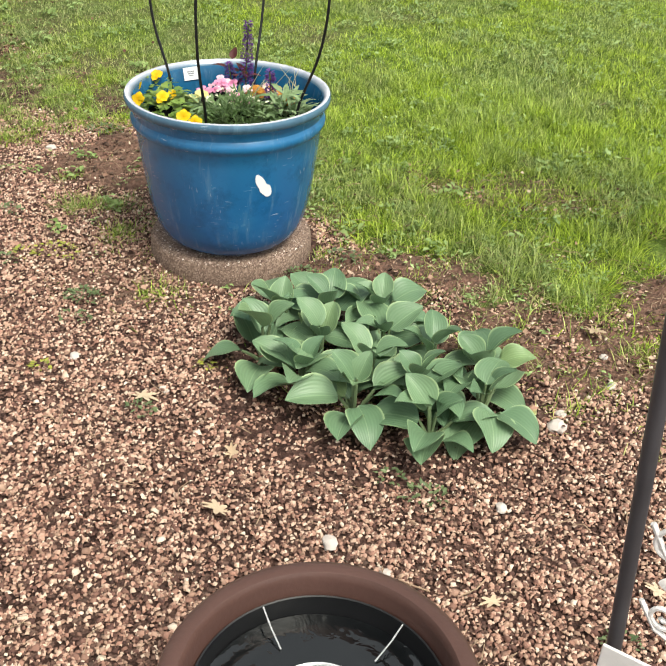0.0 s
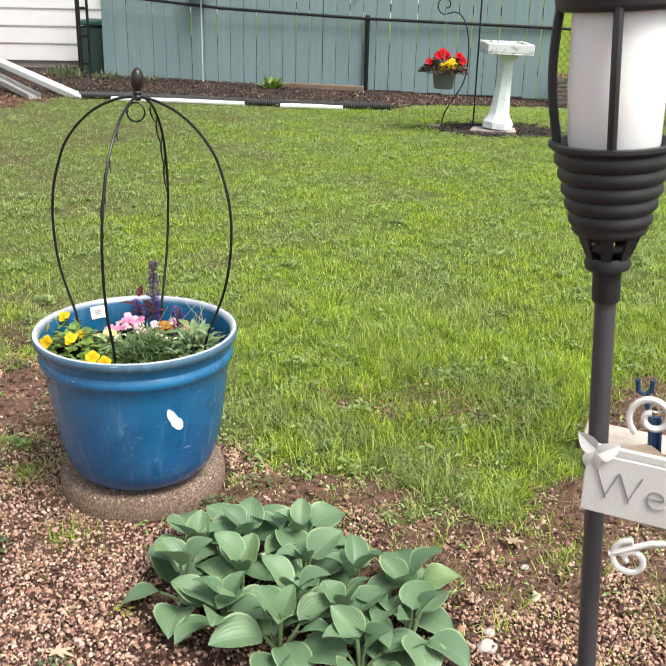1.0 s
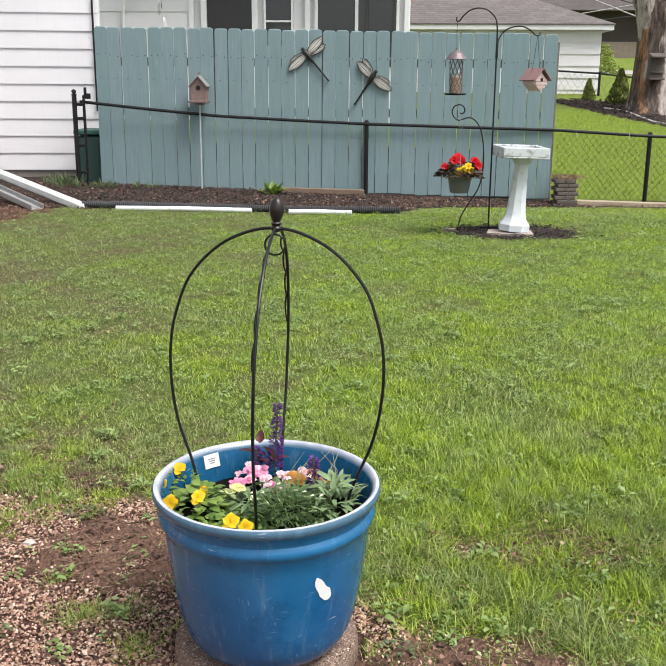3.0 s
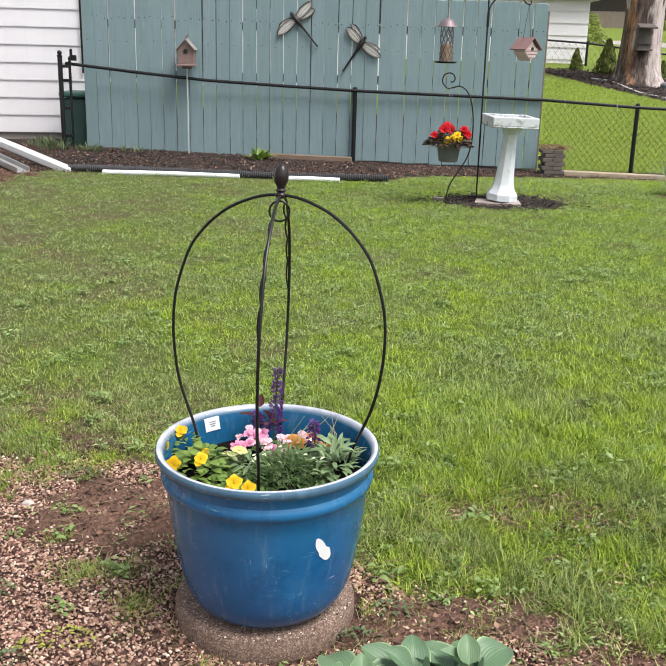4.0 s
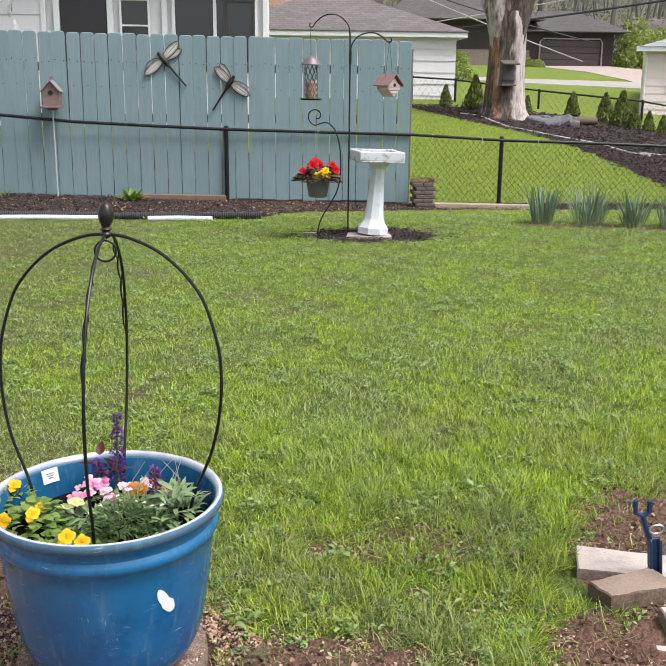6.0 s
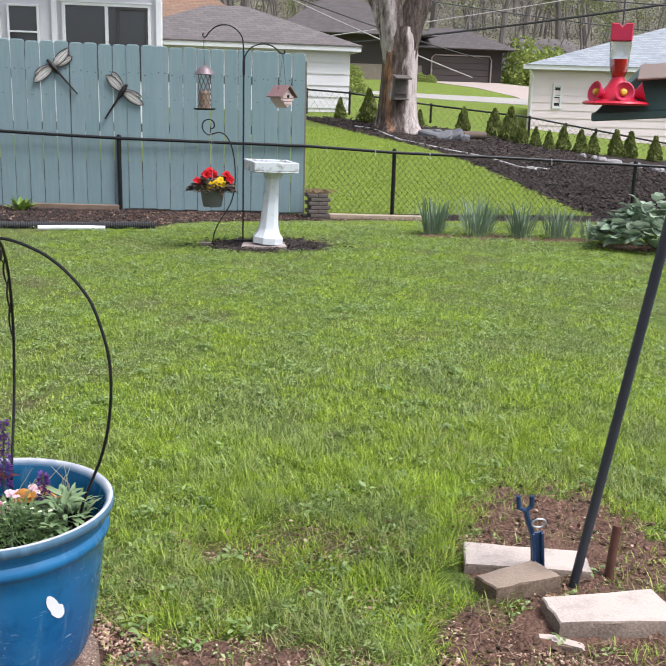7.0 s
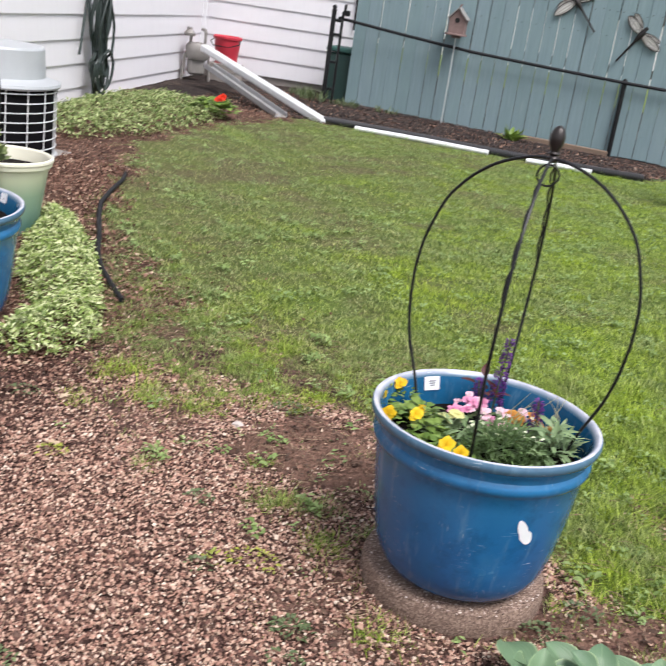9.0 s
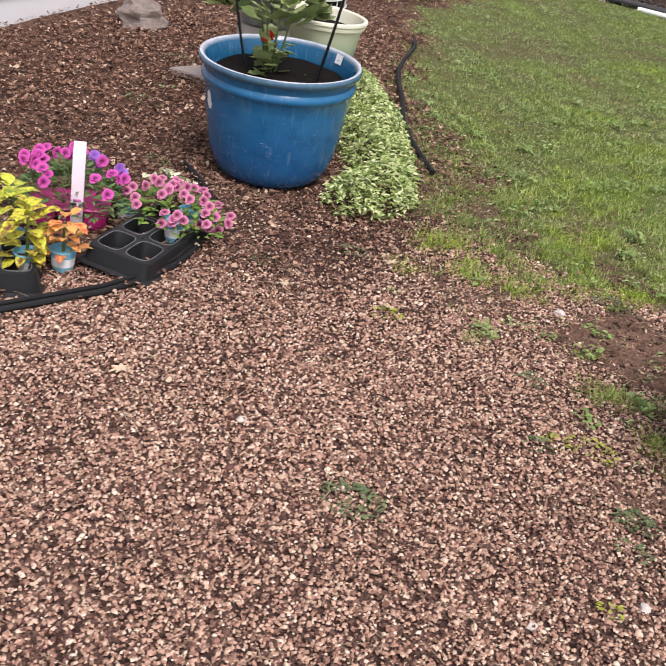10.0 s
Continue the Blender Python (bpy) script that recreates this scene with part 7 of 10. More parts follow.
def basket():
    z0 = float(land(0.74, 5.75))
    t = thing("small_hook", pose(0, 5.75, 0), "small black curled garden hook holding a basket", "garden hook")
    pts = [(0.735, 0, z0 - 0.05), (0.742, 0, 0.16), (0.77, 0, 0.26), (0.835, 0, 0.37), (0.89, 0, 0.47), (0.917, 0, 0.60), (0.917, 0, 0.76), (0.895, 0, 0.89), (0.855, 0, 0.975), (0.80, 0, 1.01), (0.75, 0, 1.0), (0.71, 0, 0.99), (0.675, 0, 1.015), (0.661, 0, 1.05), (0.672, 0, 1.09), (0.71, 0, 1.108), (0.745, 0, 1.095), (0.757, 0, 1.062), (0.74, 0, 1.04), (0.722, 0, 1.045)]
    part("rod", Shape().tube(arch(pts), 0.0052, 8), BLACK, t)
    b = thing("hanging_basket", pose(0.738, 5.74, 0.43), "grey plastic hanging basket with red and yellow begonias", "planter")
    part("pot", Shape().lathe([(0.0, 0.0), (0.068, 0.0), (0.074, 0.006), (0.097, 0.145), (0.103, 0.148), (0.103, 0.158), (0.096, 0.158), (0.09, 0.12), (0.0, 0.12)], 32), plain("grey_plastic", (0.105, 0.108, 0.112), 0.5, 0, 0.1, 20), b)
    rng = random.Random(9)
    tuft(rng, 380, (0, 0, 0.17, 0.14), 0.12, 0.06, foliage("bronze_leaf", (0.04, 0.03, 0.02), (0.15, 0.10, 0.07)), b, width=0.65, up=0.6, lift=0.13)
    red, scar, yel = flower_mesh("bloom", 8, 0.042, 45, (RED,), 0.75), flower_mesh("bloom", 8, 0.049, 42, (RED,), 0.75), flower_mesh("bloom", 7, 0.039, 36, (YELLOW,), 0.8)
    for me, x, y, z, a in ((red, -0.12, -0.03, 0.2, 60), (red, -0.105, 0.0, 0.185, 20), (scar, -0.02, 0.02, 0.27, 40), (scar, -0.045, -0.02, 0.25, 65), (scar, 0.01, 0.0, 0.245, 60), (red, 0.12, 0.0, 0.23, 50), (red, 0.135, -0.03, 0.215, 75), (red, 0.11, -0.03, 0.25, 40), (yel, 0.02, -0.1, 0.185, 70), (yel, 0.055, -0.09, 0.21, 55), (yel, -0.02, -0.1, 0.17, 75), (yel, 0.07, -0.08, 0.18, 60)):
        part("bloom", me, None, b, m=pose(x, y, z, a, 0, rng.uniform(-20, 20)))
        part("bloom", me, None, b, m=pose(x, y, z + 0.006, a - 20, 0, 40) @ Matrix.Scale(0.6, 4))
    wire = plain("thin_wire", (0.3, 0.3, 0.3), 0.4, 0.6)
    for x, y in ((-0.09, 0.03), (0.09, 0.03), (0, -0.09)):
        part("wire", Shape().tube([(x, y, 0.155), (-0.008, 0.005, 0.56)], 0.0016, 4), wire, b)
    part("hook", Shape().tube([(-0.008, 0.005, 0.55), (-0.012, 0.005, 0.575), (-0.022, 0.008, 0.57)], 0.003, 5), wire, b)


basket()


def bird_bath():
    z0 = float(land(1.2, 5.85))
    k = Nodes("peeling_white_paint_on_concrete")
    blot = k.noise(14, 7, 0.65)
    col = k.mix(k.calc("MULTIPLY", k.calc("SUBTRACT", blot, 0.56), 4.0, True), (0.62, 0.65, 0.68), (0.40, 0.40, 0.40))
    k.bump(blot, 0.4, 0.003)
    paint = k.done(col, 0.75, 0, 0.3)
    k = Nodes("flaking_paint_bowl")
    blot = k.noise(16, 7, 0.65)
    col = k.mix(k.calc("MULTIPLY", k.calc("SUBTRACT", blot, 0.5), 7.0, True), (0.54, 0.57, 0.59), (0.27, 0.26, 0.25))
    k.bump(blot, 0.5, 0.003)
    flake = k.done(col, 0.8, 0, 0.3)
    t = thing("bird_bath", pose(1.195, 5.86, z0 + 0.03, 0, 4.0, 0), "white-painted concrete bird bath on an octagonal pedestal", "bird bath")
    ped = Shape().lathe([(0.0, 0.0), (0.128, 0.0), (0.128, 0.05), (0.118, 0.065), (0.098, 0.09), (0.084, 0.13), (0.075, 0.2), (0.066, 0.33), (0.058, 0.46), (0.056, 0.5), (0.06, 0.525), (0.078, 0.555), (0.092, 0.575), (0.092, 0.585), (0.0, 0.585)], 8, Matrix.Rotation(radians(22), 4, "Z"))
    part("pedestal", ped, paint, t, smooth=20)
    w = 0.184
    b = Shape()
    ring = [(-w, -w), (w, -w), (w, w), (-w, w)]
    b.box((0, 0, 0.592), (2 * w, 2 * w, 0.016), 0.006)
    for sx, sy, lx, ly in ((0, -1, 2 * w, 0.035), (0, 1, 2 * w, 0.035), (-1, 0, 0.035, 2 * w - 0.072), (1, 0, 0.035, 2 * w - 0.072)):
        b.box((sx * (w - 0.0175), sy * (w - 0.0175), 0.633), (lx, ly, 0.072), 0.006)
    part("bowl", b, flake, t, "flaking square bowl", m=pose(0.005, 0, 0, 0, -2.5, 9))
    solid("base_paver", Shape().slab([(-0.2, -0.08), (0.17, -0.11), (0.18, 0.12), (-0.17, 0.13)], 0, 0.024, None, 0.005), plain("pinkish_stone", (0.42, 0.34, 0.31), 0.9, 0, 0.2, 12), "pinkish flat stone under the bird bath", "paver", m=pose(1.17, 5.83, z0 - 0.004))
    solid("loose_stone", Shape().slab([(-0.05, -0.02), (0.04, -0.03), (0.06, 0.02), (-0.03, 0.035)], 0, 0.025, None, 0.008), LIME, "small pale stone at the edge of the mulch", "stone", m=pose(0.68, 5.92, z0))


bird_bath()


def chain_fence():
    f = thing("chain_link_fence", pose(0, 0, 0), "black chain-link fence with a sagging top rail", "fence")
    rail = [(-3.36, 8.86, 1.03), (-2.6, 8.88, 0.955), (-1.78, 8.9, 0.885), (-0.9, 8.92, 0.845), (-0.134, 8.93, 0.815), (1.0, 8.95, 0.79), (1.955, 8.97, 0.77), (2.986, 8.985, 0.715), (4.28, 8.985, 0.68), (6.0, 8.985, 0.62), (7.5, 8.985, 0.57), (9.1, 8.985, 0.52)]
    part("top_rail", Shape().tube(rail, 0.017, 10), BLACK, f)
    for x, y, z in ((-0.134, 8.955, 0.83), (2.986, 9.01, 0.735), (6.0, 9.01, 0.65), (9.1, 9.01, 0.55)):
        g = float(land(x, y))
        post = part("post", Shape().tube([(x, y, g - 0.15), (x, y, z)], 0.024, 12), BLACK, f)
        part("cap", Shape().lathe([(0.027, -0.02), (0.028, 0.004), (0.02, 0.02), (0.0, 0.028)], 14, Matrix.Translation((x, y, z))), BLACK, post)
    galv = plain("galvanised_tie", (0.5, 0.5, 0.5), 0.4, 0.7)
    for x, z in ((2.18, 0.755), (2.75, 0.725), (3.4, 0.70), (4.9, 0.66)):
        part("tie", Shape().tube([(x, 8.965, z + 0.02), (x + 0.004, 8.965, z - 0.05)], 0.006, 5), galv, f)
    s = Shape()
    pitch, x0, x1 = 0.072, 1.98, 9.1
    y = 9.008
    n = int((x1 - x0) / pitch)
    for i in range(-9, n):
        for sgn in (1, -1):
            a = x0 + i * pitch if sgn > 0 else x0 + (i + 9) * pitch
            for j in range(9):
                xa, xb = a + sgn * j * pitch, a + sgn * (j + 1) * pitch
                if min(xa, xb) < x0 - 0.01 or max(xa, xb) > x1:
                    continue
                base = lambda q: float(np.interp(q, [x0, 3.0, 6.0, 9.1], [-0.05, -0.04, -0.05, -0.06]))
                tp = lambda q: float(np.interp(q, [1.955, 2.986, 4.28, 6.0, 9.1], [0.765, 0.71, 0.675, 0.615, 0.515]))
                za, zb = (base(xa) + (tp(xa) - base(xa)) * j / 9), (base(xb) + (tp(xb) - base(xb)) * (j + 1) / 9)
                s.tube([(xa, y + 0.002 * sgn, za), (xb, y + 0.002 * sgn, zb)], 0.0022, 3, None, False)
    part("mesh", s, BLACK, f, "black wire mesh")
    g = thing("gate_posts", pose(0, 0, 0), "black metal gate posts with a latch beside the fence", "gate post")
    for x, y, h, r in ((-3.375, 8.72, 1.11, 0.026), (-3.295, 8.8, 1.05, 0.016)):
        b = float(land(x, y))
        part("post", Shape().tube([(x, y, b - 0.1), (x, y, h)], r, 12), BLACK, g)
        part("finial", Shape().lathe([(r * 1.1, 0.0), (r * 1.25, 0.012), (r * 0.6, 0.02), (r * 1.05, 0.035), (r * 0.9, 0.055), (0.0, 0.07)], 14, Matrix.Translation((x, y, h - 0.01))), BLACK, g)
    part("latch", Shape().box((-3.26, 8.83, 1.09), (0.07, 0.03, 0.06), 0.006).box((-3.28, 8.82, 1.14), (0.03, 0.025, 0.09), 0.006), BLACK, g)
    for z in (0.25, 0.55, 0.85, 1.0):
        part("hinge", Shape().box((-3.335, 8.76, z), (0.09, 0.03, 0.03), 0.005), BLACK, g)
    bin_green = plain("dark_green_plastic", (0.018, 0.05, 0.042), 0.5, 0, 0.15, 10)
    b = thing("waste_bin", pose(-3.30, 9.27, 0.09), "dark green plastic waste bin behind the fence", "bin")
    part("body", Shape().box((0, 0, 0.27), (0.42, 0.4, 0.56), 0.02), bin_green, b)
    part("lid", Shape().box((0, 0, 0.59), (0.46, 0.44, 0.06), 0.015), plain("mid_green_plastic", (0.03, 0.10, 0.085), 0.5), b)


chain_fence()


def fence_ornaments():
    wing = plain("frosted_wing", (0.74, 0.72, 0.67), 0.5, 0.2, 0.2, 40)
    veins = plain("brown_vein", (0.05, 0.04, 0.036), 0.5, 0.3)
    dark = plain("dark_bronze", (0.03, 0.027, 0.026), 0.4, 0.6, 0.2, 40)
    for x, z, turn in ((-0.804, 1.556, 0), (-0.083, 1.316, 1)):
        m = pose(x, 8.965, z) if not turn else pose(x, 8.965, z) @ Matrix.Diagonal((-1, 1, 1, 1)) @ Matrix.Rotation(radians(0), 4, "Y")
        d = thing("dragonfly_ornament", m if not turn else pose(x, 8.965, z), "bronze metal dragonfly ornament with pale wings on the fence", "ornament", "dragonflies on the fence")
        f = -1 if turn else 1
        tail = Vector((0.237 * f if not turn else -0.188, 0, -0.275 if not turn else -0.289))
        head = -tail.normalized() * 0.06
        part("body", Shape().tube([head, head * 0.4, tail * 0.12, tail * 0.3, tail * 0.65, tail], [0.014, 0.028, 0.026, 0.012, 0.01, 0.009], 10), dark, d)
        part("head", Shape().lathe([(0.0, -0.02), (0.016, -0.012), (0.021, 0.0), (0.016, 0.012), (0.0, 0.02)], 12, Matrix.Translation(head * 1.2)), dark, d)
        part("tail_knob", Shape().lathe([(0.0, -0.016), (0.016, 0.0), (0.0, 0.016)], 8, Matrix.Translation(tail)), dark, d)
        ends = [((0.173, 0.185), 0.105), ((0.205, 0.10), 0.10), ((-0.205, -0.17), 0.105), ((-0.19, -0.085), 0.095)] if not turn else [((-0.165, 0.165), 0.105), ((-0.10, 0.20), 0.1), ((0.215, -0.14), 0.105), ((0.2, -0.06), 0.095)]
        for i, ((ex, ez), w) in enumerate(ends):
            L = math.hypot(ex, ez)
            mm = Matrix.Translation((0, 0.006 * (i % 2), 0)) @ Matrix.Rotation(-math.atan2(ez, ex), 4, "Y") @ Matrix.Rotation(radians(90), 4, "X")
            out = [(L * u, w * 0.42 * math.sin(math.pi * min(1, u * 0.98)) ** 0.6 * sg) for sg, us in ((1, np.linspace(0.03, 1, 12)), (-1, np.linspace(1, 0.03, 12)[1:])) for u in us]
            wg = part("wing", Shape().slab(out, -0.002, 0.002, mm), wing, d, smooth=0)
            vein = Shape()
            for sg in (-0.28, 0.0, 0.28):
                vein.tube([mm @ Vector((L * u, w * sg * math.sin(math.pi * u * 0.95), 0.004)) for u in np.linspace(0.03, 0.93, 6)], 0.003, 4)
            vein.tube([mm @ Vector((p[0], p[1], 0.002)) for p in out + out[:1]], 0.0055, 5)
            part("vein", vein, veins, wg)
    # bird house on a clear stake
    b = thing("stake_bird_house", pose(-1.995, 8.86, 0.03), "small weathered bird house on a thin clear stake", "bird house")
    wood = plain("grey_red_wood", (0.22, 0.15, 0.135), 0.85, 0, 0.25, 24)
    part("stake", Shape().tube([(0, 0, -0.03), (0, 0, 1.03)], 0.009, 8), plain("pale_stake", (0.42, 0.46, 0.45), 0.4), b)
    part("body", Shape().slab([(-0.085, 0), (0.085, 0), (0.095, 0.16), (0, 0.26), (-0.095, 0.16)], -0.06, 0.06, Matrix.Translation((0, 0, 1.02)) @ Matrix.Rotation(radians(90), 4, "X"), 0.004), wood, b)
    for sg in (-1, 1):
        part("roof_panel", Shape().box((0, 0, 0), (0.165, 0.17, 0.014), 0.003, Matrix.Translation((sg * 0.052, 0, 1.232)) @ Matrix.Rotation(radians(sg * 48), 4, "Y")), plain("grey_roof_wood", (0.24, 0.23, 0.22), 0.85) if sg < 0 else bpy.data.materials["grey_roof_wood"], b)
    part("sill", Shape().box((0, -0.03, 1.012), (0.21, 0.18, 0.022), 0.004), wood, b)
    part("entrance", Shape().lathe([(0.0, -0.003), (0.026, -0.003), (0.026, 0.003), (0.0, 0.003)], 16, Matrix.Translation((0, -0.064, 1.16)) @ Matrix.Rotation(radians(90), 4, "X")), plain("dark_entrance", (0.01, 0.009, 0.008), 0.9), b)
    part("knob", Shape().tube([(0, -0.02, 1.28), (0.0, -0.02, 1.315), (0.02, -0.02, 1.325)], 0.01, 8), wood, b)
    part("bracket", Shape().box((0, 0, 0.99), (0.1, 0.05, 0.03), 0.004), wood, b)


fence_ornaments()


def pipes():
    pvc = plain("white_pvc", (0.74, 0.75, 0.75), 0.4, 0, 0.1, 10)
    corr = plain("black_corrugated", (0.03, 0.03, 0.033), 0.6, 0, 0.2, 20)
    s = Shape()
    a, b = Vector((-4.75, 8.35, 0.50)), Vector((-2.72, 6.92, 0.095))
    d = (b - a).normalized()
    m = Matrix.Translation((a + b) / 2) @ d.to_track_quat("X", "Z").to_matrix().to_4x4()
    L = (b - a).length
    s.box((0, 0, 0), (L, 0.085, 0.075), 0.012, m)
    for off in (-0.026, 0.0, 0.026):
        s.box((0, off, 0.0385), (L - 0.02, 0.008, 0.006), 0.002, m)
    solid("downspout_pipe", s, pvc, "white downspout sloping down across the grass from the house", "pipe")
    # corrugated drain hose
    pts, rs = [], []
    x0, x1 = -2.74, 0.27
    n = 300
    for i in range(n + 1):
        x = x0 + (x1 - x0) * i / n
        y = 6.925 + 0.02 * math.sin(1.6 * x) - 0.02 * (x + 1.2) / 3
        pts.append((x, y, float(land(x, y)) + 0.034 + 0.004 * math.sin(2.3 * x)))
        rs.append(0.036 if i % 2 else 0.029)
    solid("corrugated_drain_hose", Shape().tube(pts, rs, 12), corr, "black corrugated drain hose lying along the bed", "hose")
    for xa, xb, y in ((-2.38, -1.1, 6.83), (-0.75, -0.17, 6.79)):
        z = float(land(xa, y)) + 0.02
        solid("pvc_pipe", Shape().tube([(xa, y, z), ((xa + xb) / 2, y + 0.01, z + 0.003), (xb, y - 0.01, z)], 0.024, 12), pvc, "white plastic pipe lying in the grass", "pipe", "white pipes in the grass")
    s = Shape()
    a, b = Vector((-4.5, 8.0, 0.33)), Vector((-3.11, 6.76, 0.095))
    d = (b - a).normalized()
    m = Matrix.Translation((a + b) / 2) @ d.to_track_quat("X", "Z").to_matrix().to_4x4()
    s.box((0, 0, 0), ((b - a).length, 0.13, 0.012), 0.003, m).box((0, 0.06, 0.022), ((b - a).length, 0.01, 0.05), 0.003, m).box((0, -0.06, 0.022), ((b - a).length, 0.01, 0.05), 0.003, m)
    solid("gutter_section", s, plain("dull_grey_metal", (0.36, 0.36, 0.36), 0.5, 0.2, 0.2, 10), "dull grey gutter section leaning beside the downspout", "gutter")


pipes()


def stone_planter():
    brick = plain("grey_brown_block", (0.14, 0.115, 0.10), 0.9, 0, 0.3, 20, 0.6, 0.004)
    z0 = float(land(2.05, 8.75)) - 0.02
    t = thing("stacked_block_planter", pose(2.05, 8.74, z0, 0, 0, 3), "small stacked-block planter with dry straw at the fence end", "planter")
    me = mesh_of("block", Shape().box((0, 0, 0), (0.112, 0.105, 0.042), 0.006), brick)
    rng = random.Random(4)
    for r in range(7):
        for k in range(2):
            for e in (-0.058, 0.058):
                ob = part("block", me, None, t)
                ob.matrix_basis = pose((k - 0.5) * 0.115 + (0.02 if r % 2 else -0.01) + rng.uniform(-0.004, 0.004), e, 0.021 + 0.044 * r, 0, 0, rng.uniform(-3, 3))
    s = Shape()
    for i in range(130):
        x, y = rng.uniform(-0.12, 0.13), rng.uniform(-0.09, 0.09)
        a, L = rng.uniform(0, 6.28), rng.uniform(0.05, 0.12)
        s.tube([(x, y, 0.3), (x + 0.4 * L * math.cos(a), y + 0.4 * L * math.sin(a), 0.32 + 0.3 * L), (x + L * math.cos(a), y + L * math.sin(a), 0.31 + 0.1 * L)], 0.003, 3)
    part("dry_straw", s, foliage("dry_straw", (0.2, 0.13, 0.07), (0.4, 0.3, 0.17)), t)


stone_planter()


def irises():
    mat = foliage("iris_blade", (0.10, 0.16, 0.10), (0.28, 0.36, 0.24))
    rng = random.Random(17)
    for x, y, h, n, w, tip in ((2.82, 6.62, 0.36, 130, 0.10, 2), (3.22, 6.5, 0.38, 120, 0.12, -5), (3.6, 6.42, 0.35, 105, 0.09, 6), (3.95, 6.36, 0.31, 90, 0.12, -2), (4.2, 6.25, 0.22, 45, 0.08, 4)):
        t = thing("iris_clump", pose(x, y, float(land(x, y))), "tuft of upright grey-green iris blades at the lawn edge", "plant", "irises along the lawn edge")
        s = Shape()
        for _ in range(n):
            a, q = rng.uniform(0, 360), math.sqrt(rng.random()) * w
            L = h * rng.uniform(0.35, 1.15)
            s.leaf(L, 0.013, pose(q * math.cos(radians(a)), q * math.sin(radians(a)), -0.01, 90 - abs(rng.gauss(0, 14)), tip, a - 90 + rng.uniform(-50, 50)), rng.uniform(0.05, 0.6), 0.3, 0.8, 4)
        part("leaf_tuft", s, mat, t, smooth=60)
    t = thing("large_hosta", pose(4.6, 5.75, float(land(4.6, 5.75))), "big mound of wavy grey-green leaves at the lawn edge", "plant")
    s = Shape()
    for _ in range(290):
        a, q = rng.uniform(0, 360), math.sqrt(rng.random())
        x, y = 0.5 * q * math.cos(radians(a)), 0.36 * q * math.sin(radians(a))
        L = rng.uniform(0.1, 0.19)
        s.leaf(L, L * 0.8, pose(x, y, 0.06 + 0.37 * (1 - q * q) * rng.uniform(0.5, 1.05), rng.uniform(5, 65), rng.uniform(-20, 20), a - 90 + rng.uniform(-40, 40)), 0.8, 0.25, 1.3, 6, 0.07)
    part("leaves", s, foliage("grey_green_leaf", (0.10, 0.17, 0.09), (0.5, 0.58, 0.45)), t, smooth=60)
    st = Shape()
    for _ in range(25):
        a = rng.uniform(0, 6.28)
        st.tube([(0, 0, 0), (0.3 * math.cos(a), 0.22 * math.sin(a), 0.22)], [0.01, 0.006], 5)
    part("stalks", st, STEM, t)


irises()
timber = plain("pale_old_timber", (0.42, 0.34, 0.24), 0.85, 0, 0.25, 14, 0.4, 0.003)
solid("edging_timber", Shape().box((0, 0, 0.02), (1.25, 0.09, 0.06), 0.008), timber, "pale timber edging board under the chain-link fence", "board", "edging boards", m=pose(2.75, 8.72, float(land(2.75, 8.72)), 0, 0.8, -2))
solid("edging_timber", Shape().box((0, 0, 0.02), (0.95, 0.05, 0.09), 0.008), plain("brown_timber", (0.2, 0.14, 0.1), 0.9, 0, 0.25, 14), "brown timber edging board below the wooden fence", "board", "edging boards", m=pose(-0.62, 8.86, float(land(-0.62, 8.8)), 0, 1, 1))
line = [(4.2, 17.75), (4.5, 17.45), (4.67, 15.74), (5.25, 14.58), (5.75, 13.92), (5.98, 12.87), (6.2, 12.7), (6.1, 12.95), (6.46, 12.78)]
solid("white_hose", Shape().tube([(x, y, float(land(x, y)) + 0.02) for x, y in line], 0.018, 6), plain("white_rubber", (0.6, 0.57, 0.55), 0.5), "thin white garden hose lying on dark mulch", "hose")
rng = random.Random(31)
edge_rock = plain("pale_edging_rock", (0.31, 0.29, 0.285), 0.9, 0, 0.2, 8)
for i in range(16):
    x, y = 8.5 + 0.02 * i + rng.uniform(-0.1, 0.1), 15.9 - 0.32 * i
    w = rng.uniform(0.08, 0.2)
    s = Shape().slab([(w * rng.uniform(0.7, 1.1) * math.cos(a), 0.7 * w * rng.uniform(0.7, 1.1) * math.sin(a)) for a in np.linspace(0, 5.5, 8)], -0.03, 0.1, None, 0.04)
    solid("edging_rock", s, edge_rock, "pale rounded rock edging the mulch bed", "stone", "rocks edging the far bed", m=pose(x, y, float(land(x, y)), 0, 0, rng.uniform(0, 90)))


# ---- along the house ----
def wall_x(y):
    return -3.36 - (5.29 - 3.36) * (y + 0.6) / (9.34 + 0.6)


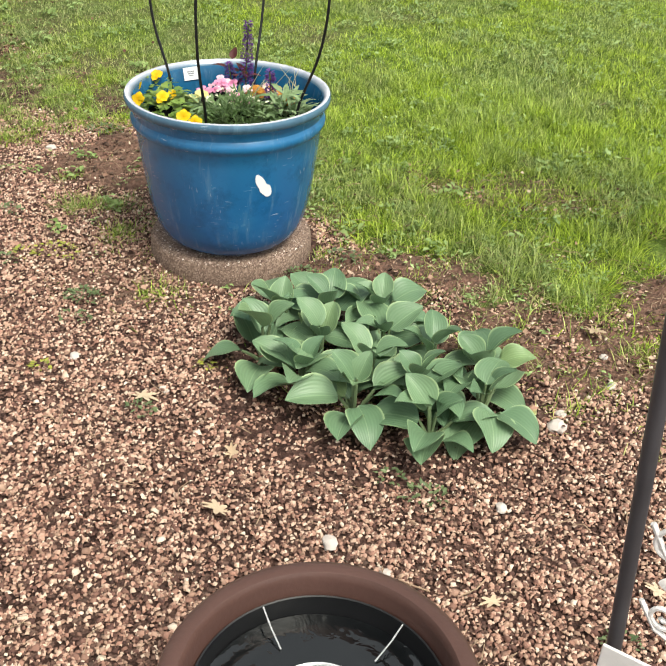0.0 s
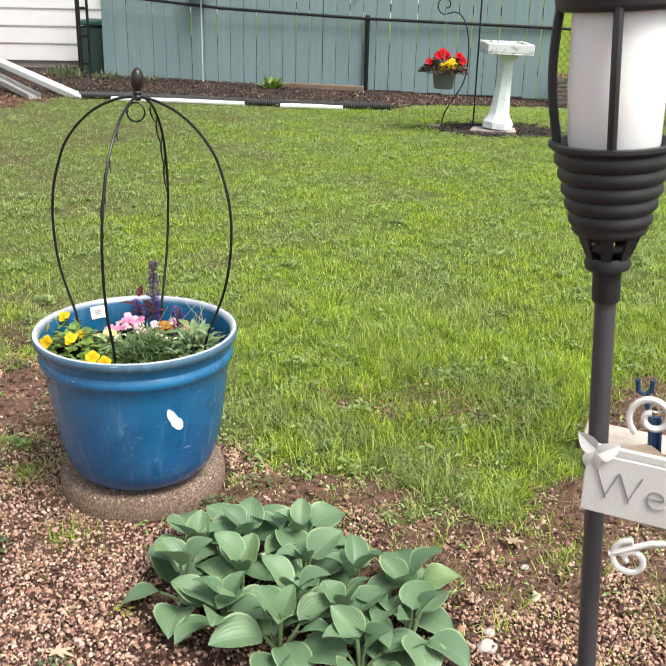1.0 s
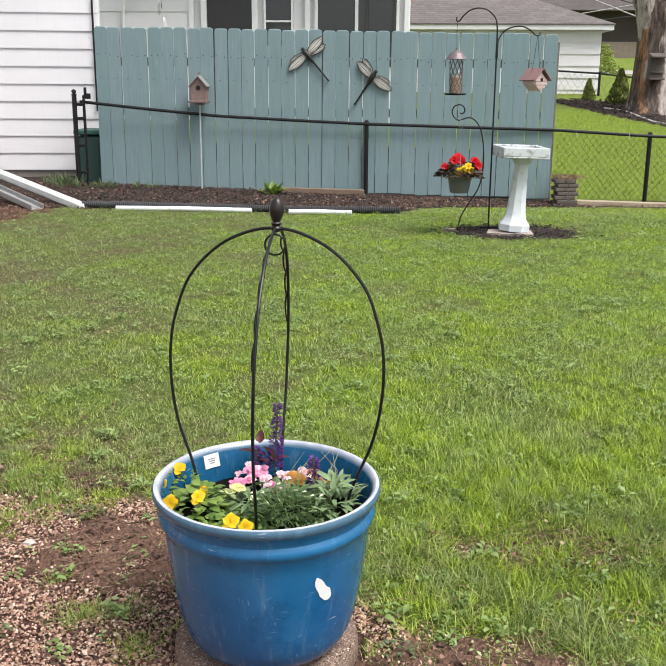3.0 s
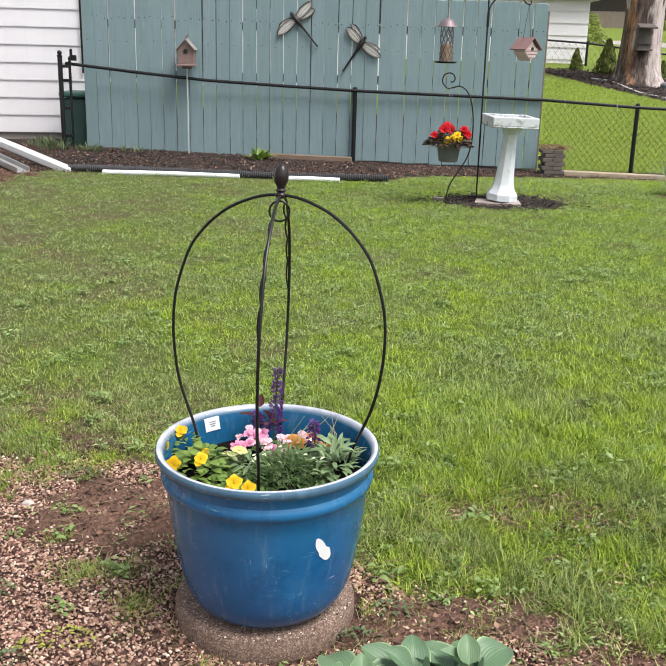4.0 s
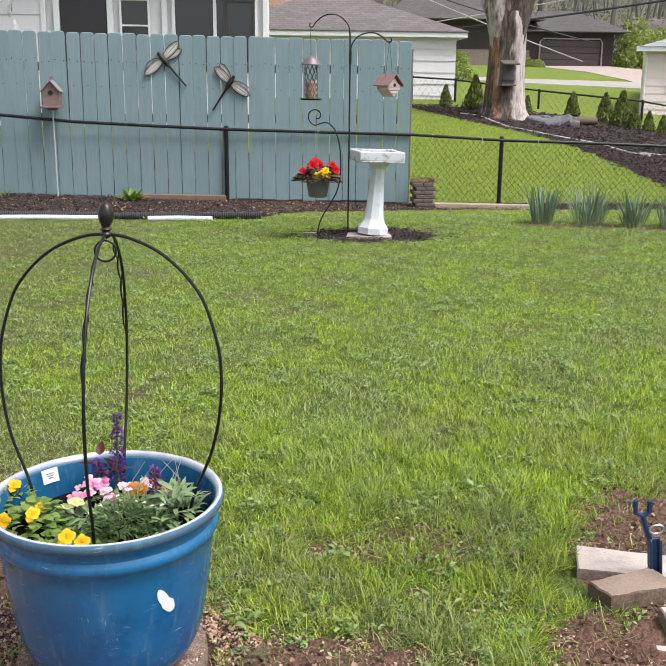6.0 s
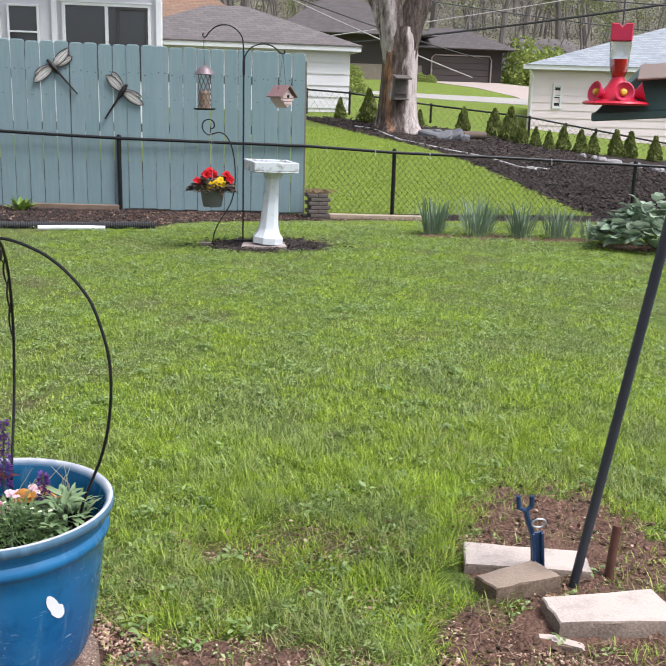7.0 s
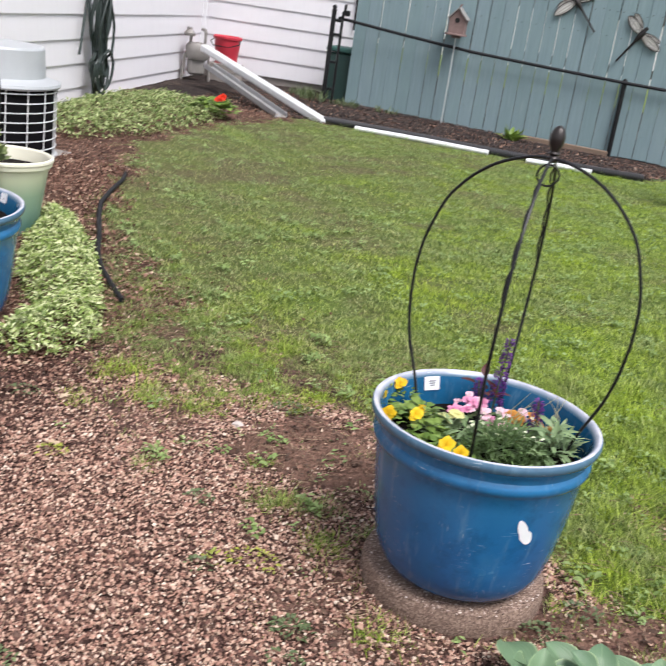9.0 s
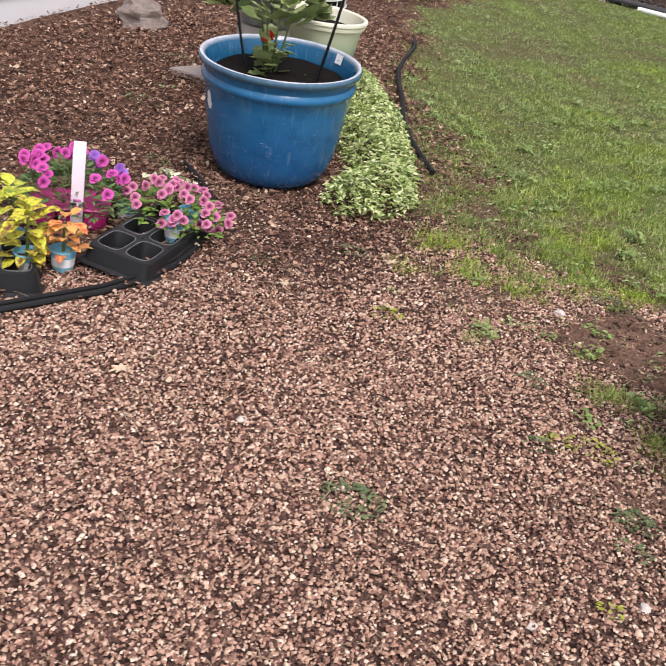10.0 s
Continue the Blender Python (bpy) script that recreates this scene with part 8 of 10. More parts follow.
def condenser():
    z0 = float(land(-3.5, 3.05))
    t = thing("air_conditioner", pose(-3.5, 2.96, z0 - 0.045), "round grey air conditioner unit with a black grille", "air conditioner")
    blk = plain("black_fins", (0.006, 0.006, 0.007), 0.9, 0.0, 0.2, 60, 0.15, 0.001, 0.1)
    gry = plain("grey_enamel", (0.42, 0.44, 0.45), 0.45, 0.1, 0.1, 8)
    wire = plain("white_coated_wire", (0.62, 0.63, 0.63), 0.4, 0.0)
    part("coil", Shape().lathe([(0.0, 0.02), (0.365, 0.02), (0.365, 0.45), (0.0, 0.45)], 40), blk, t)
    part("pad", Shape().box((0, 0, 0.02), (0.72, 0.72, 0.06), 0.01), CONCRETE, t)
    for z in np.linspace(0.05, 0.43, 8):
        part("ring_wire", Shape().tube([(0.385 * math.cos(a), 0.385 * math.sin(a), z) for a in np.linspace(0, 6.2832, 37)], 0.004, 5), wire, t)
    for k in range(18):
        a = 2 * math.pi * k / 18
        part("upright_wire", Shape().tube([(0.381 * math.cos(a), 0.381 * math.sin(a), 0.02), (0.381 * math.cos(a), 0.381 * math.sin(a), 0.45)], 0.004, 5), wire, t)
    part("top", Shape().lathe([(0.0, 0.45), (0.4, 0.45), (0.405, 0.46), (0.4, 0.475), (0.33, 0.49), (0.315, 0.5), (0.305, 0.66), (0.295, 0.672), (0.0, 0.675)], 48), gry, t, "grey enamelled top")
    part("base", Shape().lathe([(0.0, 0.02), (0.4, 0.02), (0.4, 0.05), (0.37, 0.055)], 48), gry, t)


condenser()


def wall_things():
    rub = plain("dark_green_hose", (0.018, 0.03, 0.026), 0.5, 0, 0.2, 20)
    y = 5.6
    t = thing("coiled_hose", pose(wall_x(y) + 0.07, y, 0.0, 0, 0, 100.5), "dark green garden hose coiled on a wall hook", "hose")
    rng = random.Random(6)
    for k in range(11):
        w, low, off = rng.uniform(0.05, 0.13), rng.uniform(0.14, 0.36), rng.uniform(-0.05, 0.06)
        pts = []
        for a in np.linspace(0, 6.2832, 41):
            u = 0.5 + 0.5 * math.cos(a)
            z = low + (1.02 - low) * u
            pinch = 0.35 + 0.65 * min(1.0, abs(z - 0.52) / 0.22) + (0.5 if z < 0.45 else 0.0)
            pts.append((off + w * pinch * math.sin(a) + 0.025 * math.sin(3 * a + k), -0.03 - 0.011 * k - 0.02 * math.sin(2 * a + k), z))
        part("loop", Shape().tube(pts, 0.0125, 7), rub, t)
    part("knot", Shape().tube([(-0.09, -0.16, 0.5), (-0.02, -0.175, 0.54), (0.06, -0.165, 0.51), (0.09, -0.12, 0.47), (0.02, -0.05, 0.5), (-0.07, -0.1, 0.54)], 0.0125, 7), rub, t)
    part("bracket", Shape().box((0.02, -0.02, 0.98), (0.16, 0.1, 0.08), 0.01), BLACK, t)
    part("tail", Shape().tube([(-0.2, -0.03, 0.95), (-0.28, -0.04, 0.72), (-0.36, -0.05, 0.5)], 0.011, 7), rub, t)
    # gas meter in the corner
    g = thing("gas_meter", pose(-4.92, 8.55, float(land(-4.92, 8.55)), 0, 0, 40), "old grey gas meter with pipes in the house corner", "meter")
    met = plain("meter_grey", (0.27, 0.25, 0.23), 0.5, 0.3, 0.2, 20)
    part("case", Shape().lathe([(0.0, 0.24), (0.12, 0.24), (0.14, 0.27), (0.145, 0.38), (0.12, 0.42), (0.0, 0.44)], 24, Matrix.Diagonal((1.0, 0.7, 1, 1))), met, g)
    part("case", Shape().box((0.0, 0.02, 0.16), (0.2, 0.14, 0.2), 0.03), met, g)
    for x in (-0.09, 0.08):
        part("pipe", Shape().tube([(x, 0, 0.42), (x, 0, 0.55), (x + 0.02, 0.1, 0.57), (x + 0.02, 0.25, 0.57)], 0.018, 10), met, g)
    part("regulator", Shape().lathe([(0.0, 0.5), (0.06, 0.5), (0.065, 0.53), (0.04, 0.56), (0.0, 0.57)], 20, Matrix.Translation((-0.12, -0.05, 0))), met, g)
    for x in (-0.17, 0.17):
        part("riser", Shape().tube([(x, 0.02, -0.05), (x * 0.8, 0.02, 0.3)], 0.018, 8), met, g)
    # red bucket
    b = thing("red_bucket", pose(-4.78, 9.05, 0.26, 0, 0, 0), "red plastic bucket standing on blocks by the white wall", "bucket")
    redp = plain("faded_red_plastic", (0.5, 0.03, 0.05), 0.45, 0, 0.12, 14)
    part("body", Shape().lathe([(0.0, 0.05), (0.13, 0.05), (0.16, 0.33), (0.175, 0.335), (0.178, 0.36), (0.165, 0.37), (0.155, 0.35), (0.13, 0.08), (0.0, 0.08)], 32), redp, b)
    part("handle", Shape().tube([(0.17, 0, 0.33), (0.19, -0.08, 0.29), (0.1, -0.17, 0.25), (-0.1, -0.17, 0.25), (-0.19, -0.08, 0.29), (-0.17, 0, 0.33)], 0.006, 6), BLACK, b)
    part("block", Shape().box((0, 0, 0.0), (0.36, 0.3, 0.1), 0.01).box((0, 0, -0.15), (0.34, 0.28, 0.2), 0.01), CONCRETE, b)
    # black conduit at the near end of the wall
    pts = [(wall_x(2.25) + 0.09, 2.25, -0.02), (wall_x(2.25) + 0.1, 2.2, 0.12), (wall_x(2.25) + 0.07, 2.25, 0.3), (wall_x(2.25) + 0.06, 2.33, 0.6), (wall_x(2.35) + 0.05, 2.35, 1.3)]
    solid("conduit", Shape().tube(pts, [0.05, 0.045, 0.04, 0.036, 0.034], 12), plain("grey_black_rubber", (0.03, 0.028, 0.029), 0.6), "grey insulated pipe running up the wall", "pipe")
    pts = [(wall_x(2.3) + 0.15, 2.3, 0.18), (-3.75, 2.55, 0.11), (-3.7, 2.9, 0.12), (-3.75, 3.1, 0.2)]
    solid("power_cable", Shape().tube(pts, 0.012, 8), BLACK, "black cable running to the air conditioner", "cable")


wall_things()


def pale_pot():
    k = Nodes("cream_to_green_plastic")
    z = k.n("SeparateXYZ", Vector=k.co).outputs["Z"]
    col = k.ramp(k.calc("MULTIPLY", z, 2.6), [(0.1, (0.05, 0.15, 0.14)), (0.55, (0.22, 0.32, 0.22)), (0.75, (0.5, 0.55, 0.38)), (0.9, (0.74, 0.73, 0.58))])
    k.bump(k.noise(40, 3), 0.06, 0.001)
    mat = k.done(col, 0.45)
    cream = plain("cream_plastic", (0.7, 0.68, 0.55), 0.5, 0, 0.06, 10)
    t = thing("pale_planter", pose(-2.375, 1.57, 0.043), "tall pale green plastic planter with a cream inside", "planter")
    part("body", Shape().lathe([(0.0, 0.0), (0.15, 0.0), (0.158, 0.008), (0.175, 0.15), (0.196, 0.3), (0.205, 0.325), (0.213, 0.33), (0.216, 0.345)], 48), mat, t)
    part("rim", Shape().lathe([(0.216, 0.345), (0.22, 0.352), (0.219, 0.362), (0.21, 0.366), (0.202, 0.36), (0.198, 0.34), (0.18, 0.2), (0.0, 0.2)], 48), cream, t)
    part("soil", Shape().lathe([(0.194, 0.308), (0.1, 0.314), (0.0, 0.316)], 32), POT_SOIL, t)


pale_pot()


def round_leaf(s, r, m):
    """A cupped round leaf with a scalloped edge and a notch at its stalk."""
    n = 16
    verts = [(0, 0, 0)]
    for ring in (0.5, 1.0):
        for k in range(n):
            a = 2 * math.pi * k / n - math.pi / 2
            q = r * ring * (1 - (0.55 * ring if k == 0 else 0.0)) * (1 + 0.09 * ring * math.cos(4 * a * 2))
            verts.append((q * math.cos(a), q * math.sin(a) + 0.5 * r, r * (0.22 * ring * ring + 0.05 * math.cos(5 * a) * ring)))
    verts[0] = (0, 0.35 * r, 0)
    faces = [[0, 1 + k, 1 + (k + 1) % n] for k in range(n)] + [[1 + k, 1 + n + k, 1 + n + (k + 1) % n, 1 + (k + 1) % n] for k in range(n)]
    s.put(verts, faces, m)


def geranium():
    rng = random.Random(8)
    base = (POT2[0], POT2[1], POT2[2] + 0.28)
    leafm = foliage("geranium_leaf", (0.085, 0.13, 0.04), (0.36, 0.42, 0.18))
    t = thing("pot_trellis", pose(*base, 3.2, 0.5, -14), "black wire trellis standing in the second planter", "trellis")
    for a in (20, 66, 160, 232):
        c, d = math.cos(radians(a)), math.sin(radians(a))
        part("leg", Shape().tube(arch([(r * c, r * d, z) for r, z in ((0.115, -0.05), (0.125, 0.06), (0.155, 0.2), (0.185, 0.36), (0.19, 0.5), (0.16, 0.62), (0.09, 0.7), (0.0, 0.73))]), 0.0045, 8), BLACK, t)
    g = thing("geranium", pose(base[0] - 0.03, base[1] - 0.04, base[2]), "young geranium with scalloped leaves and red buds", "plant")
    s = Shape()
    for i in range(64):
        z = rng.uniform(0.0, 0.3)
        r = rng.uniform(0.0, 0.10) * (1.2 - 2 * z)
        a = rng.uniform(0, 360)
        L = rng.uniform(0.045, 0.075)
        round_leaf(s, L * 0.42, pose(r * math.cos(radians(a)), r * math.sin(radians(a)), z, rng.uniform(-5, 45), rng.uniform(-20, 20), a - 90))
    part("leaves", s, leafm, g, smooth=60)
    st = Shape()
    for _ in range(9):
        a = rng.uniform(0, 6.28)
        st.tube([(0, 0, -0.03), (0.03 * math.cos(a), 0.03 * math.sin(a), 0.15), (0.05 * math.cos(a), 0.05 * math.sin(a), rng.uniform(0.15, 0.3))], [0.005, 0.004, 0.003], 5)
    part("stems", st, STEM, g)
    bl = flower_mesh("bloom", 6, 0.018, 35, (RED,), 0.9)
    for x, y, z in ((0.05, 0.02, 0.03), (0.02, -0.06, 0.19)):
        for _ in range(3):
            part("bloom", bl, None, g, m=pose(x + rng.uniform(-0.01, 0.01), y, z + rng.uniform(-0.01, 0.01), rng.uniform(0, 70), 0, rng.uniform(0, 360)))
    # grey basket with a bigger geranium, set on a stand behind
    b = thing("grey_hanging_pot", pose(-2.335, 1.12, 0.40), "grey plastic pot with a trailing red geranium on an upturned crock", "planter")
    part("pot", Shape().lathe([(0.0, 0.0), (0.09, 0.0), (0.097, 0.006), (0.118, 0.13), (0.128, 0.133), (0.13, 0.15), (0.12, 0.15), (0.108, 0.1), (0.0, 0.1)], 36), plain("mid_grey_plastic", (0.2, 0.2, 0.21), 0.5, 0, 0.1, 20), b)
    s = Shape()
    for i in range(165):
        a, q = rng.uniform(0, 360), math.sqrt(rng.random())
        r = 0.21 * q
        z = 0.11 + 0.24 * (1 - q ** 3) * rng.uniform(0.25, 1.1) - 0.06 * q
        L = rng.uniform(0.07, 0.12)
        round_leaf(s, L * 0.48, pose(r * math.cos(radians(a)), r * math.sin(radians(a)), z, rng.uniform(-10, 65), rng.uniform(-25, 25), a - 90 + rng.uniform(-50, 50)))
    part("leaves", s, leafm, b, smooth=60)
    for x, y, z in ((0.12, -0.1, 0.26), (0.02, -0.14, 0.25), (0.17, -0.02, 0.22), (-0.1, -0.1, 0.3)):
        for _ in range(6):
            part("bloom", bl, None, b, m=pose(x + rng.uniform(-0.02, 0.02), y + rng.uniform(-0.01, 0.01), z + rng.uniform(-0.015, 0.015), rng.uniform(0, 80), 0, rng.uniform(0, 360)))
    solid("upturned_crock", Shape().lathe([(0.0, 0.0), (0.13, 0.0), (0.135, 0.01), (0.12, 0.2), (0.1, 0.345), (0.0, 0.35)], 32), plain("pale_clay", (0.4, 0.36, 0.32), 0.8, 0, 0.15, 12), "pale upturned crock used as a plant stand", "crock", m=pose(-2.335, 1.12, 0.052))
    solid("flat_stone", Shape().slab([(-0.14, -0.05), (0.08, -0.09), (0.15, 0.02), (-0.05, 0.08)], 0, 0.03, None, 0.01), plain("pink_grey_stone", (0.36, 0.3, 0.28), 0.9, 0, 0.2, 12), "flat pinkish stone among fallen leaves", "stone", m=pose(-2.69, 1.22, 0.07, 2, 0, 20))


geranium()


def variegated(name, outline, n, seed, h, label, size, tones):
    """A low carpet of cream-edged leaves inside an outline."""
    g = np.random.RandomState(seed)
    k = Nodes(name + "_leaf")
    rnd = k.n("NewGeometry").outputs["Random Per Island"]
    col = k.ramp(k.calc("ADD", k.calc("MULTIPLY", rnd, 0.8), k.calc("MULTIPLY", k.noise(90, 2), 0.35)), tones)
    mat = k.leafy(col, 0.5, 0.3)
    poly = np.array(outline)
    lo, hi = poly.min(0), poly.max(0)
    p = lo + (hi - lo) * g.rand(n * 4, 2)
    inside = np.zeros(len(p), bool)
    j = len(poly) - 1
    depth = np.full(len(p), 9.0)
    for i in range(len(poly)):
        a, b = poly[i], poly[j]
        cross = ((a[1] > p[:, 1]) != (b[1] > p[:, 1])) & (p[:, 0] < (b[0] - a[0]) * (p[:, 1] - a[1]) / (b[1] - a[1] + 1e-9) + a[0])
        inside ^= cross
        d = b - a
        u = np.clip(((p - a) @ d) / (d @ d), 0, 1)
        depth = np.minimum(depth, np.linalg.norm(p - a - u[:, None] * d, axis=1))
        j = i
    p, depth = p[inside][:n], depth[inside][:n]
    m = len(p)
    z = land(p[:, 0], p[:, 1]) + 0.015 + h * np.clip(depth / 0.16, 0, 1) ** 0.6 * (0.55 + 0.45 * g.rand(m)) + 0.03 * wave(p[:, 0], p[:, 1], 9) + 0.02 * wave(p[:, 0], p[:, 1], 23, 3)
    base = [(0, 0, 0), (-0.24, 0.42, 0.08), (0, 0.45, 0), (0.24, 0.42, 0.08), (0, 1.0, -0.12)]
    v, t = spread(base, [(0, 2, 1), (0, 3, 2), (1, 2, 4), (2, 3, 4)], np.stack([p[:, 0], p[:, 1], z], -1), turns_of(g.rand(m) * 6.283, g.normal(size=m) * 0.5, g.rand(m) * 6.283), size * (1 + g.rand(m)[:, None]) * np.array([[0.8, 1.0, 1.0]]))
    bulk(name, v, t, mat, label, "ground cover", True)


variegated("variegated_ground_cover", [(-1.59, 0.49), (-1.46, 0.455), (-1.37, 0.49), (-1.34, 0.70), (-1.49, 0.98), (-1.67, 1.25), (-1.93, 1.58), (-2.2, 1.88), (-2.34, 1.82), (-2.14, 1.42), (-1.92, 1.06), (-1.66, 0.80)], 8500, 5, 0.12, "cream-edged ground cover spreading beside the blue planter", 0.016, [(0.15, (0.07, 0.12, 0.03)), (0.5, (0.32, 0.42, 0.11)), (0.9, (0.7, 0.73, 0.42))])
variegated("wall_ground_cover", [(-3.97, 3.63), (-3.47, 3.63), (-3.22, 4.28), (-3.24, 5.18), (-3.32, 5.98), (-3.67, 6.48), (-4.37, 6.78), (-4.52, 5.78), (-4.22, 4.48)], 7500, 6, 0.075, "pale green ground cover along the house wall", 0.027, [(0.15, (0.07, 0.12, 0.03)), (0.55, (0.24, 0.32, 0.10)), (0.95, (0.52, 0.56, 0.28))])


def corner_geranium():
    rng = random.Random(13)
    t = thing("red_geranium", pose(-3.42, 5.9, float(land(-3.42, 5.9))), "leafy geranium with one red bloom beside the downspout", "plant")
    s = Shape()
    for i in range(90):
        a, q = rng.uniform(0, 360), math.sqrt(rng.random())
        L = rng.uniform(0.06, 0.1)
        s.leaf(L, L, pose(0.2 * q * math.cos(radians(a)), 0.16 * q * math.sin(radians(a)), 0.04 + 0.12 * (1 - q * q), rng.uniform(0, 50), 0, a - 90), 0.7, 0.2, 1.0, 5)
    part("leaves", s, PANSY_LEAF, t, smooth=60)
    bl = flower_mesh("bloom", 7, 0.038, 35, (ORANGE_RED,), 0.9)
    for k in range(3):
        part("bloom", bl, None, t, m=pose(0.06 + 0.02 * k, -0.05, 0.17 + 0.015 * k, 40 + 20 * k, 0, 30 * k))


corner_geranium()


def lump(rng, rx, ry, rz, n=14, rows=8):
    """An uneven rock."""
    s = Shape()
    for i in range(rows + 1):
        u = math.pi * i / rows
        for k in range(n):
            a = 2 * math.pi * k / n
            q = 1 + 0.14 * math.sin(2.3 * a + 1.7 * i) + 0.09 * math.sin(5 * a - i) + rng.uniform(-0.05, 0.05)
            s.v.append((rx * q * math.sin(u) * math.cos(a), ry * q * math.sin(u) * math.sin(a), rz * math.cos(u) * (1 + 0.08 * math.sin(3 * a))))
    s.f = [[i * n + k, (i + 1) * n + k, (i + 1) * n + (k + 1) % n, i * n + (k + 1) % n] for i in range(rows) for k in range(n)]
    return s


solid("garden_rock", lump(random.Random(3), 0.12, 0.105, 0.105, 26, 15), plain("pale_pink_rock", (0.5, 0.4, 0.36), 0.95, 0, 0.45, 34, 1.0, 0.014), "rough pale rock among fallen leaves by the wall", "rock", m=pose(-3.39, 1.585, 0.12))

# edging hoses
EDGE = plain("black_edging", (0.009, 0.009, 0.01), 0.6, 0, 0.2, 20, 0.15, 0.001, 0.25)
s = Shape().tube([(x, y, float(land(x, y)) + z) for x, y, z in ((-1.46, 1.06, 0.015), (-1.579, 1.178, 0.02), (-1.707, 1.315, 0.025), (-1.825, 1.481, 0.025), (-1.952, 1.697, 0.03), (-2.119, 1.962, 0.03), (-2.248, 2.187, 0.035), (-2.368, 2.481, 0.03), (-2.498, 2.824, 0.02), (-2.698, 3.216, 0.0))], 0.0115, 10)
solid("black_edging_hose", s, EDGE, "black plastic lawn edging curling along the grass", "edging", "plastic edging")
line = [(-1.89, -1.132), (-1.78, -0.882), (-1.72, -0.722), (-1.675, -0.592), (-1.625, -0.452), (-1.6, -0.312), (-1.61, -0.182), (-1.64, -0.063), (-1.69, 0.06), (-1.79, 0.203), (-1.92, 0.298), (-2.06, 0.374)]
s = Shape().tube([(x, y, float(land(x, y)) + 0.012) for x, y in line], 0.0095, 10)
s.tube([(x - 0.014, y + 0.008, float(land(x, y)) + 0.02) for x, y in line], 0.006, 8)
solid("black_edging_hose", s, EDGE, "black plastic edging bordering the gravel and the plant trays", "edging", "plastic edging")


# ---- nursery plants on the ground ----
TRAY = plain("black_tray_plastic", (0.014, 0.0145, 0.016), 0.42, 0, 0.15, 20, 0.1, 0.001, 0.3)
TRAY_EDGE = plain("grey_tray_edge", (0.11, 0.11, 0.12), 0.5, 0, 0.2, 60, 0.1, 0.001, 0.4)


def nursery_tray(m, cols, rows, px, py, h, label):
    """A vacuum-formed carry tray: deep wells with rounded corners, a paler grey edge round each, and flared sides."""
    t = thing("nursery_tray", m, label, "plant tray", "black nursery trays")
    n = 24

    def ring(cx, cy, hx, hy, z, power):
        out = []
        for q in range(n):
            a = 2 * math.pi * (q + 0.5) / n
            c, d = math.cos(a), math.sin(a)
            out.append((cx + hx * math.copysign(abs(c) ** power, c), cy + hy * math.copysign(abs(d) ** power, d), z))
        return out

    for i in range(cols):
        for j in range(rows):
            cx, cy = (i - (cols - 1) / 2) * px, (j - (rows - 1) / 2) * py
            rings = [ring(cx, cy, px / 2, py / 2, h, 0.08), ring(cx, cy, px * 0.43, py * 0.43, h, 0.5), ring(cx, cy, px * 0.415, py * 0.415, h - 0.006, 0.5), ring(cx, cy, px * 0.34, py * 0.34, 0.006, 0.55)]
            s = Shape().put([p for r in rings for p in r], [[a * n + q, a * n + (q + 1) % n, (a + 1) * n + (q + 1) % n, (a + 1) * n + q] for a in range(3) for q in range(n)] + [[3 * n + q for q in range(n)]])
            well = part("well", s, TRAY, t, smooth=25)
            line = ring(cx, cy, px * 0.428, py * 0.428, h + 0.0008, 0.5)
            part("grey_edge", Shape().tube(line + line[:1], 0.0016, 5), TRAY_EDGE, well, "grey edge of the well")
    skirt = Shape()
    w, d = cols * px / 2, rows * py / 2
    outer = [ring(0, 0, w, d, h, 0.12), ring(0, 0, w + 0.006, d + 0.006, h - 0.002, 0.12), ring(0, 0, w + 0.016, d + 0.016, 0.006, 0.16), ring(0, 0, w + 0.028, d + 0.028, 0.0, 0.16), ring(0, 0, w + 0.028, d + 0.028, -0.002, 0.16)]
    skirt.put([p for r in outer for p in r], [[a * n + q, (a + 1) * n + q, (a + 1) * n + (q + 1) % n, a * n + (q + 1) % n] for a in range(4) for q in range(n)])
    part("skirt", skirt, TRAY, t)
    return t


nursery_tray(pose(-1.735, -0.155, 0.016, -2, 5, 15), 2, 3, 0.084, 0.135, 0.05, "empty black moulded nursery tray on the gravel")
nursery_tray(pose(-1.925, -0.643, 0.006, 0, 0, 50), 4, 2, 0.085, 0.1, 0.055, "black nursery tray holding coleus plants")


def cup(m, r, h, label, material):
    c = thing("nursery_pot", m, label, "flower pot", "small nursery pots")
    part("wall", Shape().lathe([(0.0, 0.0), (r * 0.78, 0.0), (r, h * 0.92), (r * 1.06, h * 0.93), (r * 1.06, h), (r * 0.97, h), (r * 0.93, h * 0.85), (0.0, h * 0.85)], 24), material, c)
    part("label_band", Shape().lathe([(r * 0.86, h * 0.25), (r * 0.965, h * 0.8), (r * 0.95, h * 0.8), (r * 0.85, h * 0.25)], 24), PAPER, c, "pale paper band")
    return c


SKY_BLUE = plain("sky_blue_plastic", (0.16, 0.42, 0.55), 0.45, 0, 0.1, 20)


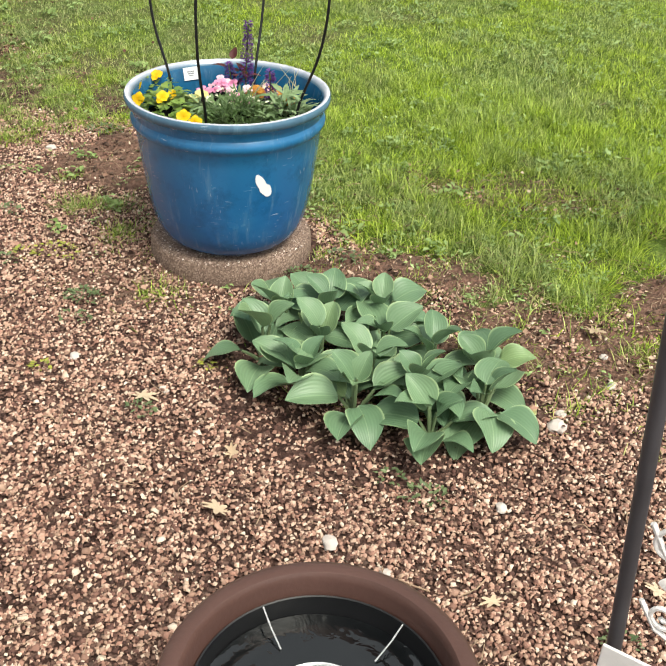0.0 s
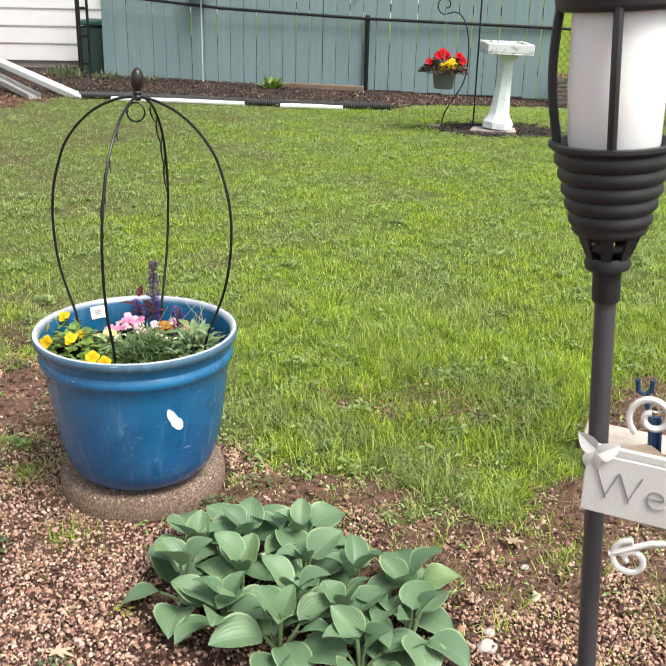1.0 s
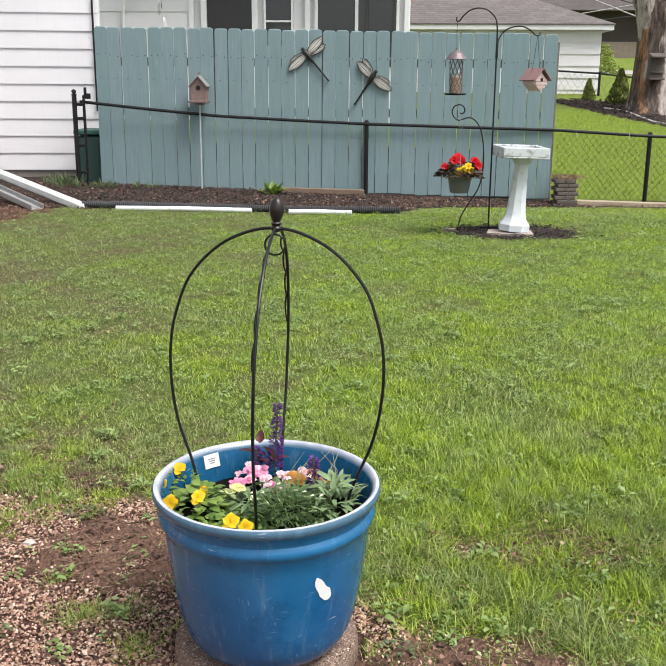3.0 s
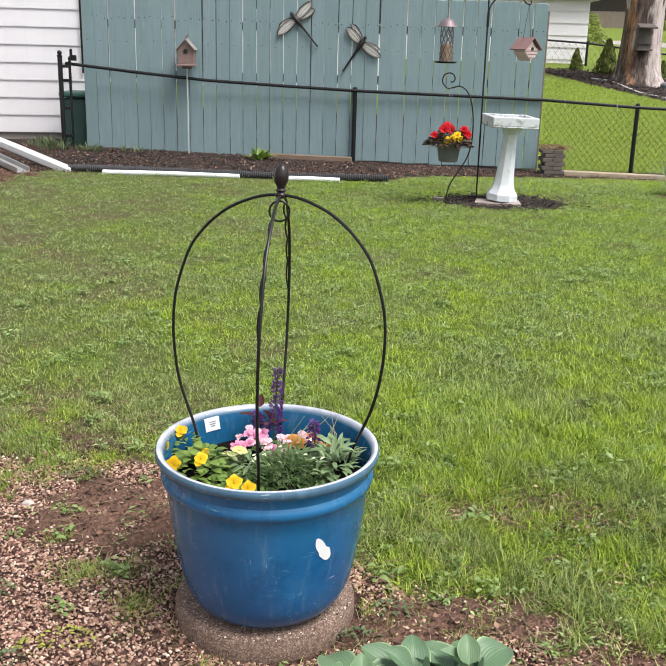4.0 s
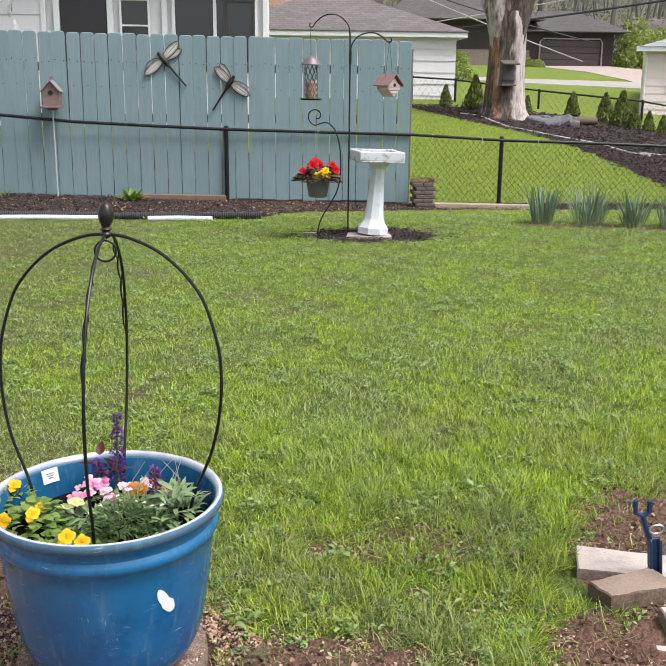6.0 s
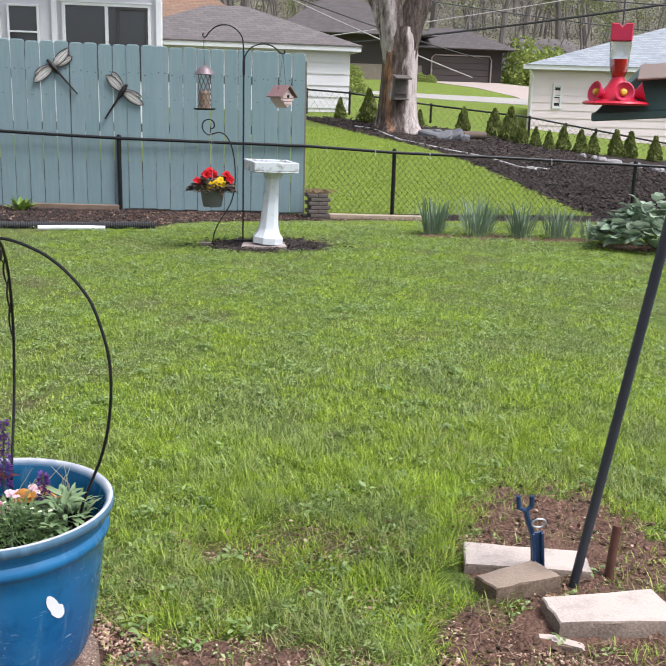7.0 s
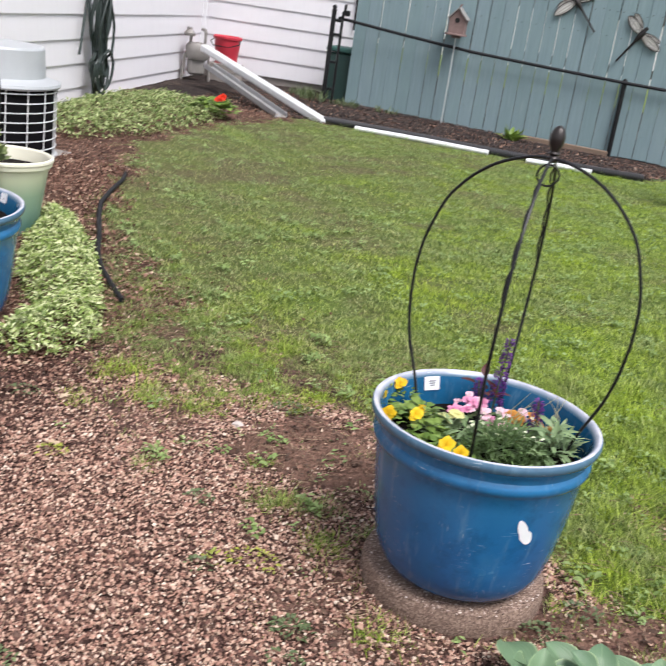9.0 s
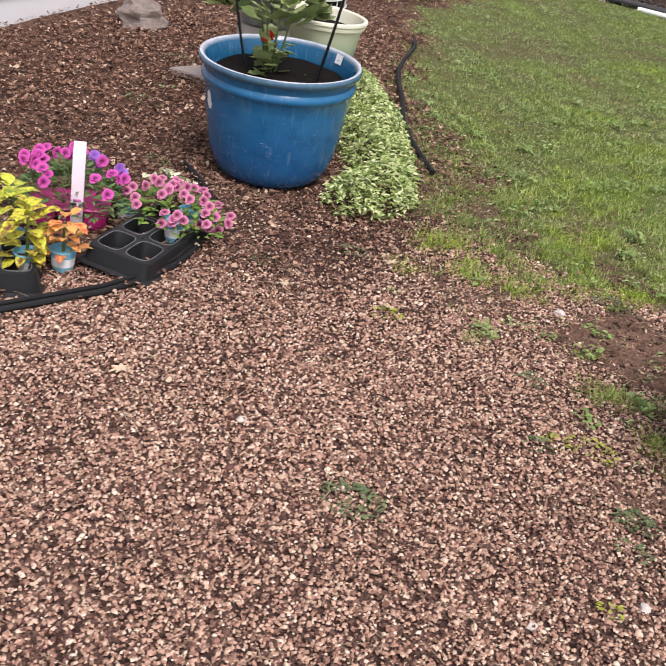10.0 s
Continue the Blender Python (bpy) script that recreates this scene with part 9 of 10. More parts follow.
def petunias():
    rng = random.Random(19)
    for x, y, z in ((-1.722, -0.078, 0.022), (-1.90, -0.075, 0.004), (-1.744, 0.018, 0.022)):
        cup(pose(x, y, z), 0.033, 0.066, "sky-blue nursery pot with a paper band", SKY_BLUE)
    p = thing("petunia", pose(-1.765, -0.02, 0.068), "rose-pink petunias with dark throats in nursery pots", "flower")
    tuft(rng, 300, (0, 0.0, 0.16, 0.12), 0.0, 0.036, PANSY_LEAF, p, width=0.4, up=0.8, lift=0.075)
    tr = flower_mesh("bloom", 5, 0.0175, 24, (ROSE_EDGE, EYE), 1.2)
    for i in range(34):
        a, q = rng.uniform(0, 6.283), math.sqrt(rng.random())
        part("bloom", tr, None, p, m=pose(0.18 * q * math.cos(a), 0.13 * q * math.sin(a), 0.02 + 0.065 * (1 - q * q) + rng.uniform(0, 0.02), rng.uniform(15, 75), 0, rng.uniform(10, 90)))
    for x, y, z in ((0.115, 0.02, 0.0), (0.125, 0.045, -0.012), (0.1, 0.06, 0.02), (0.13, -0.005, 0.01), (0.12, 0.03, 0.03), (0.105, -0.02, 0.015), (0.07, -0.1, 0.03), (0.045, -0.115, 0.02), (0.09, -0.075, 0.035)):
        part("bloom", tr, None, p, m=pose(x, y, z, 62, 0, 35 + rng.uniform(-25, 25)))
    w = thing("white_alyssum", pose(-1.92, 0.135, 0.03), "white alyssum in a nursery pot", "flower")
    tuft(rng, 70, (0, 0, 0.07, 0.06), 0.02, 0.03, FERNY, w, width=0.35, up=0.9, lift=0.06)
    wb = flower_mesh("bloom", 5, 0.008, 22, (WHITE_PETAL,), 1.0)
    for cx, cy, cz in ((0, 0, 0.085), (0.035, -0.02, 0.075), (-0.03, 0.01, 0.075), (0.05, 0.03, 0.06), (-0.06, -0.03, 0.06)):
        for _ in range(11):
            part("bloom", wb, None, w, m=pose(cx + rng.uniform(-0.016, 0.016), cy + rng.uniform(-0.016, 0.016), cz + rng.uniform(-0.006, 0.012), rng.uniform(10, 50), 0, rng.uniform(0, 360)))
    # magenta carry pack
    mg = plain("magenta_plastic", (0.52, 0.015, 0.2), 0.4, 0, 0.1, 20)
    c = thing("carry_pack", pose(-2.005, -0.205, 0.012, 0, 0, 44), "magenta plastic carry pack with a printed handle", "plant tray")
    for i in range(3):
        for j in (-0.035, 0.035):
            s = Shape()
            a, b2 = 0.036, 0.026
            x0 = (i - 1) * 0.072
            s.put([(x0 - b2, j - b2, 0), (x0 + b2, j - b2, 0), (x0 + b2, j + b2, 0), (x0 - b2, j + b2, 0), (x0 - a + 0.002, j - a + 0.003, 0.062), (x0 + a - 0.002, j - a + 0.003, 0.062), (x0 + a - 0.002, j + a - 0.003, 0.062), (x0 - a + 0.002, j + a - 0.003, 0.062)], [[3, 2, 1, 0], [0, 1, 5, 4], [1, 2, 6, 5], [2, 3, 7, 6], [3, 0, 4, 7], [4, 5, 6, 7]])
            part("cell", s, mg, c)
    part("rim", Shape().box((0, 0, 0.064), (0.23, 0.155, 0.006), 0.002), mg, c)
    band = Shape()
    pts = [(0.02, -0.085, 0.03), (0.02, -0.09, 0.13), (0.02, -0.07, 0.215), (0.02, 0.0, 0.24), (0.02, 0.06, 0.215), (0.02, 0.085, 0.1), (0.02, 0.082, 0.05)]
    for x, y, z in pts:
        band.v += [(x - 0.017, y, z), (x + 0.017, y, z)]
    n = len(pts)
    for x, y, z in pts:
        band.v += [(x - 0.017, y * 1.02, z + 0.002), (x + 0.017, y * 1.02, z + 0.002)]
    band.f = [[2 * i, 2 * i + 1, 2 * i + 3, 2 * i + 2] for i in range(n - 1)] + [[2 * n + 2 * i, 2 * n + 2 * i + 2, 2 * n + 2 * i + 3, 2 * n + 2 * i + 1] for i in range(n - 1)]
    hd = part("handle", band, plain("pale_pink_card", (0.72, 0.6, 0.68), 0.5, 0, 0.06, 20), c, "pale pink printed card handle")
    bars = Shape()
    for i, z in enumerate((0.06, 0.08, 0.1, 0.12)):
        bars.box((0.02, -0.0905, z), (0.022, 0.001, 0.008), 0.0003)
    part("print", bars, plain("pink_ink", (0.55, 0.12, 0.35)), hd)
    q = thing("magenta_petunia", pose(-2.02, -0.19, 0.07), "magenta and violet petunias in a carry pack", "flower")
    tuft(rng, 700, (0, 0, 0.16, 0.15), 0.0, 0.035, FERNY, q, width=0.3, up=0.9, lift=0.11)
    mb, vb = flower_mesh("bloom", 5, 0.0205, 28, (MAGENTA, EYE), 1.15), flower_mesh("bloom", 5, 0.02, 28, (VIOLET, EYE), 1.25)
    for i in range(34):
        a, r = rng.uniform(0, 6.283), 0.5 + 0.5 * rng.random()
        part("bloom", vb if 0.9 < a < 1.9 else mb, None, q, m=pose(0.16 * r * math.cos(a), 0.15 * r * math.sin(a), 0.06 + 0.06 * (1 - r * r) + rng.uniform(-0.01, 0.03), rng.uniform(20, 80), 0, rng.uniform(0, 100)))
    # coleus
    for x, y, sc, c1, c2, lab in ((-1.83, -0.52, 1.0, (0.16, 0.05, 0.03), (0.62, 0.6, 0.06), "yellow-green coleus with dark red veins"), (-1.79, -0.435, 0.8, (0.62, 0.10, 0.05), (0.66, 0.40, 0.12), "rusty orange coleus with frilled leaves"), (-1.95, -0.47, 1.0, (0.2, 0.25, 0.03), (0.6, 0.62, 0.08), "bright lime coleus in a black nursery tray")):
        k = Nodes("coleus_leaf")
        sep = k.n("SeparateXYZ", Vector=k.co)
        rnd = k.n("NewGeometry").outputs["Random Per Island"]
        vein = k.noise(75, 4)
        col = k.mix(k.calc("MULTIPLY", k.calc("SUBTRACT", k.calc("ADD", vein, k.calc("MULTIPLY", rnd, 0.15)), 0.42), 5.0, True), c1, c2)
        mat = k.leafy(col, 0.5, 0.25)
        t = thing("coleus", pose(x, y, 0.05), lab, "plant", "coleus in the tray")
        s = Shape()
        for i in range(34):
            a = rng.uniform(0, 360)
            z = rng.uniform(0.0, 0.15) * sc
            r = rng.uniform(0.005, 0.05) * sc * (1.2 - z * 4)
            L = rng.uniform(0.04, 0.07) * sc
            s.leaf(L, L * 0.62, pose(r * math.cos(radians(a)), r * math.sin(radians(a)), z, rng.uniform(0, 45), 0, a - 90), 0.9, 0.2, 1.1, 6, 0.04)
        part("leaves", s, mat, t, smooth=60)
        part("stem", Shape().tube([(0, 0, -0.03), (0, 0, 0.12 * sc)], 0.004, 6), STEM, t)
        cup(pose(x + 0.0, y, 0.01), 0.034, 0.06, "sky-blue nursery pot with a paper band", SKY_BLUE)


petunias()


# ---- grass, gravel, litter ----
def scatter(g, x0, x1, y0, y1, n, weight):
    """Random places in a rectangle, kept by a weight between 0 and 1."""
    x, y = g.uniform(x0, x1, n), g.uniform(y0, y1, n)
    keep = g.rand(n) < weight(x, y)
    return x[keep], y[keep]


def bare(x, y, z=0.0):
    """0 where something stands on the ground."""
    w = np.ones_like(x)
    for cx, cy, r in ((0.03, 0.02, 0.215), (0.605, -1.435, 0.12), (-1.866, 0.592, 0.2), (-2.375, 1.57, 0.16), (1.19, 5.86, 0.13), (-3.51, 3.0, 0.42)):
        w *= (x - cx) ** 2 + (y - cy) ** 2 > r * r
    for ax, ay, bx, by, r in ((1.17, 0.29, 1.53, 0.38, 0.09), (1.30, 0.055, 1.61, 0.05, 0.085)):
        dx, dy = bx - ax, by - ay
        u = np.clip(((x - ax) * dx + (y - ay) * dy) / (dx * dx + dy * dy), 0, 1)
        w *= np.hypot(x - ax - u * dx, y - ay - u * dy) > r
    return w


def grass_material():
    k = Nodes("grass_blade")
    rnd = k.n("NewGeometry").outputs["Random Per Island"]
    dry = k.t.nodes.new("ShaderNodeAttribute")
    dry.attribute_name = "dry"
    mid, fine = k.noise(2.2, 4), k.noise(14, 4, 0.7)
    green = k.mix(rnd, (0.10, 0.175, 0.012), (0.53, 0.66, 0.07))
    cool = k.mix(rnd, (0.07, 0.115, 0.024), (0.45, 0.52, 0.19))
    straw = k.mix(rnd, (0.15, 0.14, 0.06), (0.70, 0.64, 0.36))
    patch = k.calc("ADD", k.calc("MULTIPLY", mid, 0.55), k.calc("MULTIPLY", fine, 0.45))
    col = k.mix(k.calc("MULTIPLY", k.calc("SUBTRACT", patch, 0.43), 7.0, True), green, cool)
    west = k.calc("MULTIPLY", k.calc("ADD", k.calc("MULTIPLY", k.n("SeparateXYZ", Vector=k.co).outputs["X"], -1.0), k.calc("SUBTRACT", k.calc("MULTIPLY", mid, 2.2), 1.5)), 0.75, True)
    col = k.mix(k.calc("MULTIPLY", west, 0.62), col, k.mix(rnd, (0.05, 0.085, 0.022), (0.33, 0.40, 0.17)))
    lush = k.calc("MULTIPLY", k.calc("SUBTRACT", k.calc("SUBTRACT", k.noise(0.9, 3), k.calc("MULTIPLY", west, 0.15)), 0.47), 6.0, True)
    col = k.mix(k.calc("MULTIPLY", lush, 0.55), col, k.mix(rnd, (0.125, 0.225, 0.012), (0.54, 0.70, 0.07)))
    old = k.calc("ADD", k.calc("MULTIPLY", dry.outputs["Fac"], 0.56), k.calc("MULTIPLY", k.calc("SUBTRACT", rnd, 0.78), 1.1))
    col = k.mix(k.calc("ADD", old, k.calc("MULTIPLY", k.calc("SUBTRACT", fine, 0.55), 1.2), True), col, straw)
    beyond = k.calc("MULTIPLY", k.calc("SUBTRACT", k.n("SeparateXYZ", Vector=k.co).outputs["Y"], 9.2), 4.0, True)
    col = k.mix(beyond, col, k.mix(rnd, (0.15, 0.225, 0.022), (0.44, 0.56, 0.075)))
    return k.leafy(col, 0.5, 0.35, 0.3)


GRASS = grass_material()


def grass():
    g = np.random.RandomState(1)
    parts, tones, far, far_tones = [], [], [], []

    def weight(x, y):
        lawn, gravel, dirt, litter, mulch = cover(x, y)
        clump = np.clip(0.78 + 0.5 * wave(x, y, 13, 1) + 0.45 * wave(x, y, 29, 4), 0.1, 1)
        near = (y < 1.5) & (x > -1.9)
        rim = y - np.interp(x, LAWN_X, LAWN_Y)
        thin = (0.02 + 0.5 * step(0.2, 0.55, wave(x, y, 7.7, 2) + 0.3 * wave(x, y, 21, 3)) * step(-0.75, -0.15, rim)) * (1 - mulch) * near * step(-0.9, -0.2, rim) + 0.3 * dirt * near * step(-0.1, 0.6, wave(x, y, 9, 6))
        thin = thin + (0.06 + 0.2 * step(0.1, 0.6, wave(x, y, 4.1, 9))) * litter * (y < 7) * step(-0.45, 0.1, x - np.interp(y, BED_Y, BED_X))
        lawn = step(0.22, 0.6, lawn + (0.5 * wave(x, y, 8.3, 7) + 0.45 * wave(x, y, 21, 2)) * 4 * lawn * (1 - lawn))
        return np.clip(lawn * clump * (1 - 0.2 * dryness(x, y)) + thin, 0, 1) * bare(x, y)

    def blades(x, y, size, width, full, d):
        n = len(x)
        lush = 1 + 0.45 * step(0.15, 0.5, x) * step(2.6, 0.9, y)
        tall = lush * size * (0.45 + 0.75 * g.rand(n)) * (1 + 0.4 * wave(x, y, 3.1, 3)) * (1 + 0.5 * wave(x, y, 11, 1) + 0.25 * wave(x, y, 27, 5)) * (1.12 - 0.5 * d)
        bend = 0.15 + 0.7 * g.rand(n) ** 1.5
        yaw = g.rand(n) * 6.283
        lean = (1.05 + 0.3 * d) * g.rand(n) ** 0.8
        rows = ((0, -1), (0, 1), (0.55, -0.85), (0.55, 0.85), (1.0, 0)) if full else ((0, -1), (0, 1), (1.0, 0))
        base = np.zeros((n, len(rows), 3))
        w = width * (0.6 + 0.8 * g.rand(n)) / 2
        c, s_ = np.cos(yaw), np.sin(yaw)
        for i, (u, side) in enumerate(rows):
            out = tall * (np.sin(lean) * u + 0.7 * bend * u * u)
            base[:, i, 0] = x + c * side * w - s_ * out
            base[:, i, 1] = y + s_ * side * w + c * out
            base[:, i, 2] = tall * (np.cos(lean) * u - 0.35 * bend * u * u)
        base[:, :, 2] += (land(x, y) - 0.004)[:, None]
        (parts if full else far).append(base)
        (tones if full else far_tones).append(np.repeat(d, len(rows)))

    for x0, x1, y0, y1, dens, size, width, full in ((-2.0, 2.7, -0.6, 1.4, 36000, 0.035, 0.0021, True), (-3.0, 3.1, 1.4, 3.2, 24000, 0.028, 0.0026, True), (-3.6, 4.4, 3.2, 5.6, 16000, 0.025, 0.0042, False), (-3.8, 5.0, 5.6, 8.9, 10000, 0.024, 0.0056, False), (1.9, 6.2, 9.2, 17.5, 2600, 0.042, 0.008, False)):
        x, y = scatter(g, x0, x1, y0, y1, int((x1 - x0) * (y1 - y0) * dens), weight)
        blades(x, y, size, width, full, np.maximum(dryness(x, y), (0.35 + 0.6 * g.rand(len(x))) * (cover(x, y)[0] < 0.5)))
    # separate tufts where the lawn frays out into the gravel
    spots = [(-1.17, 0.567, 0.09, 0), (-1.164, 0.328, 0.06, 0.3), (-0.982, 0.429, 0.07, 0), (-0.871, 0.483, 0.08, 0), (-0.868, 0.82, 0.12, 0), (-0.477, 0.104, 0.06, 0.4), (-0.55, 0.26, 0.05, 0.5), (-1.3, 0.8, 0.1, 0.2), (-1.05, 0.7, 0.1, 0.1), (-0.7, 0.65, 0.1, 0.1), (-0.36, 0.12, 0.05, 0.3), (-0.3, 0.02, 0.05, 0.3)]
    while len(spots) < 190:
        x, y = g.uniform(-1.75, 0.1), g.uniform(-0.35, 1.5)
        rim = float(y - np.interp(x, LAWN_X, LAWN_Y))
        if -0.65 < rim < 0.5 and g.rand() < math.exp(-(min(rim, 0) / 0.3) ** 2) and not (x < -1.45 and y < 1.0) and math.hypot((x + 0.48) / 0.2, (y - 0.41) / 0.2) > 1:
            spots.append((x, y, g.uniform(0.015, 0.06), g.uniform(0, 0.9)))
    for x, y, r, d in spots:
        n = int(40 + 60000 * r * r)
        px, py = x + r * 0.5 * g.normal(size=n), y + r * 0.5 * g.normal(size=n)
        ok = bare(px, py) > 0.5
        blades(px[ok], py[ok], 0.030 + 0.1 * r, 0.0021, True, np.clip(d + 0.25 * g.normal(size=int(ok.sum())), 0, 1))
    v = np.concatenate(parts)
    n = len(v)
    t = np.array([(0, 1, 3), (0, 3, 2), (2, 3, 4)])[None] + (np.arange(n) * 5)[:, None, None]
    v2 = np.concatenate(far)
    t2 = np.arange(len(v2) * 3).reshape(-1, 3) + n * 5
    ob = bulk("grass", np.concatenate([v.reshape(-1, 3), v2.reshape(-1, 3)]), np.concatenate([t.reshape(-1, 3), t2]), GRASS, "short uneven spring lawn grass", "grass")
    ob.data.attributes.new("dry", "FLOAT", "POINT").data.foreach_set("value", np.concatenate(tones + far_tones).astype(np.float32))
    # broad-leaved weeds in the lawn and at its edge
    x, y = scatter(g, -3.2, 4.0, -0.4, 7.6, 120000, lambda a, b: (0.32 - 0.08 * (a < -0.4)) * np.clip(cover(a, b)[0] * (0.12 + step(0.0, 0.5, wave(a, b, 2.6, 5) + 0.6 * wave(a, b, 9, 3))) + 0.1 * (b < 0.5) * step(-0.8, -0.1, b - np.interp(a, LAWN_X, LAWN_Y)), 0, 1) * bare(a, b))
    k = 6
    xs, ys = np.repeat(x, k), np.repeat(y, k)
    m = len(xs)
    yaw = g.rand(m) * 6.283
    base = [(0, 0, 0), (-0.3, 0.45, 0.12), (0, 0.5, 0.06), (0.3, 0.45, 0.12), (0, 1.0, 0.02)]
    size = 0.008 + 0.011 * g.rand(len(x)) + 0.012 * (g.rand(len(x)) < 0.06)
    v, t = spread(base, [(0, 2, 1), (0, 3, 2), (1, 2, 4), (2, 3, 4)], np.stack([xs + 0.012 * g.normal(size=m), ys + 0.012 * g.normal(size=m), land(xs, ys) + 0.01 + 0.02 * g.rand(m)], -1), turns_of(yaw, 0.5 * g.normal(size=m), g.rand(m) * 6.28), np.repeat(size, k)[:, None] * np.array([[0.8, 1.0, 1.0]]))
    bulk("lawn_weeds", v, t, foliage("weed_leaf", (0.085, 0.15, 0.035), (0.40, 0.52, 0.20)), "broad-leaved weeds and clover in the lawn", "weeds")


grass()


def gravel():
    k = Nodes("gravel_pebble")
    rnd = k.n("NewGeometry").outputs["Random Per Island"]
    col = k.ramp(rnd, [(0.0, (0.035, 0.016, 0.014)), (0.22, (0.12, 0.056, 0.045)), (0.5, (0.36, 0.194, 0.143)), (0.78, (0.52, 0.325, 0.243)), (0.94, (0.66, 0.47, 0.365)), (1.0, (0.78, 0.66, 0.54))])
    hue = k.calc("FRACT", k.calc("MULTIPLY", rnd, 37.0))
    tan = k.ramp(rnd, [(0.0, (0.05, 0.034, 0.026)), (0.35, (0.17, 0.115, 0.085)), (0.7, (0.41, 0.30, 0.21)), (1.0, (0.72, 0.60, 0.46))])
    col = k.mix(k.calc("MULTIPLY", k.calc("SUBTRACT", hue, 0.5), 1.3, True), col, tan)
    col = k.mix(k.calc("MULTIPLY", k.noise(160, 3), 0.3), col, (0.13, 0.085, 0.062))
    k.bump(k.noise(600, 2), 0.4, 0.001)
    mat = k.done(col, 0.85, 0, 0.25)
    g = np.random.RandomState(7)

    def weight(x, y):
        lawn, gr, dirt, litter, mulch = cover(x, y)
        shade = (x - 0.5) ** 2 / 0.13 + (y + 0.45) ** 2 / 0.12 < 1
        edge = step(1.55, 1.15, np.where(x > 0, x, 0)) * step(-2.25, -1.9, x) * step(-1.8, -1.4, y)
        gr = gr * step(0.4, -0.02, y - np.interp(x, LAWN_X, LAWN_Y)) * (1 - 0.6 * step(-0.8, -1.4, x) * step(-0.5, 0.2, y))
        return edge * np.clip(step(0.3, 0.8, gr) + (0.12 + 0.5 * step(0.0, 0.5, wave(x, y, 6, 1))) * dirt * (y < 0.6) + 0.15 * litter * (y < 1.0), 0, 1) * bare(x, y) * np.where(shade, 0.35, 1.0) * (0.82 + 0.18 * wave(x, y, 4, 4))

    base = [(0.72, 0.05, 0.7), (-0.4, 0.68, 0.8), (-0.42, -0.64, 0.65), (0.55, 0.95, -0.3), (-1.1, 0.06, -0.35), (0.55, -1.0, -0.3)]
    tris = [(0, 1, 2), (1, 0, 3), (1, 3, 4), (2, 1, 4), (2, 4, 5), (0, 2, 5), (0, 5, 3)]
    x1, y1 = scatter(g, -2.2, 1.5, -1.75, 0.7, 330000, weight)
    # thinner and coarser round the part that is looked at closely
    x2, y2 = scatter(g, -2.9, 2.6, -3.6, 0.6, 42000, lambda a, b: 0.8 * step(0.3, 0.8, cover(a, b)[1]) * bare(a, b) * step(-3.6, -2.6, b) * step(2.6, 1.7, a) * step(-2.9, -2.3, a) * (1 - 0.9 * step(1.55, 1.15, a) * step(-2.25, -1.9, a) * step(-1.8, -1.4, b)))
    near = len(x1)
    x1, y1 = np.concatenate([x1, x2]), np.concatenate([y1, y2])
    n = len(x1)
    r = 0.0029 + 0.0028 * g.rand(n) ** 2.0
    r[near:] *= 1.5
    big = g.rand(n) < 0.012
    r[big] *= 1.7
    sc = np.stack([r * (0.85 + 0.5 * g.rand(n)), r * (0.7 + 0.4 * g.rand(n)), r * (0.5 + 0.4 * g.rand(n))], -1)
    z = land(x1, y1) + 0.006 * wave(x1, y1, 9) + 0.003 * wave(x1, y1, 31) + 0.002 + 0.004 * g.rand(n)
    v, t = spread(base, tris, np.stack([x1, y1, z], -1), turns_of(g.rand(n) * 6.283, g.normal(size=n) * 0.45, g.rand(n) * 6.283), sc)
    v += g.normal(size=v.shape) * 0.0007
    bulk("gravel", v, t, mat, "small angular pinkish-brown gravel", "gravel", True)


gravel()


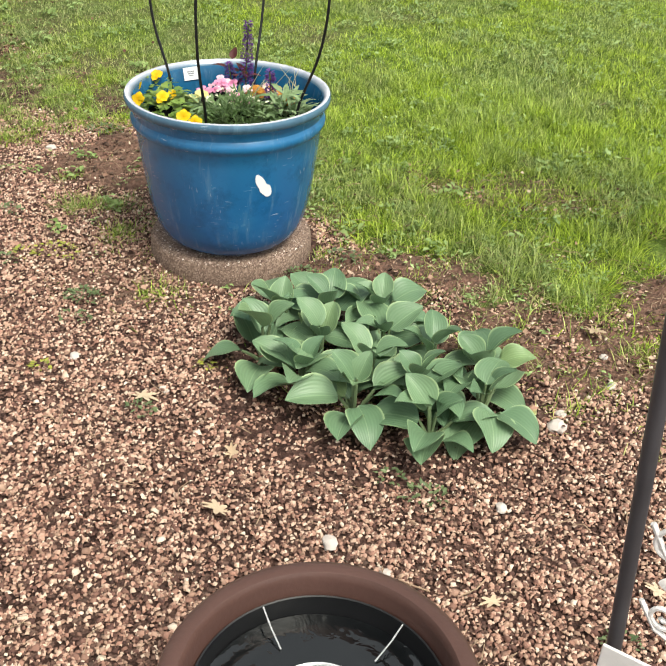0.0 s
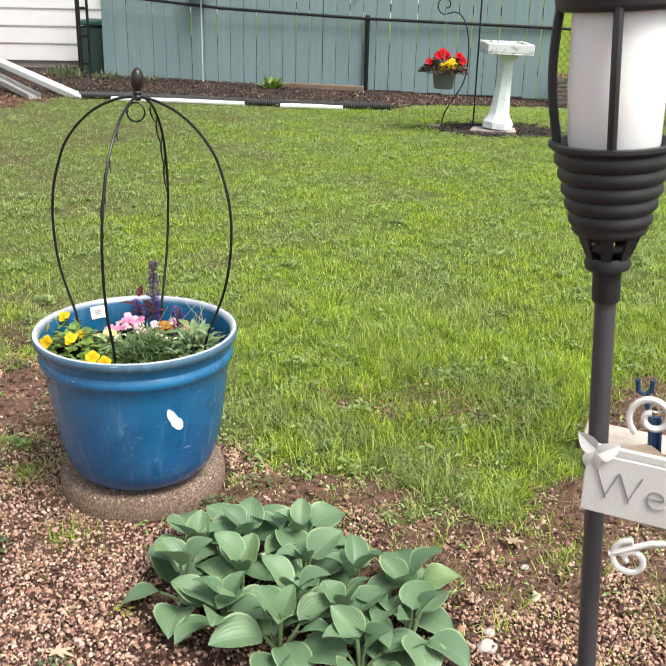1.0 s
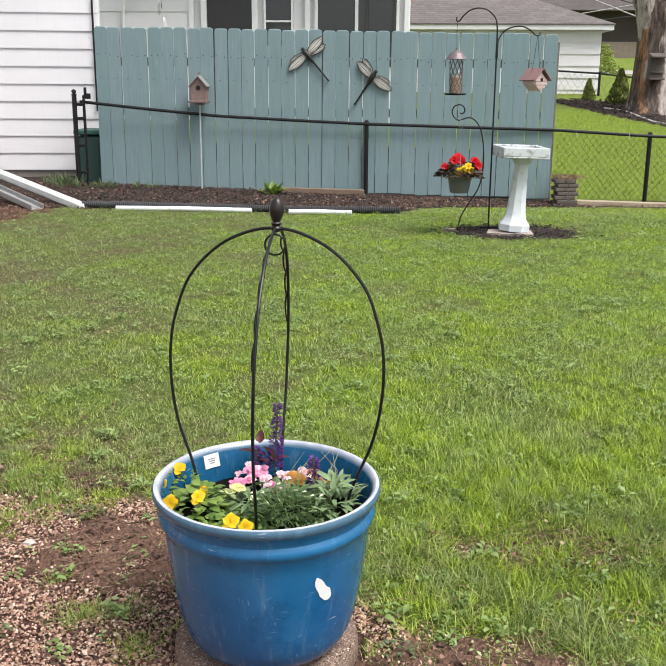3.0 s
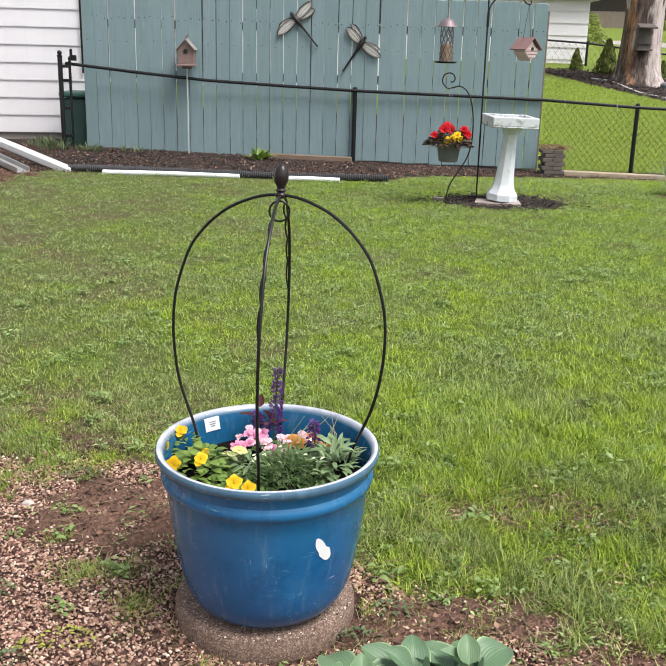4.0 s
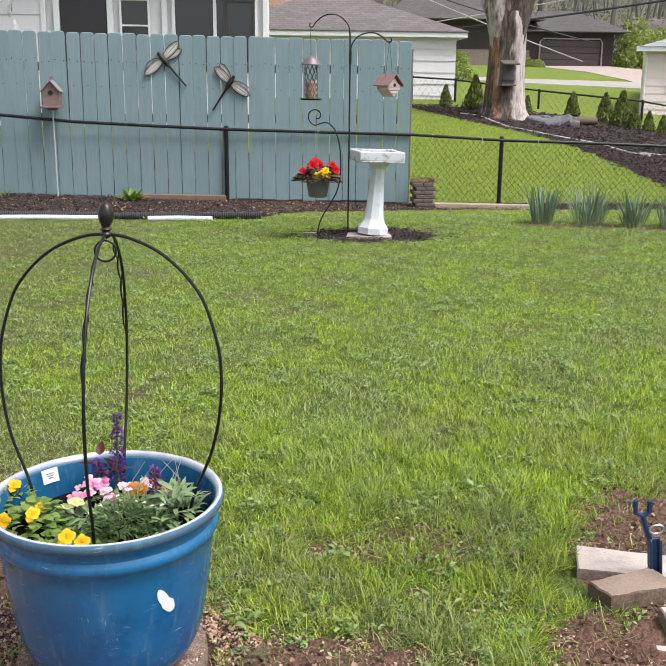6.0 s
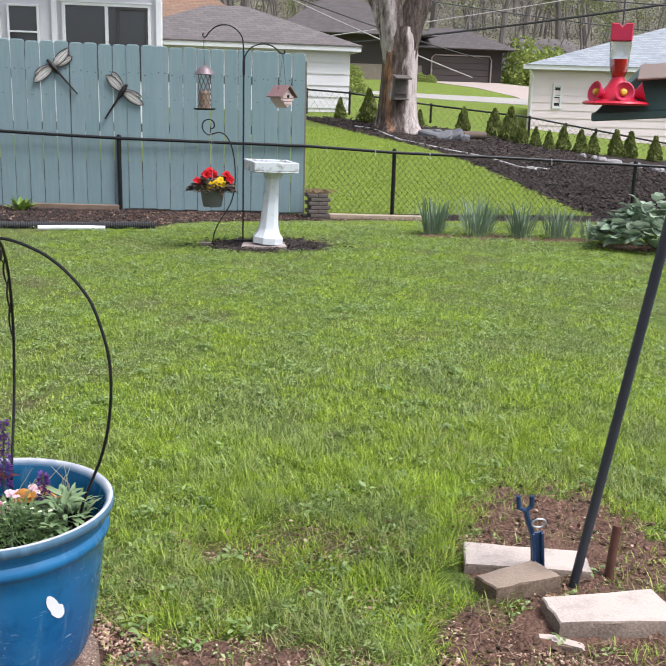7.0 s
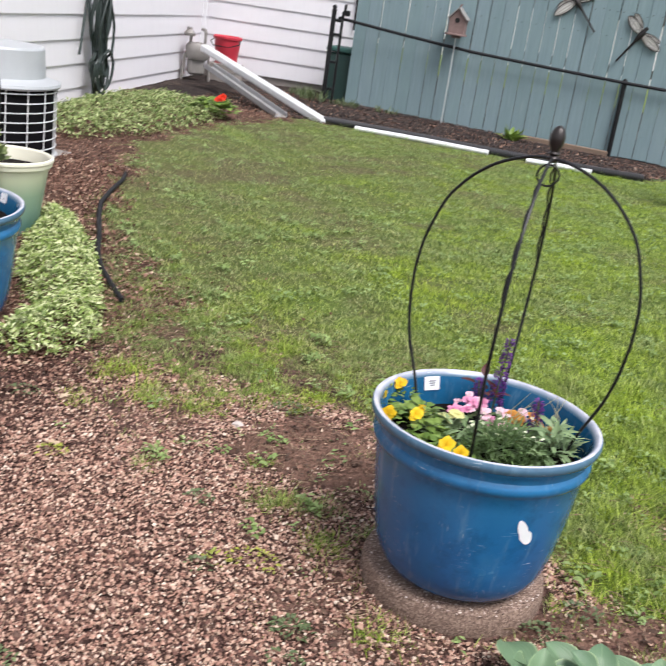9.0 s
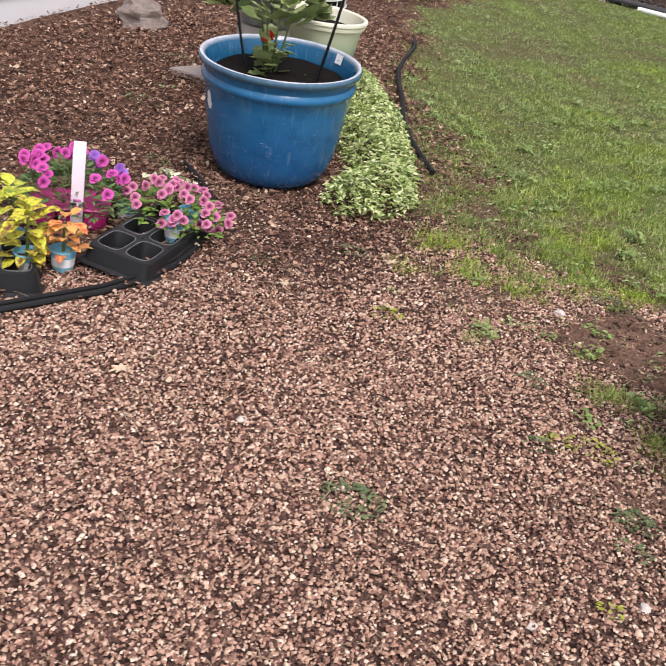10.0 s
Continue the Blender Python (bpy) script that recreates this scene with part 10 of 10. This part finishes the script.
def litter():
    g = np.random.RandomState(12)
    k = Nodes("dead_leaf")
    rnd = k.n("NewGeometry").outputs["Random Per Island"]
    col = k.ramp(rnd, [(0.0, (0.035, 0.017, 0.012)), (0.3, (0.115, 0.056, 0.04)), (0.7, (0.255, 0.14, 0.10)), (0.92, (0.43, 0.28, 0.2)), (1.0, (0.62, 0.49, 0.37))])
    mat = k.leafy(col, 0.75, 0.15, 0.2)
    base = [(-0.5, -0.3, 0.06), (0.45, -0.35, 0.1), (0.0, 0.0, 0.0), (-0.4, 0.4, 0.12), (0.5, 0.35, 0.05), (0.0, 0.85, 0.16)]
    tris = [(0, 1, 2), (0, 2, 3), (1, 4, 2), (3, 2, 5), (2, 4, 5)]

    def weight(x, y):
        lawn, gr, dirt, lit, mulch = cover(x, y)
        return np.clip(0.9 * lit + (0.3 + 0.5 * step(-0.8, 0.6, x) + 0.3 * (wave(x, y, 2.5, 3) > 0.2)) * mulch * (y > 6.8) * (x < 3.2) + 0.75 * dirt * (y < 2) + 0.25 * ((x - 0.5) ** 2 / 0.2 + (y + 0.55) ** 2 / 0.1 < 1) + 0.012 * gr + 0.5 * gr * step(-0.7, -1.35, x) * step(-0.6, 0.1, y) + 0.7 * (1 - lawn) * step(-0.9, -1.3, x) * (y > 0.35) * (y < 3.5) + 0.6 * lawn * (1 - lawn) * (y < 2), 0, 1) * bare(x, y)

    x, y = scatter(g, -4.2, 3.2, -1.2, 9.0, 260000, weight)
    x2, y2 = scatter(g, -3.6, -1.2, -1.0, 3.2, 110000, weight)
    x, y = np.concatenate([x, x2]), np.concatenate([y, y2])
    n = len(x)
    sz = 0.0042 + np.where((x > -1.4) & (y < 2), 0.009, 0.013) * g.rand(n) ** 3.2
    sz[y > 6.5] *= 1.15
    v, t = spread(base, tris, np.stack([x, y, land(x, y) + 0.006 + 0.018 * g.rand(n)], -1), turns_of(g.rand(n) * 6.283, g.normal(size=n) * 0.55, g.rand(n) * 6.283), np.stack([sz * (0.5 + 0.7 * g.rand(n)), sz, sz], -1))
    bulk("leaf_litter", v, t, mat, "brown fallen leaves and wood chips in the beds", "leaf litter")
    # bark mulch
    x, y = scatter(g, -3.2, 2.2, 5.4, 9.0, 26000, lambda a, b: cover(a, b)[4] * bare(a, b))
    n = len(x)
    v, t = spread([(-1, -0.3, 0), (1, -0.3, 0), (1, 0.3, 0.1), (-1, 0.3, 0.1), (0, 0, 0.5)], [(0, 1, 4), (1, 2, 4), (2, 3, 4), (3, 0, 4)], np.stack([x, y, land(x, y) + 0.004 + 0.012 * g.rand(n)], -1), turns_of(g.rand(n) * 6.283, g.normal(size=n) * 0.4, g.rand(n) * 6.283), (0.012 + 0.014 * g.rand(n))[:, None] * np.array([[1.0, 0.9, 0.7]]))
    bulk("bark_mulch", v, t, foliage("bark_chip", (0.012, 0.01, 0.01), (0.06, 0.042, 0.034), 0.85, 0.0), "dark shredded bark mulch", "mulch", False)
    # mulch of the neighbouring bed
    x, y = scatter(g, 3.3, 9.0, 9.3, 19.5, 30000, lambda a, b: 0.7 * cover(a, b)[4])
    n = len(x)
    v, t = spread([(-1, -0.3, 0), (1, -0.3, 0), (1, 0.3, 0.1), (-1, 0.3, 0.1), (0, 0, 0.6)], [(0, 1, 4), (1, 2, 4), (2, 3, 4), (3, 0, 4)], np.stack([x, y, land(x, y) + 0.01 + 0.02 * g.rand(n)], -1), turns_of(g.rand(n) * 6.283, g.normal(size=n) * 0.4, g.rand(n) * 6.283), (0.02 + 0.035 * g.rand(n) ** 2)[:, None] * np.array([[1.0, 0.8, 0.8]]))
    bulk("far_mulch", v, t, foliage("far_bark_chip", (0.012, 0.009, 0.009), (0.085, 0.062, 0.052), 0.9, 0.0), "dark bark mulch of the neighbouring bed", "mulch", False)
    # crumbs of soil
    x, y = scatter(g, -0.9, 2.1, -0.5, 1.2, 60000, lambda a, b: 0.75 * cover(a, b)[2] * bare(a, b))
    n = len(x)
    r = 0.002 + 0.009 * g.rand(n) ** 5
    v, t = spread([(0, 0, 1), (1, 0, 0.1), (0, 1, 0.1), (-1, 0, 0.1), (0, -1, 0.1)], [(0, 1, 2), (0, 2, 3), (0, 3, 4), (0, 4, 1)], np.stack([x, y, land(x, y) + 0.02 * cover(x, y)[2] * wave(x, y, 14, 2) + 0.01 * cover(x, y)[2] * (y > -0.05) + 0.002 * g.rand(n)], -1), turns_of(g.rand(n) * 6.283, g.normal(size=n) * 0.5, g.rand(n) * 6.283), np.stack([r, r * 0.8, r * 0.7], -1))
    bulk("soil_crumbs", v, t, foliage("soil_crumb", (0.035, 0.02, 0.014), (0.15, 0.09, 0.062), 0.95, 0.0), "crumbs of bare brown soil", "soil")
    # twigs and straws
    s = Shape()
    rng = random.Random(41)
    tw = 0
    while tw < 2300:
        x, y = rng.uniform(-2.2, 2.0), rng.uniform(-1.4, 1.3)
        lawn, gr, dirt, lit, mulch = cover(x, y)
        if rng.random() > 0.12 * gr + 0.9 * dirt + 0.6 * lit + 0.05 * lawn + 2 * lawn * (1 - lawn) or not bare(np.array([x]), np.array([y]))[0]:
            continue
        a, L = rng.uniform(0, 6.28), rng.uniform(0.012, 0.065 + 0.03 * dirt)
        z = float(land(x, y)) + 0.012
        s.tube([(x, y, z), (x + 0.5 * L * math.cos(a), y + 0.5 * L * math.sin(a), z + rng.uniform(0, 0.01)), (x + L * math.cos(a + 0.3), y + L * math.sin(a + 0.3), z)], rng.uniform(0.0005, 0.0013), 4)
        tw += 1
    ob = new("twigs", mesh_of("twigs", s, foliage("dry_twig", (0.12, 0.07, 0.045), (0.42, 0.3, 0.2), 0.85, 0.0)))
    tagged(ob, "thin dry twigs and straws on the gravel", "twigs", kind="stuff")


litter()


def small_ground_things():
    stone = plain("white_pebble_stone", (0.52, 0.46, 0.42), 0.85, 0, 0.12, 40)
    rng = random.Random(77)
    for x, y, r in ((0.885, -0.525, 0.016), (0.892, -0.475, 0.009), (0.515, -0.958, 0.014), (0.795, -0.79, 0.011), (-0.15, -0.56, 0.011), (0.62, -1.0, 0.009), (-0.7, 0.42, 0.014), (-1.04, -0.63, 0.009), (0.995, -0.35, 0.01), (0.98, -0.24, 0.008), (0.08, -0.62, 0.01), (-0.3, -0.75, 0.009)):
        solid("white_stone", lump(rng, r * 1.25, r, r * 0.75, 10), stone, "small white stone lying on the gravel", "stone", "white stones in the gravel", m=pose(x, y, float(land(x, y)) + r * 0.6, rng.uniform(-20, 20), 0, rng.uniform(0, 180)))
    # oak leaves
    oak = foliage("tan_oak_leaf", (0.42, 0.30, 0.19), (0.62, 0.50, 0.36), 0.75, 0.15, False)
    out = []
    for k in range(36):
        a = 2 * math.pi * k / 36
        r = (0.55 + 0.45 * abs(math.cos(a / 2.0)) ) * (0.72 + 0.28 * math.cos(7 * a))
        out.append((0.55 * r * math.sin(a), r * math.cos(a)))
    n = len(out)
    sh = Shape()
    sh.v = [(x, y, 0.12 * abs(x) + 0.1 * math.sin(3 * y)) for x, y in out] + [(0, 0, -0.03)] + [(x, y, 0.12 * abs(x) + 0.1 * math.sin(3 * y) - 0.02) for x, y in out]
    sh.f = [[k, (k + 1) % n, n] for k in range(n)]
    me = mesh_of("oak_leaf", sh, oak, 60)
    for x, y, r, a in ((-1.34, -0.05, 0.035, 40), (-1.345, -0.68, 0.032, 160), (0.305, -0.935, 0.04, 70), (0.955, -0.15, 0.05, 200), (0.28, -0.78, 0.03, 20), (-1.06, 0.06, 0.03, 100), (-1.42, 0.42, 0.034, 10), (0.05, -0.66, 0.04, 260), (-1.2, 0.3, 0.028, 300), (1.06, -0.93, 0.03, 40), (0.8, -1.02, 0.028, 120)):
        ob = tagged(new("oak_leaf", me), "curled tan oak leaf lying on the gravel", "leaf", "fallen oak leaves")
        ob.matrix_basis = pose(x, y, float(land(x, y)) + 0.014, rng.uniform(-12, 12), rng.uniform(-12, 12), a) @ Matrix.Scale(r, 4)
    # weeds standing in the gravel
    wm = foliage("gravel_weed_leaf", (0.065, 0.10, 0.042), (0.18, 0.225, 0.1))
    ym = foliage("yellow_weed_leaf", (0.2, 0.24, 0.04), (0.45, 0.45, 0.08))
    for x, y, r, mat, n in ((-0.71, -0.69, 0.075, wm, 70), (0.66, -0.80, 0.05, wm, 26), (0.58, -0.76, 0.03, wm, 14), (-0.40, -0.15, 0.06, ym, 30), (-0.47, -0.19, 0.035, ym, 16), (-0.24, -0.33, 0.05, wm, 28), (-0.22, -0.42, 0.04, wm, 16), (-1.05, 0.03, 0.04, ym, 22), (-0.50, -0.226, 0.03, wm, 16), (-0.237, -0.331, 0.04, wm, 24), (-0.62, 0.02, 0.04, wm, 22), (-0.2, -0.62, 0.025, ym, 12), (0.06, -0.7, 0.03, wm, 14), (0.14, -0.52, 0.022, ym, 9), (-1.32, 0.28, 0.05, wm, 30), (-0.6, 0.6, 0.06, wm, 40), (0.245, -0.09, 0.05, wm, 40), (0.32, 0.02, 0.05, wm, 36), (0.95, 0.05, 0.03, ym, 20), (1.0, -1.05, 0.03, wm, 14), (1.72, 0.3, 0.035, ym, 14), (-1.47, 0.02, 0.03, wm, 14), (-2.3, 0.15, 0.06, wm, 30), (-2.6, 0.75, 0.09, wm, 60), (-2.9, 1.3, 0.08, wm, 50), (-2.15, 0.33, 0.05, wm, 30)):
        t = thing("weed", pose(x, y, float(land(x, y))), "small weed growing out of the gravel" if mat is wm else "yellowing small weed growing out of the gravel", "weed", "weeds in the gravel")
        tuft(rng, int(1.8 * n), (0, 0, r, r * 0.7), 0.006, 0.0135, mat, t, width=0.5, up=0.8, lift=0.022)
    # low broad-leaved weeds in the lawn
    rm = foliage("rosette_leaf", (0.13, 0.21, 0.05), (0.34, 0.44, 0.16), 0.55, 0.3)
    forms = []
    for j in range(5):
        sh = Shape()
        for k in range(17 + 3 * j):
            a, q = k * 2.4, 0.022 * math.sqrt(rng.random())
            L = rng.uniform(0.010, 0.024)
            sh.leaf(L, L * rng.uniform(0.4, 0.65), pose(q * math.cos(a) * 1.5, q * math.sin(a), rng.uniform(0.002, 0.018), rng.uniform(5, 60), rng.uniform(-20, 20), math.degrees(a) + rng.uniform(-60, 60)), 0.9, 0.3, 0.8, 4, 0.03)
        forms.append(mesh_of("leaves", sh, rm, 60))
    spots = [(0.38, 0.58), (0.475, 0.227), (0.425, 0.065), (0.548, 0.463), (0.55, 0.113), (0.428, 0.142), (0.51, 0.32), (0.3, 0.154), (0.73, 0.39), (1.1, 0.54), (1.27, 0.77), (-0.60, 0.396), (-0.56, 0.38), (-0.672, 0.259), (-0.555, 0.261), (-0.833, 0.156), (-0.80, 0.13), (-0.357, 0.111), (-0.447, -0.051)]
    while len(spots) < 100:
        x, y = rng.uniform(-1.6, 2.2), rng.uniform(-0.1, 3.4)
        if float(cover(x, y)[0]) > 0.45 and float(wave(x, y, 2.2, 4)) > rng.uniform(-0.5, 0.4):
            spots.append((x, y))
    for x, y in spots:
        t = thing("lawn_weed", pose(x, y, float(land(x, y)) + 0.006, 0, 0, rng.uniform(0, 360)), "low clump of small pale green weed leaves in the lawn", "weed", "broad-leaved weeds in the lawn")
        part("leaves", forms[rng.randrange(5)], None, t, m=Matrix.Scale(rng.uniform(0.7, 1.3), 4))
    # leafy tuft under the fence
    t = thing("young_plant", pose(-1.15, 8.6, float(land(-1.15, 8.6))), "bright green young plant in the bed below the fence", "plant")
    s = Shape()
    for _ in range(60):
        a = rng.uniform(0, 360)
        L = rng.uniform(0.08, 0.2)
        s.leaf(L, L * 0.3, pose(rng.uniform(-0.06, 0.06), rng.uniform(-0.05, 0.05), 0, rng.uniform(30, 85), 0, a), 0.6, 0.3, 1.0, 4)
    part("leaves", s, foliage("bright_leaf", (0.09, 0.16, 0.025), (0.26, 0.36, 0.06)), t, smooth=60)
    for x, y, n, h in ((-3.05, 8.55, 60, 0.12), (-2.6, 8.7, 40, 0.1), (-3.45, 8.6, 90, 0.16), (-3.7, 8.9, 70, 0.15)):
        t = thing("weed", pose(x, y, float(land(x, y))), "tuft of tall green weeds below the fence", "weed", "weeds below the fence")
        s = Shape()
        for _ in range(n):
            L = h * rng.uniform(0.5, 1.2)
            s.leaf(L, 0.012, pose(rng.uniform(-0.14, 0.14), rng.uniform(-0.08, 0.08), 0, rng.uniform(50, 88), 0, rng.uniform(0, 360)), 0.6, 0.3, 0.8, 3)
        part("leaves", s, wm, t, smooth=60)


small_ground_things()
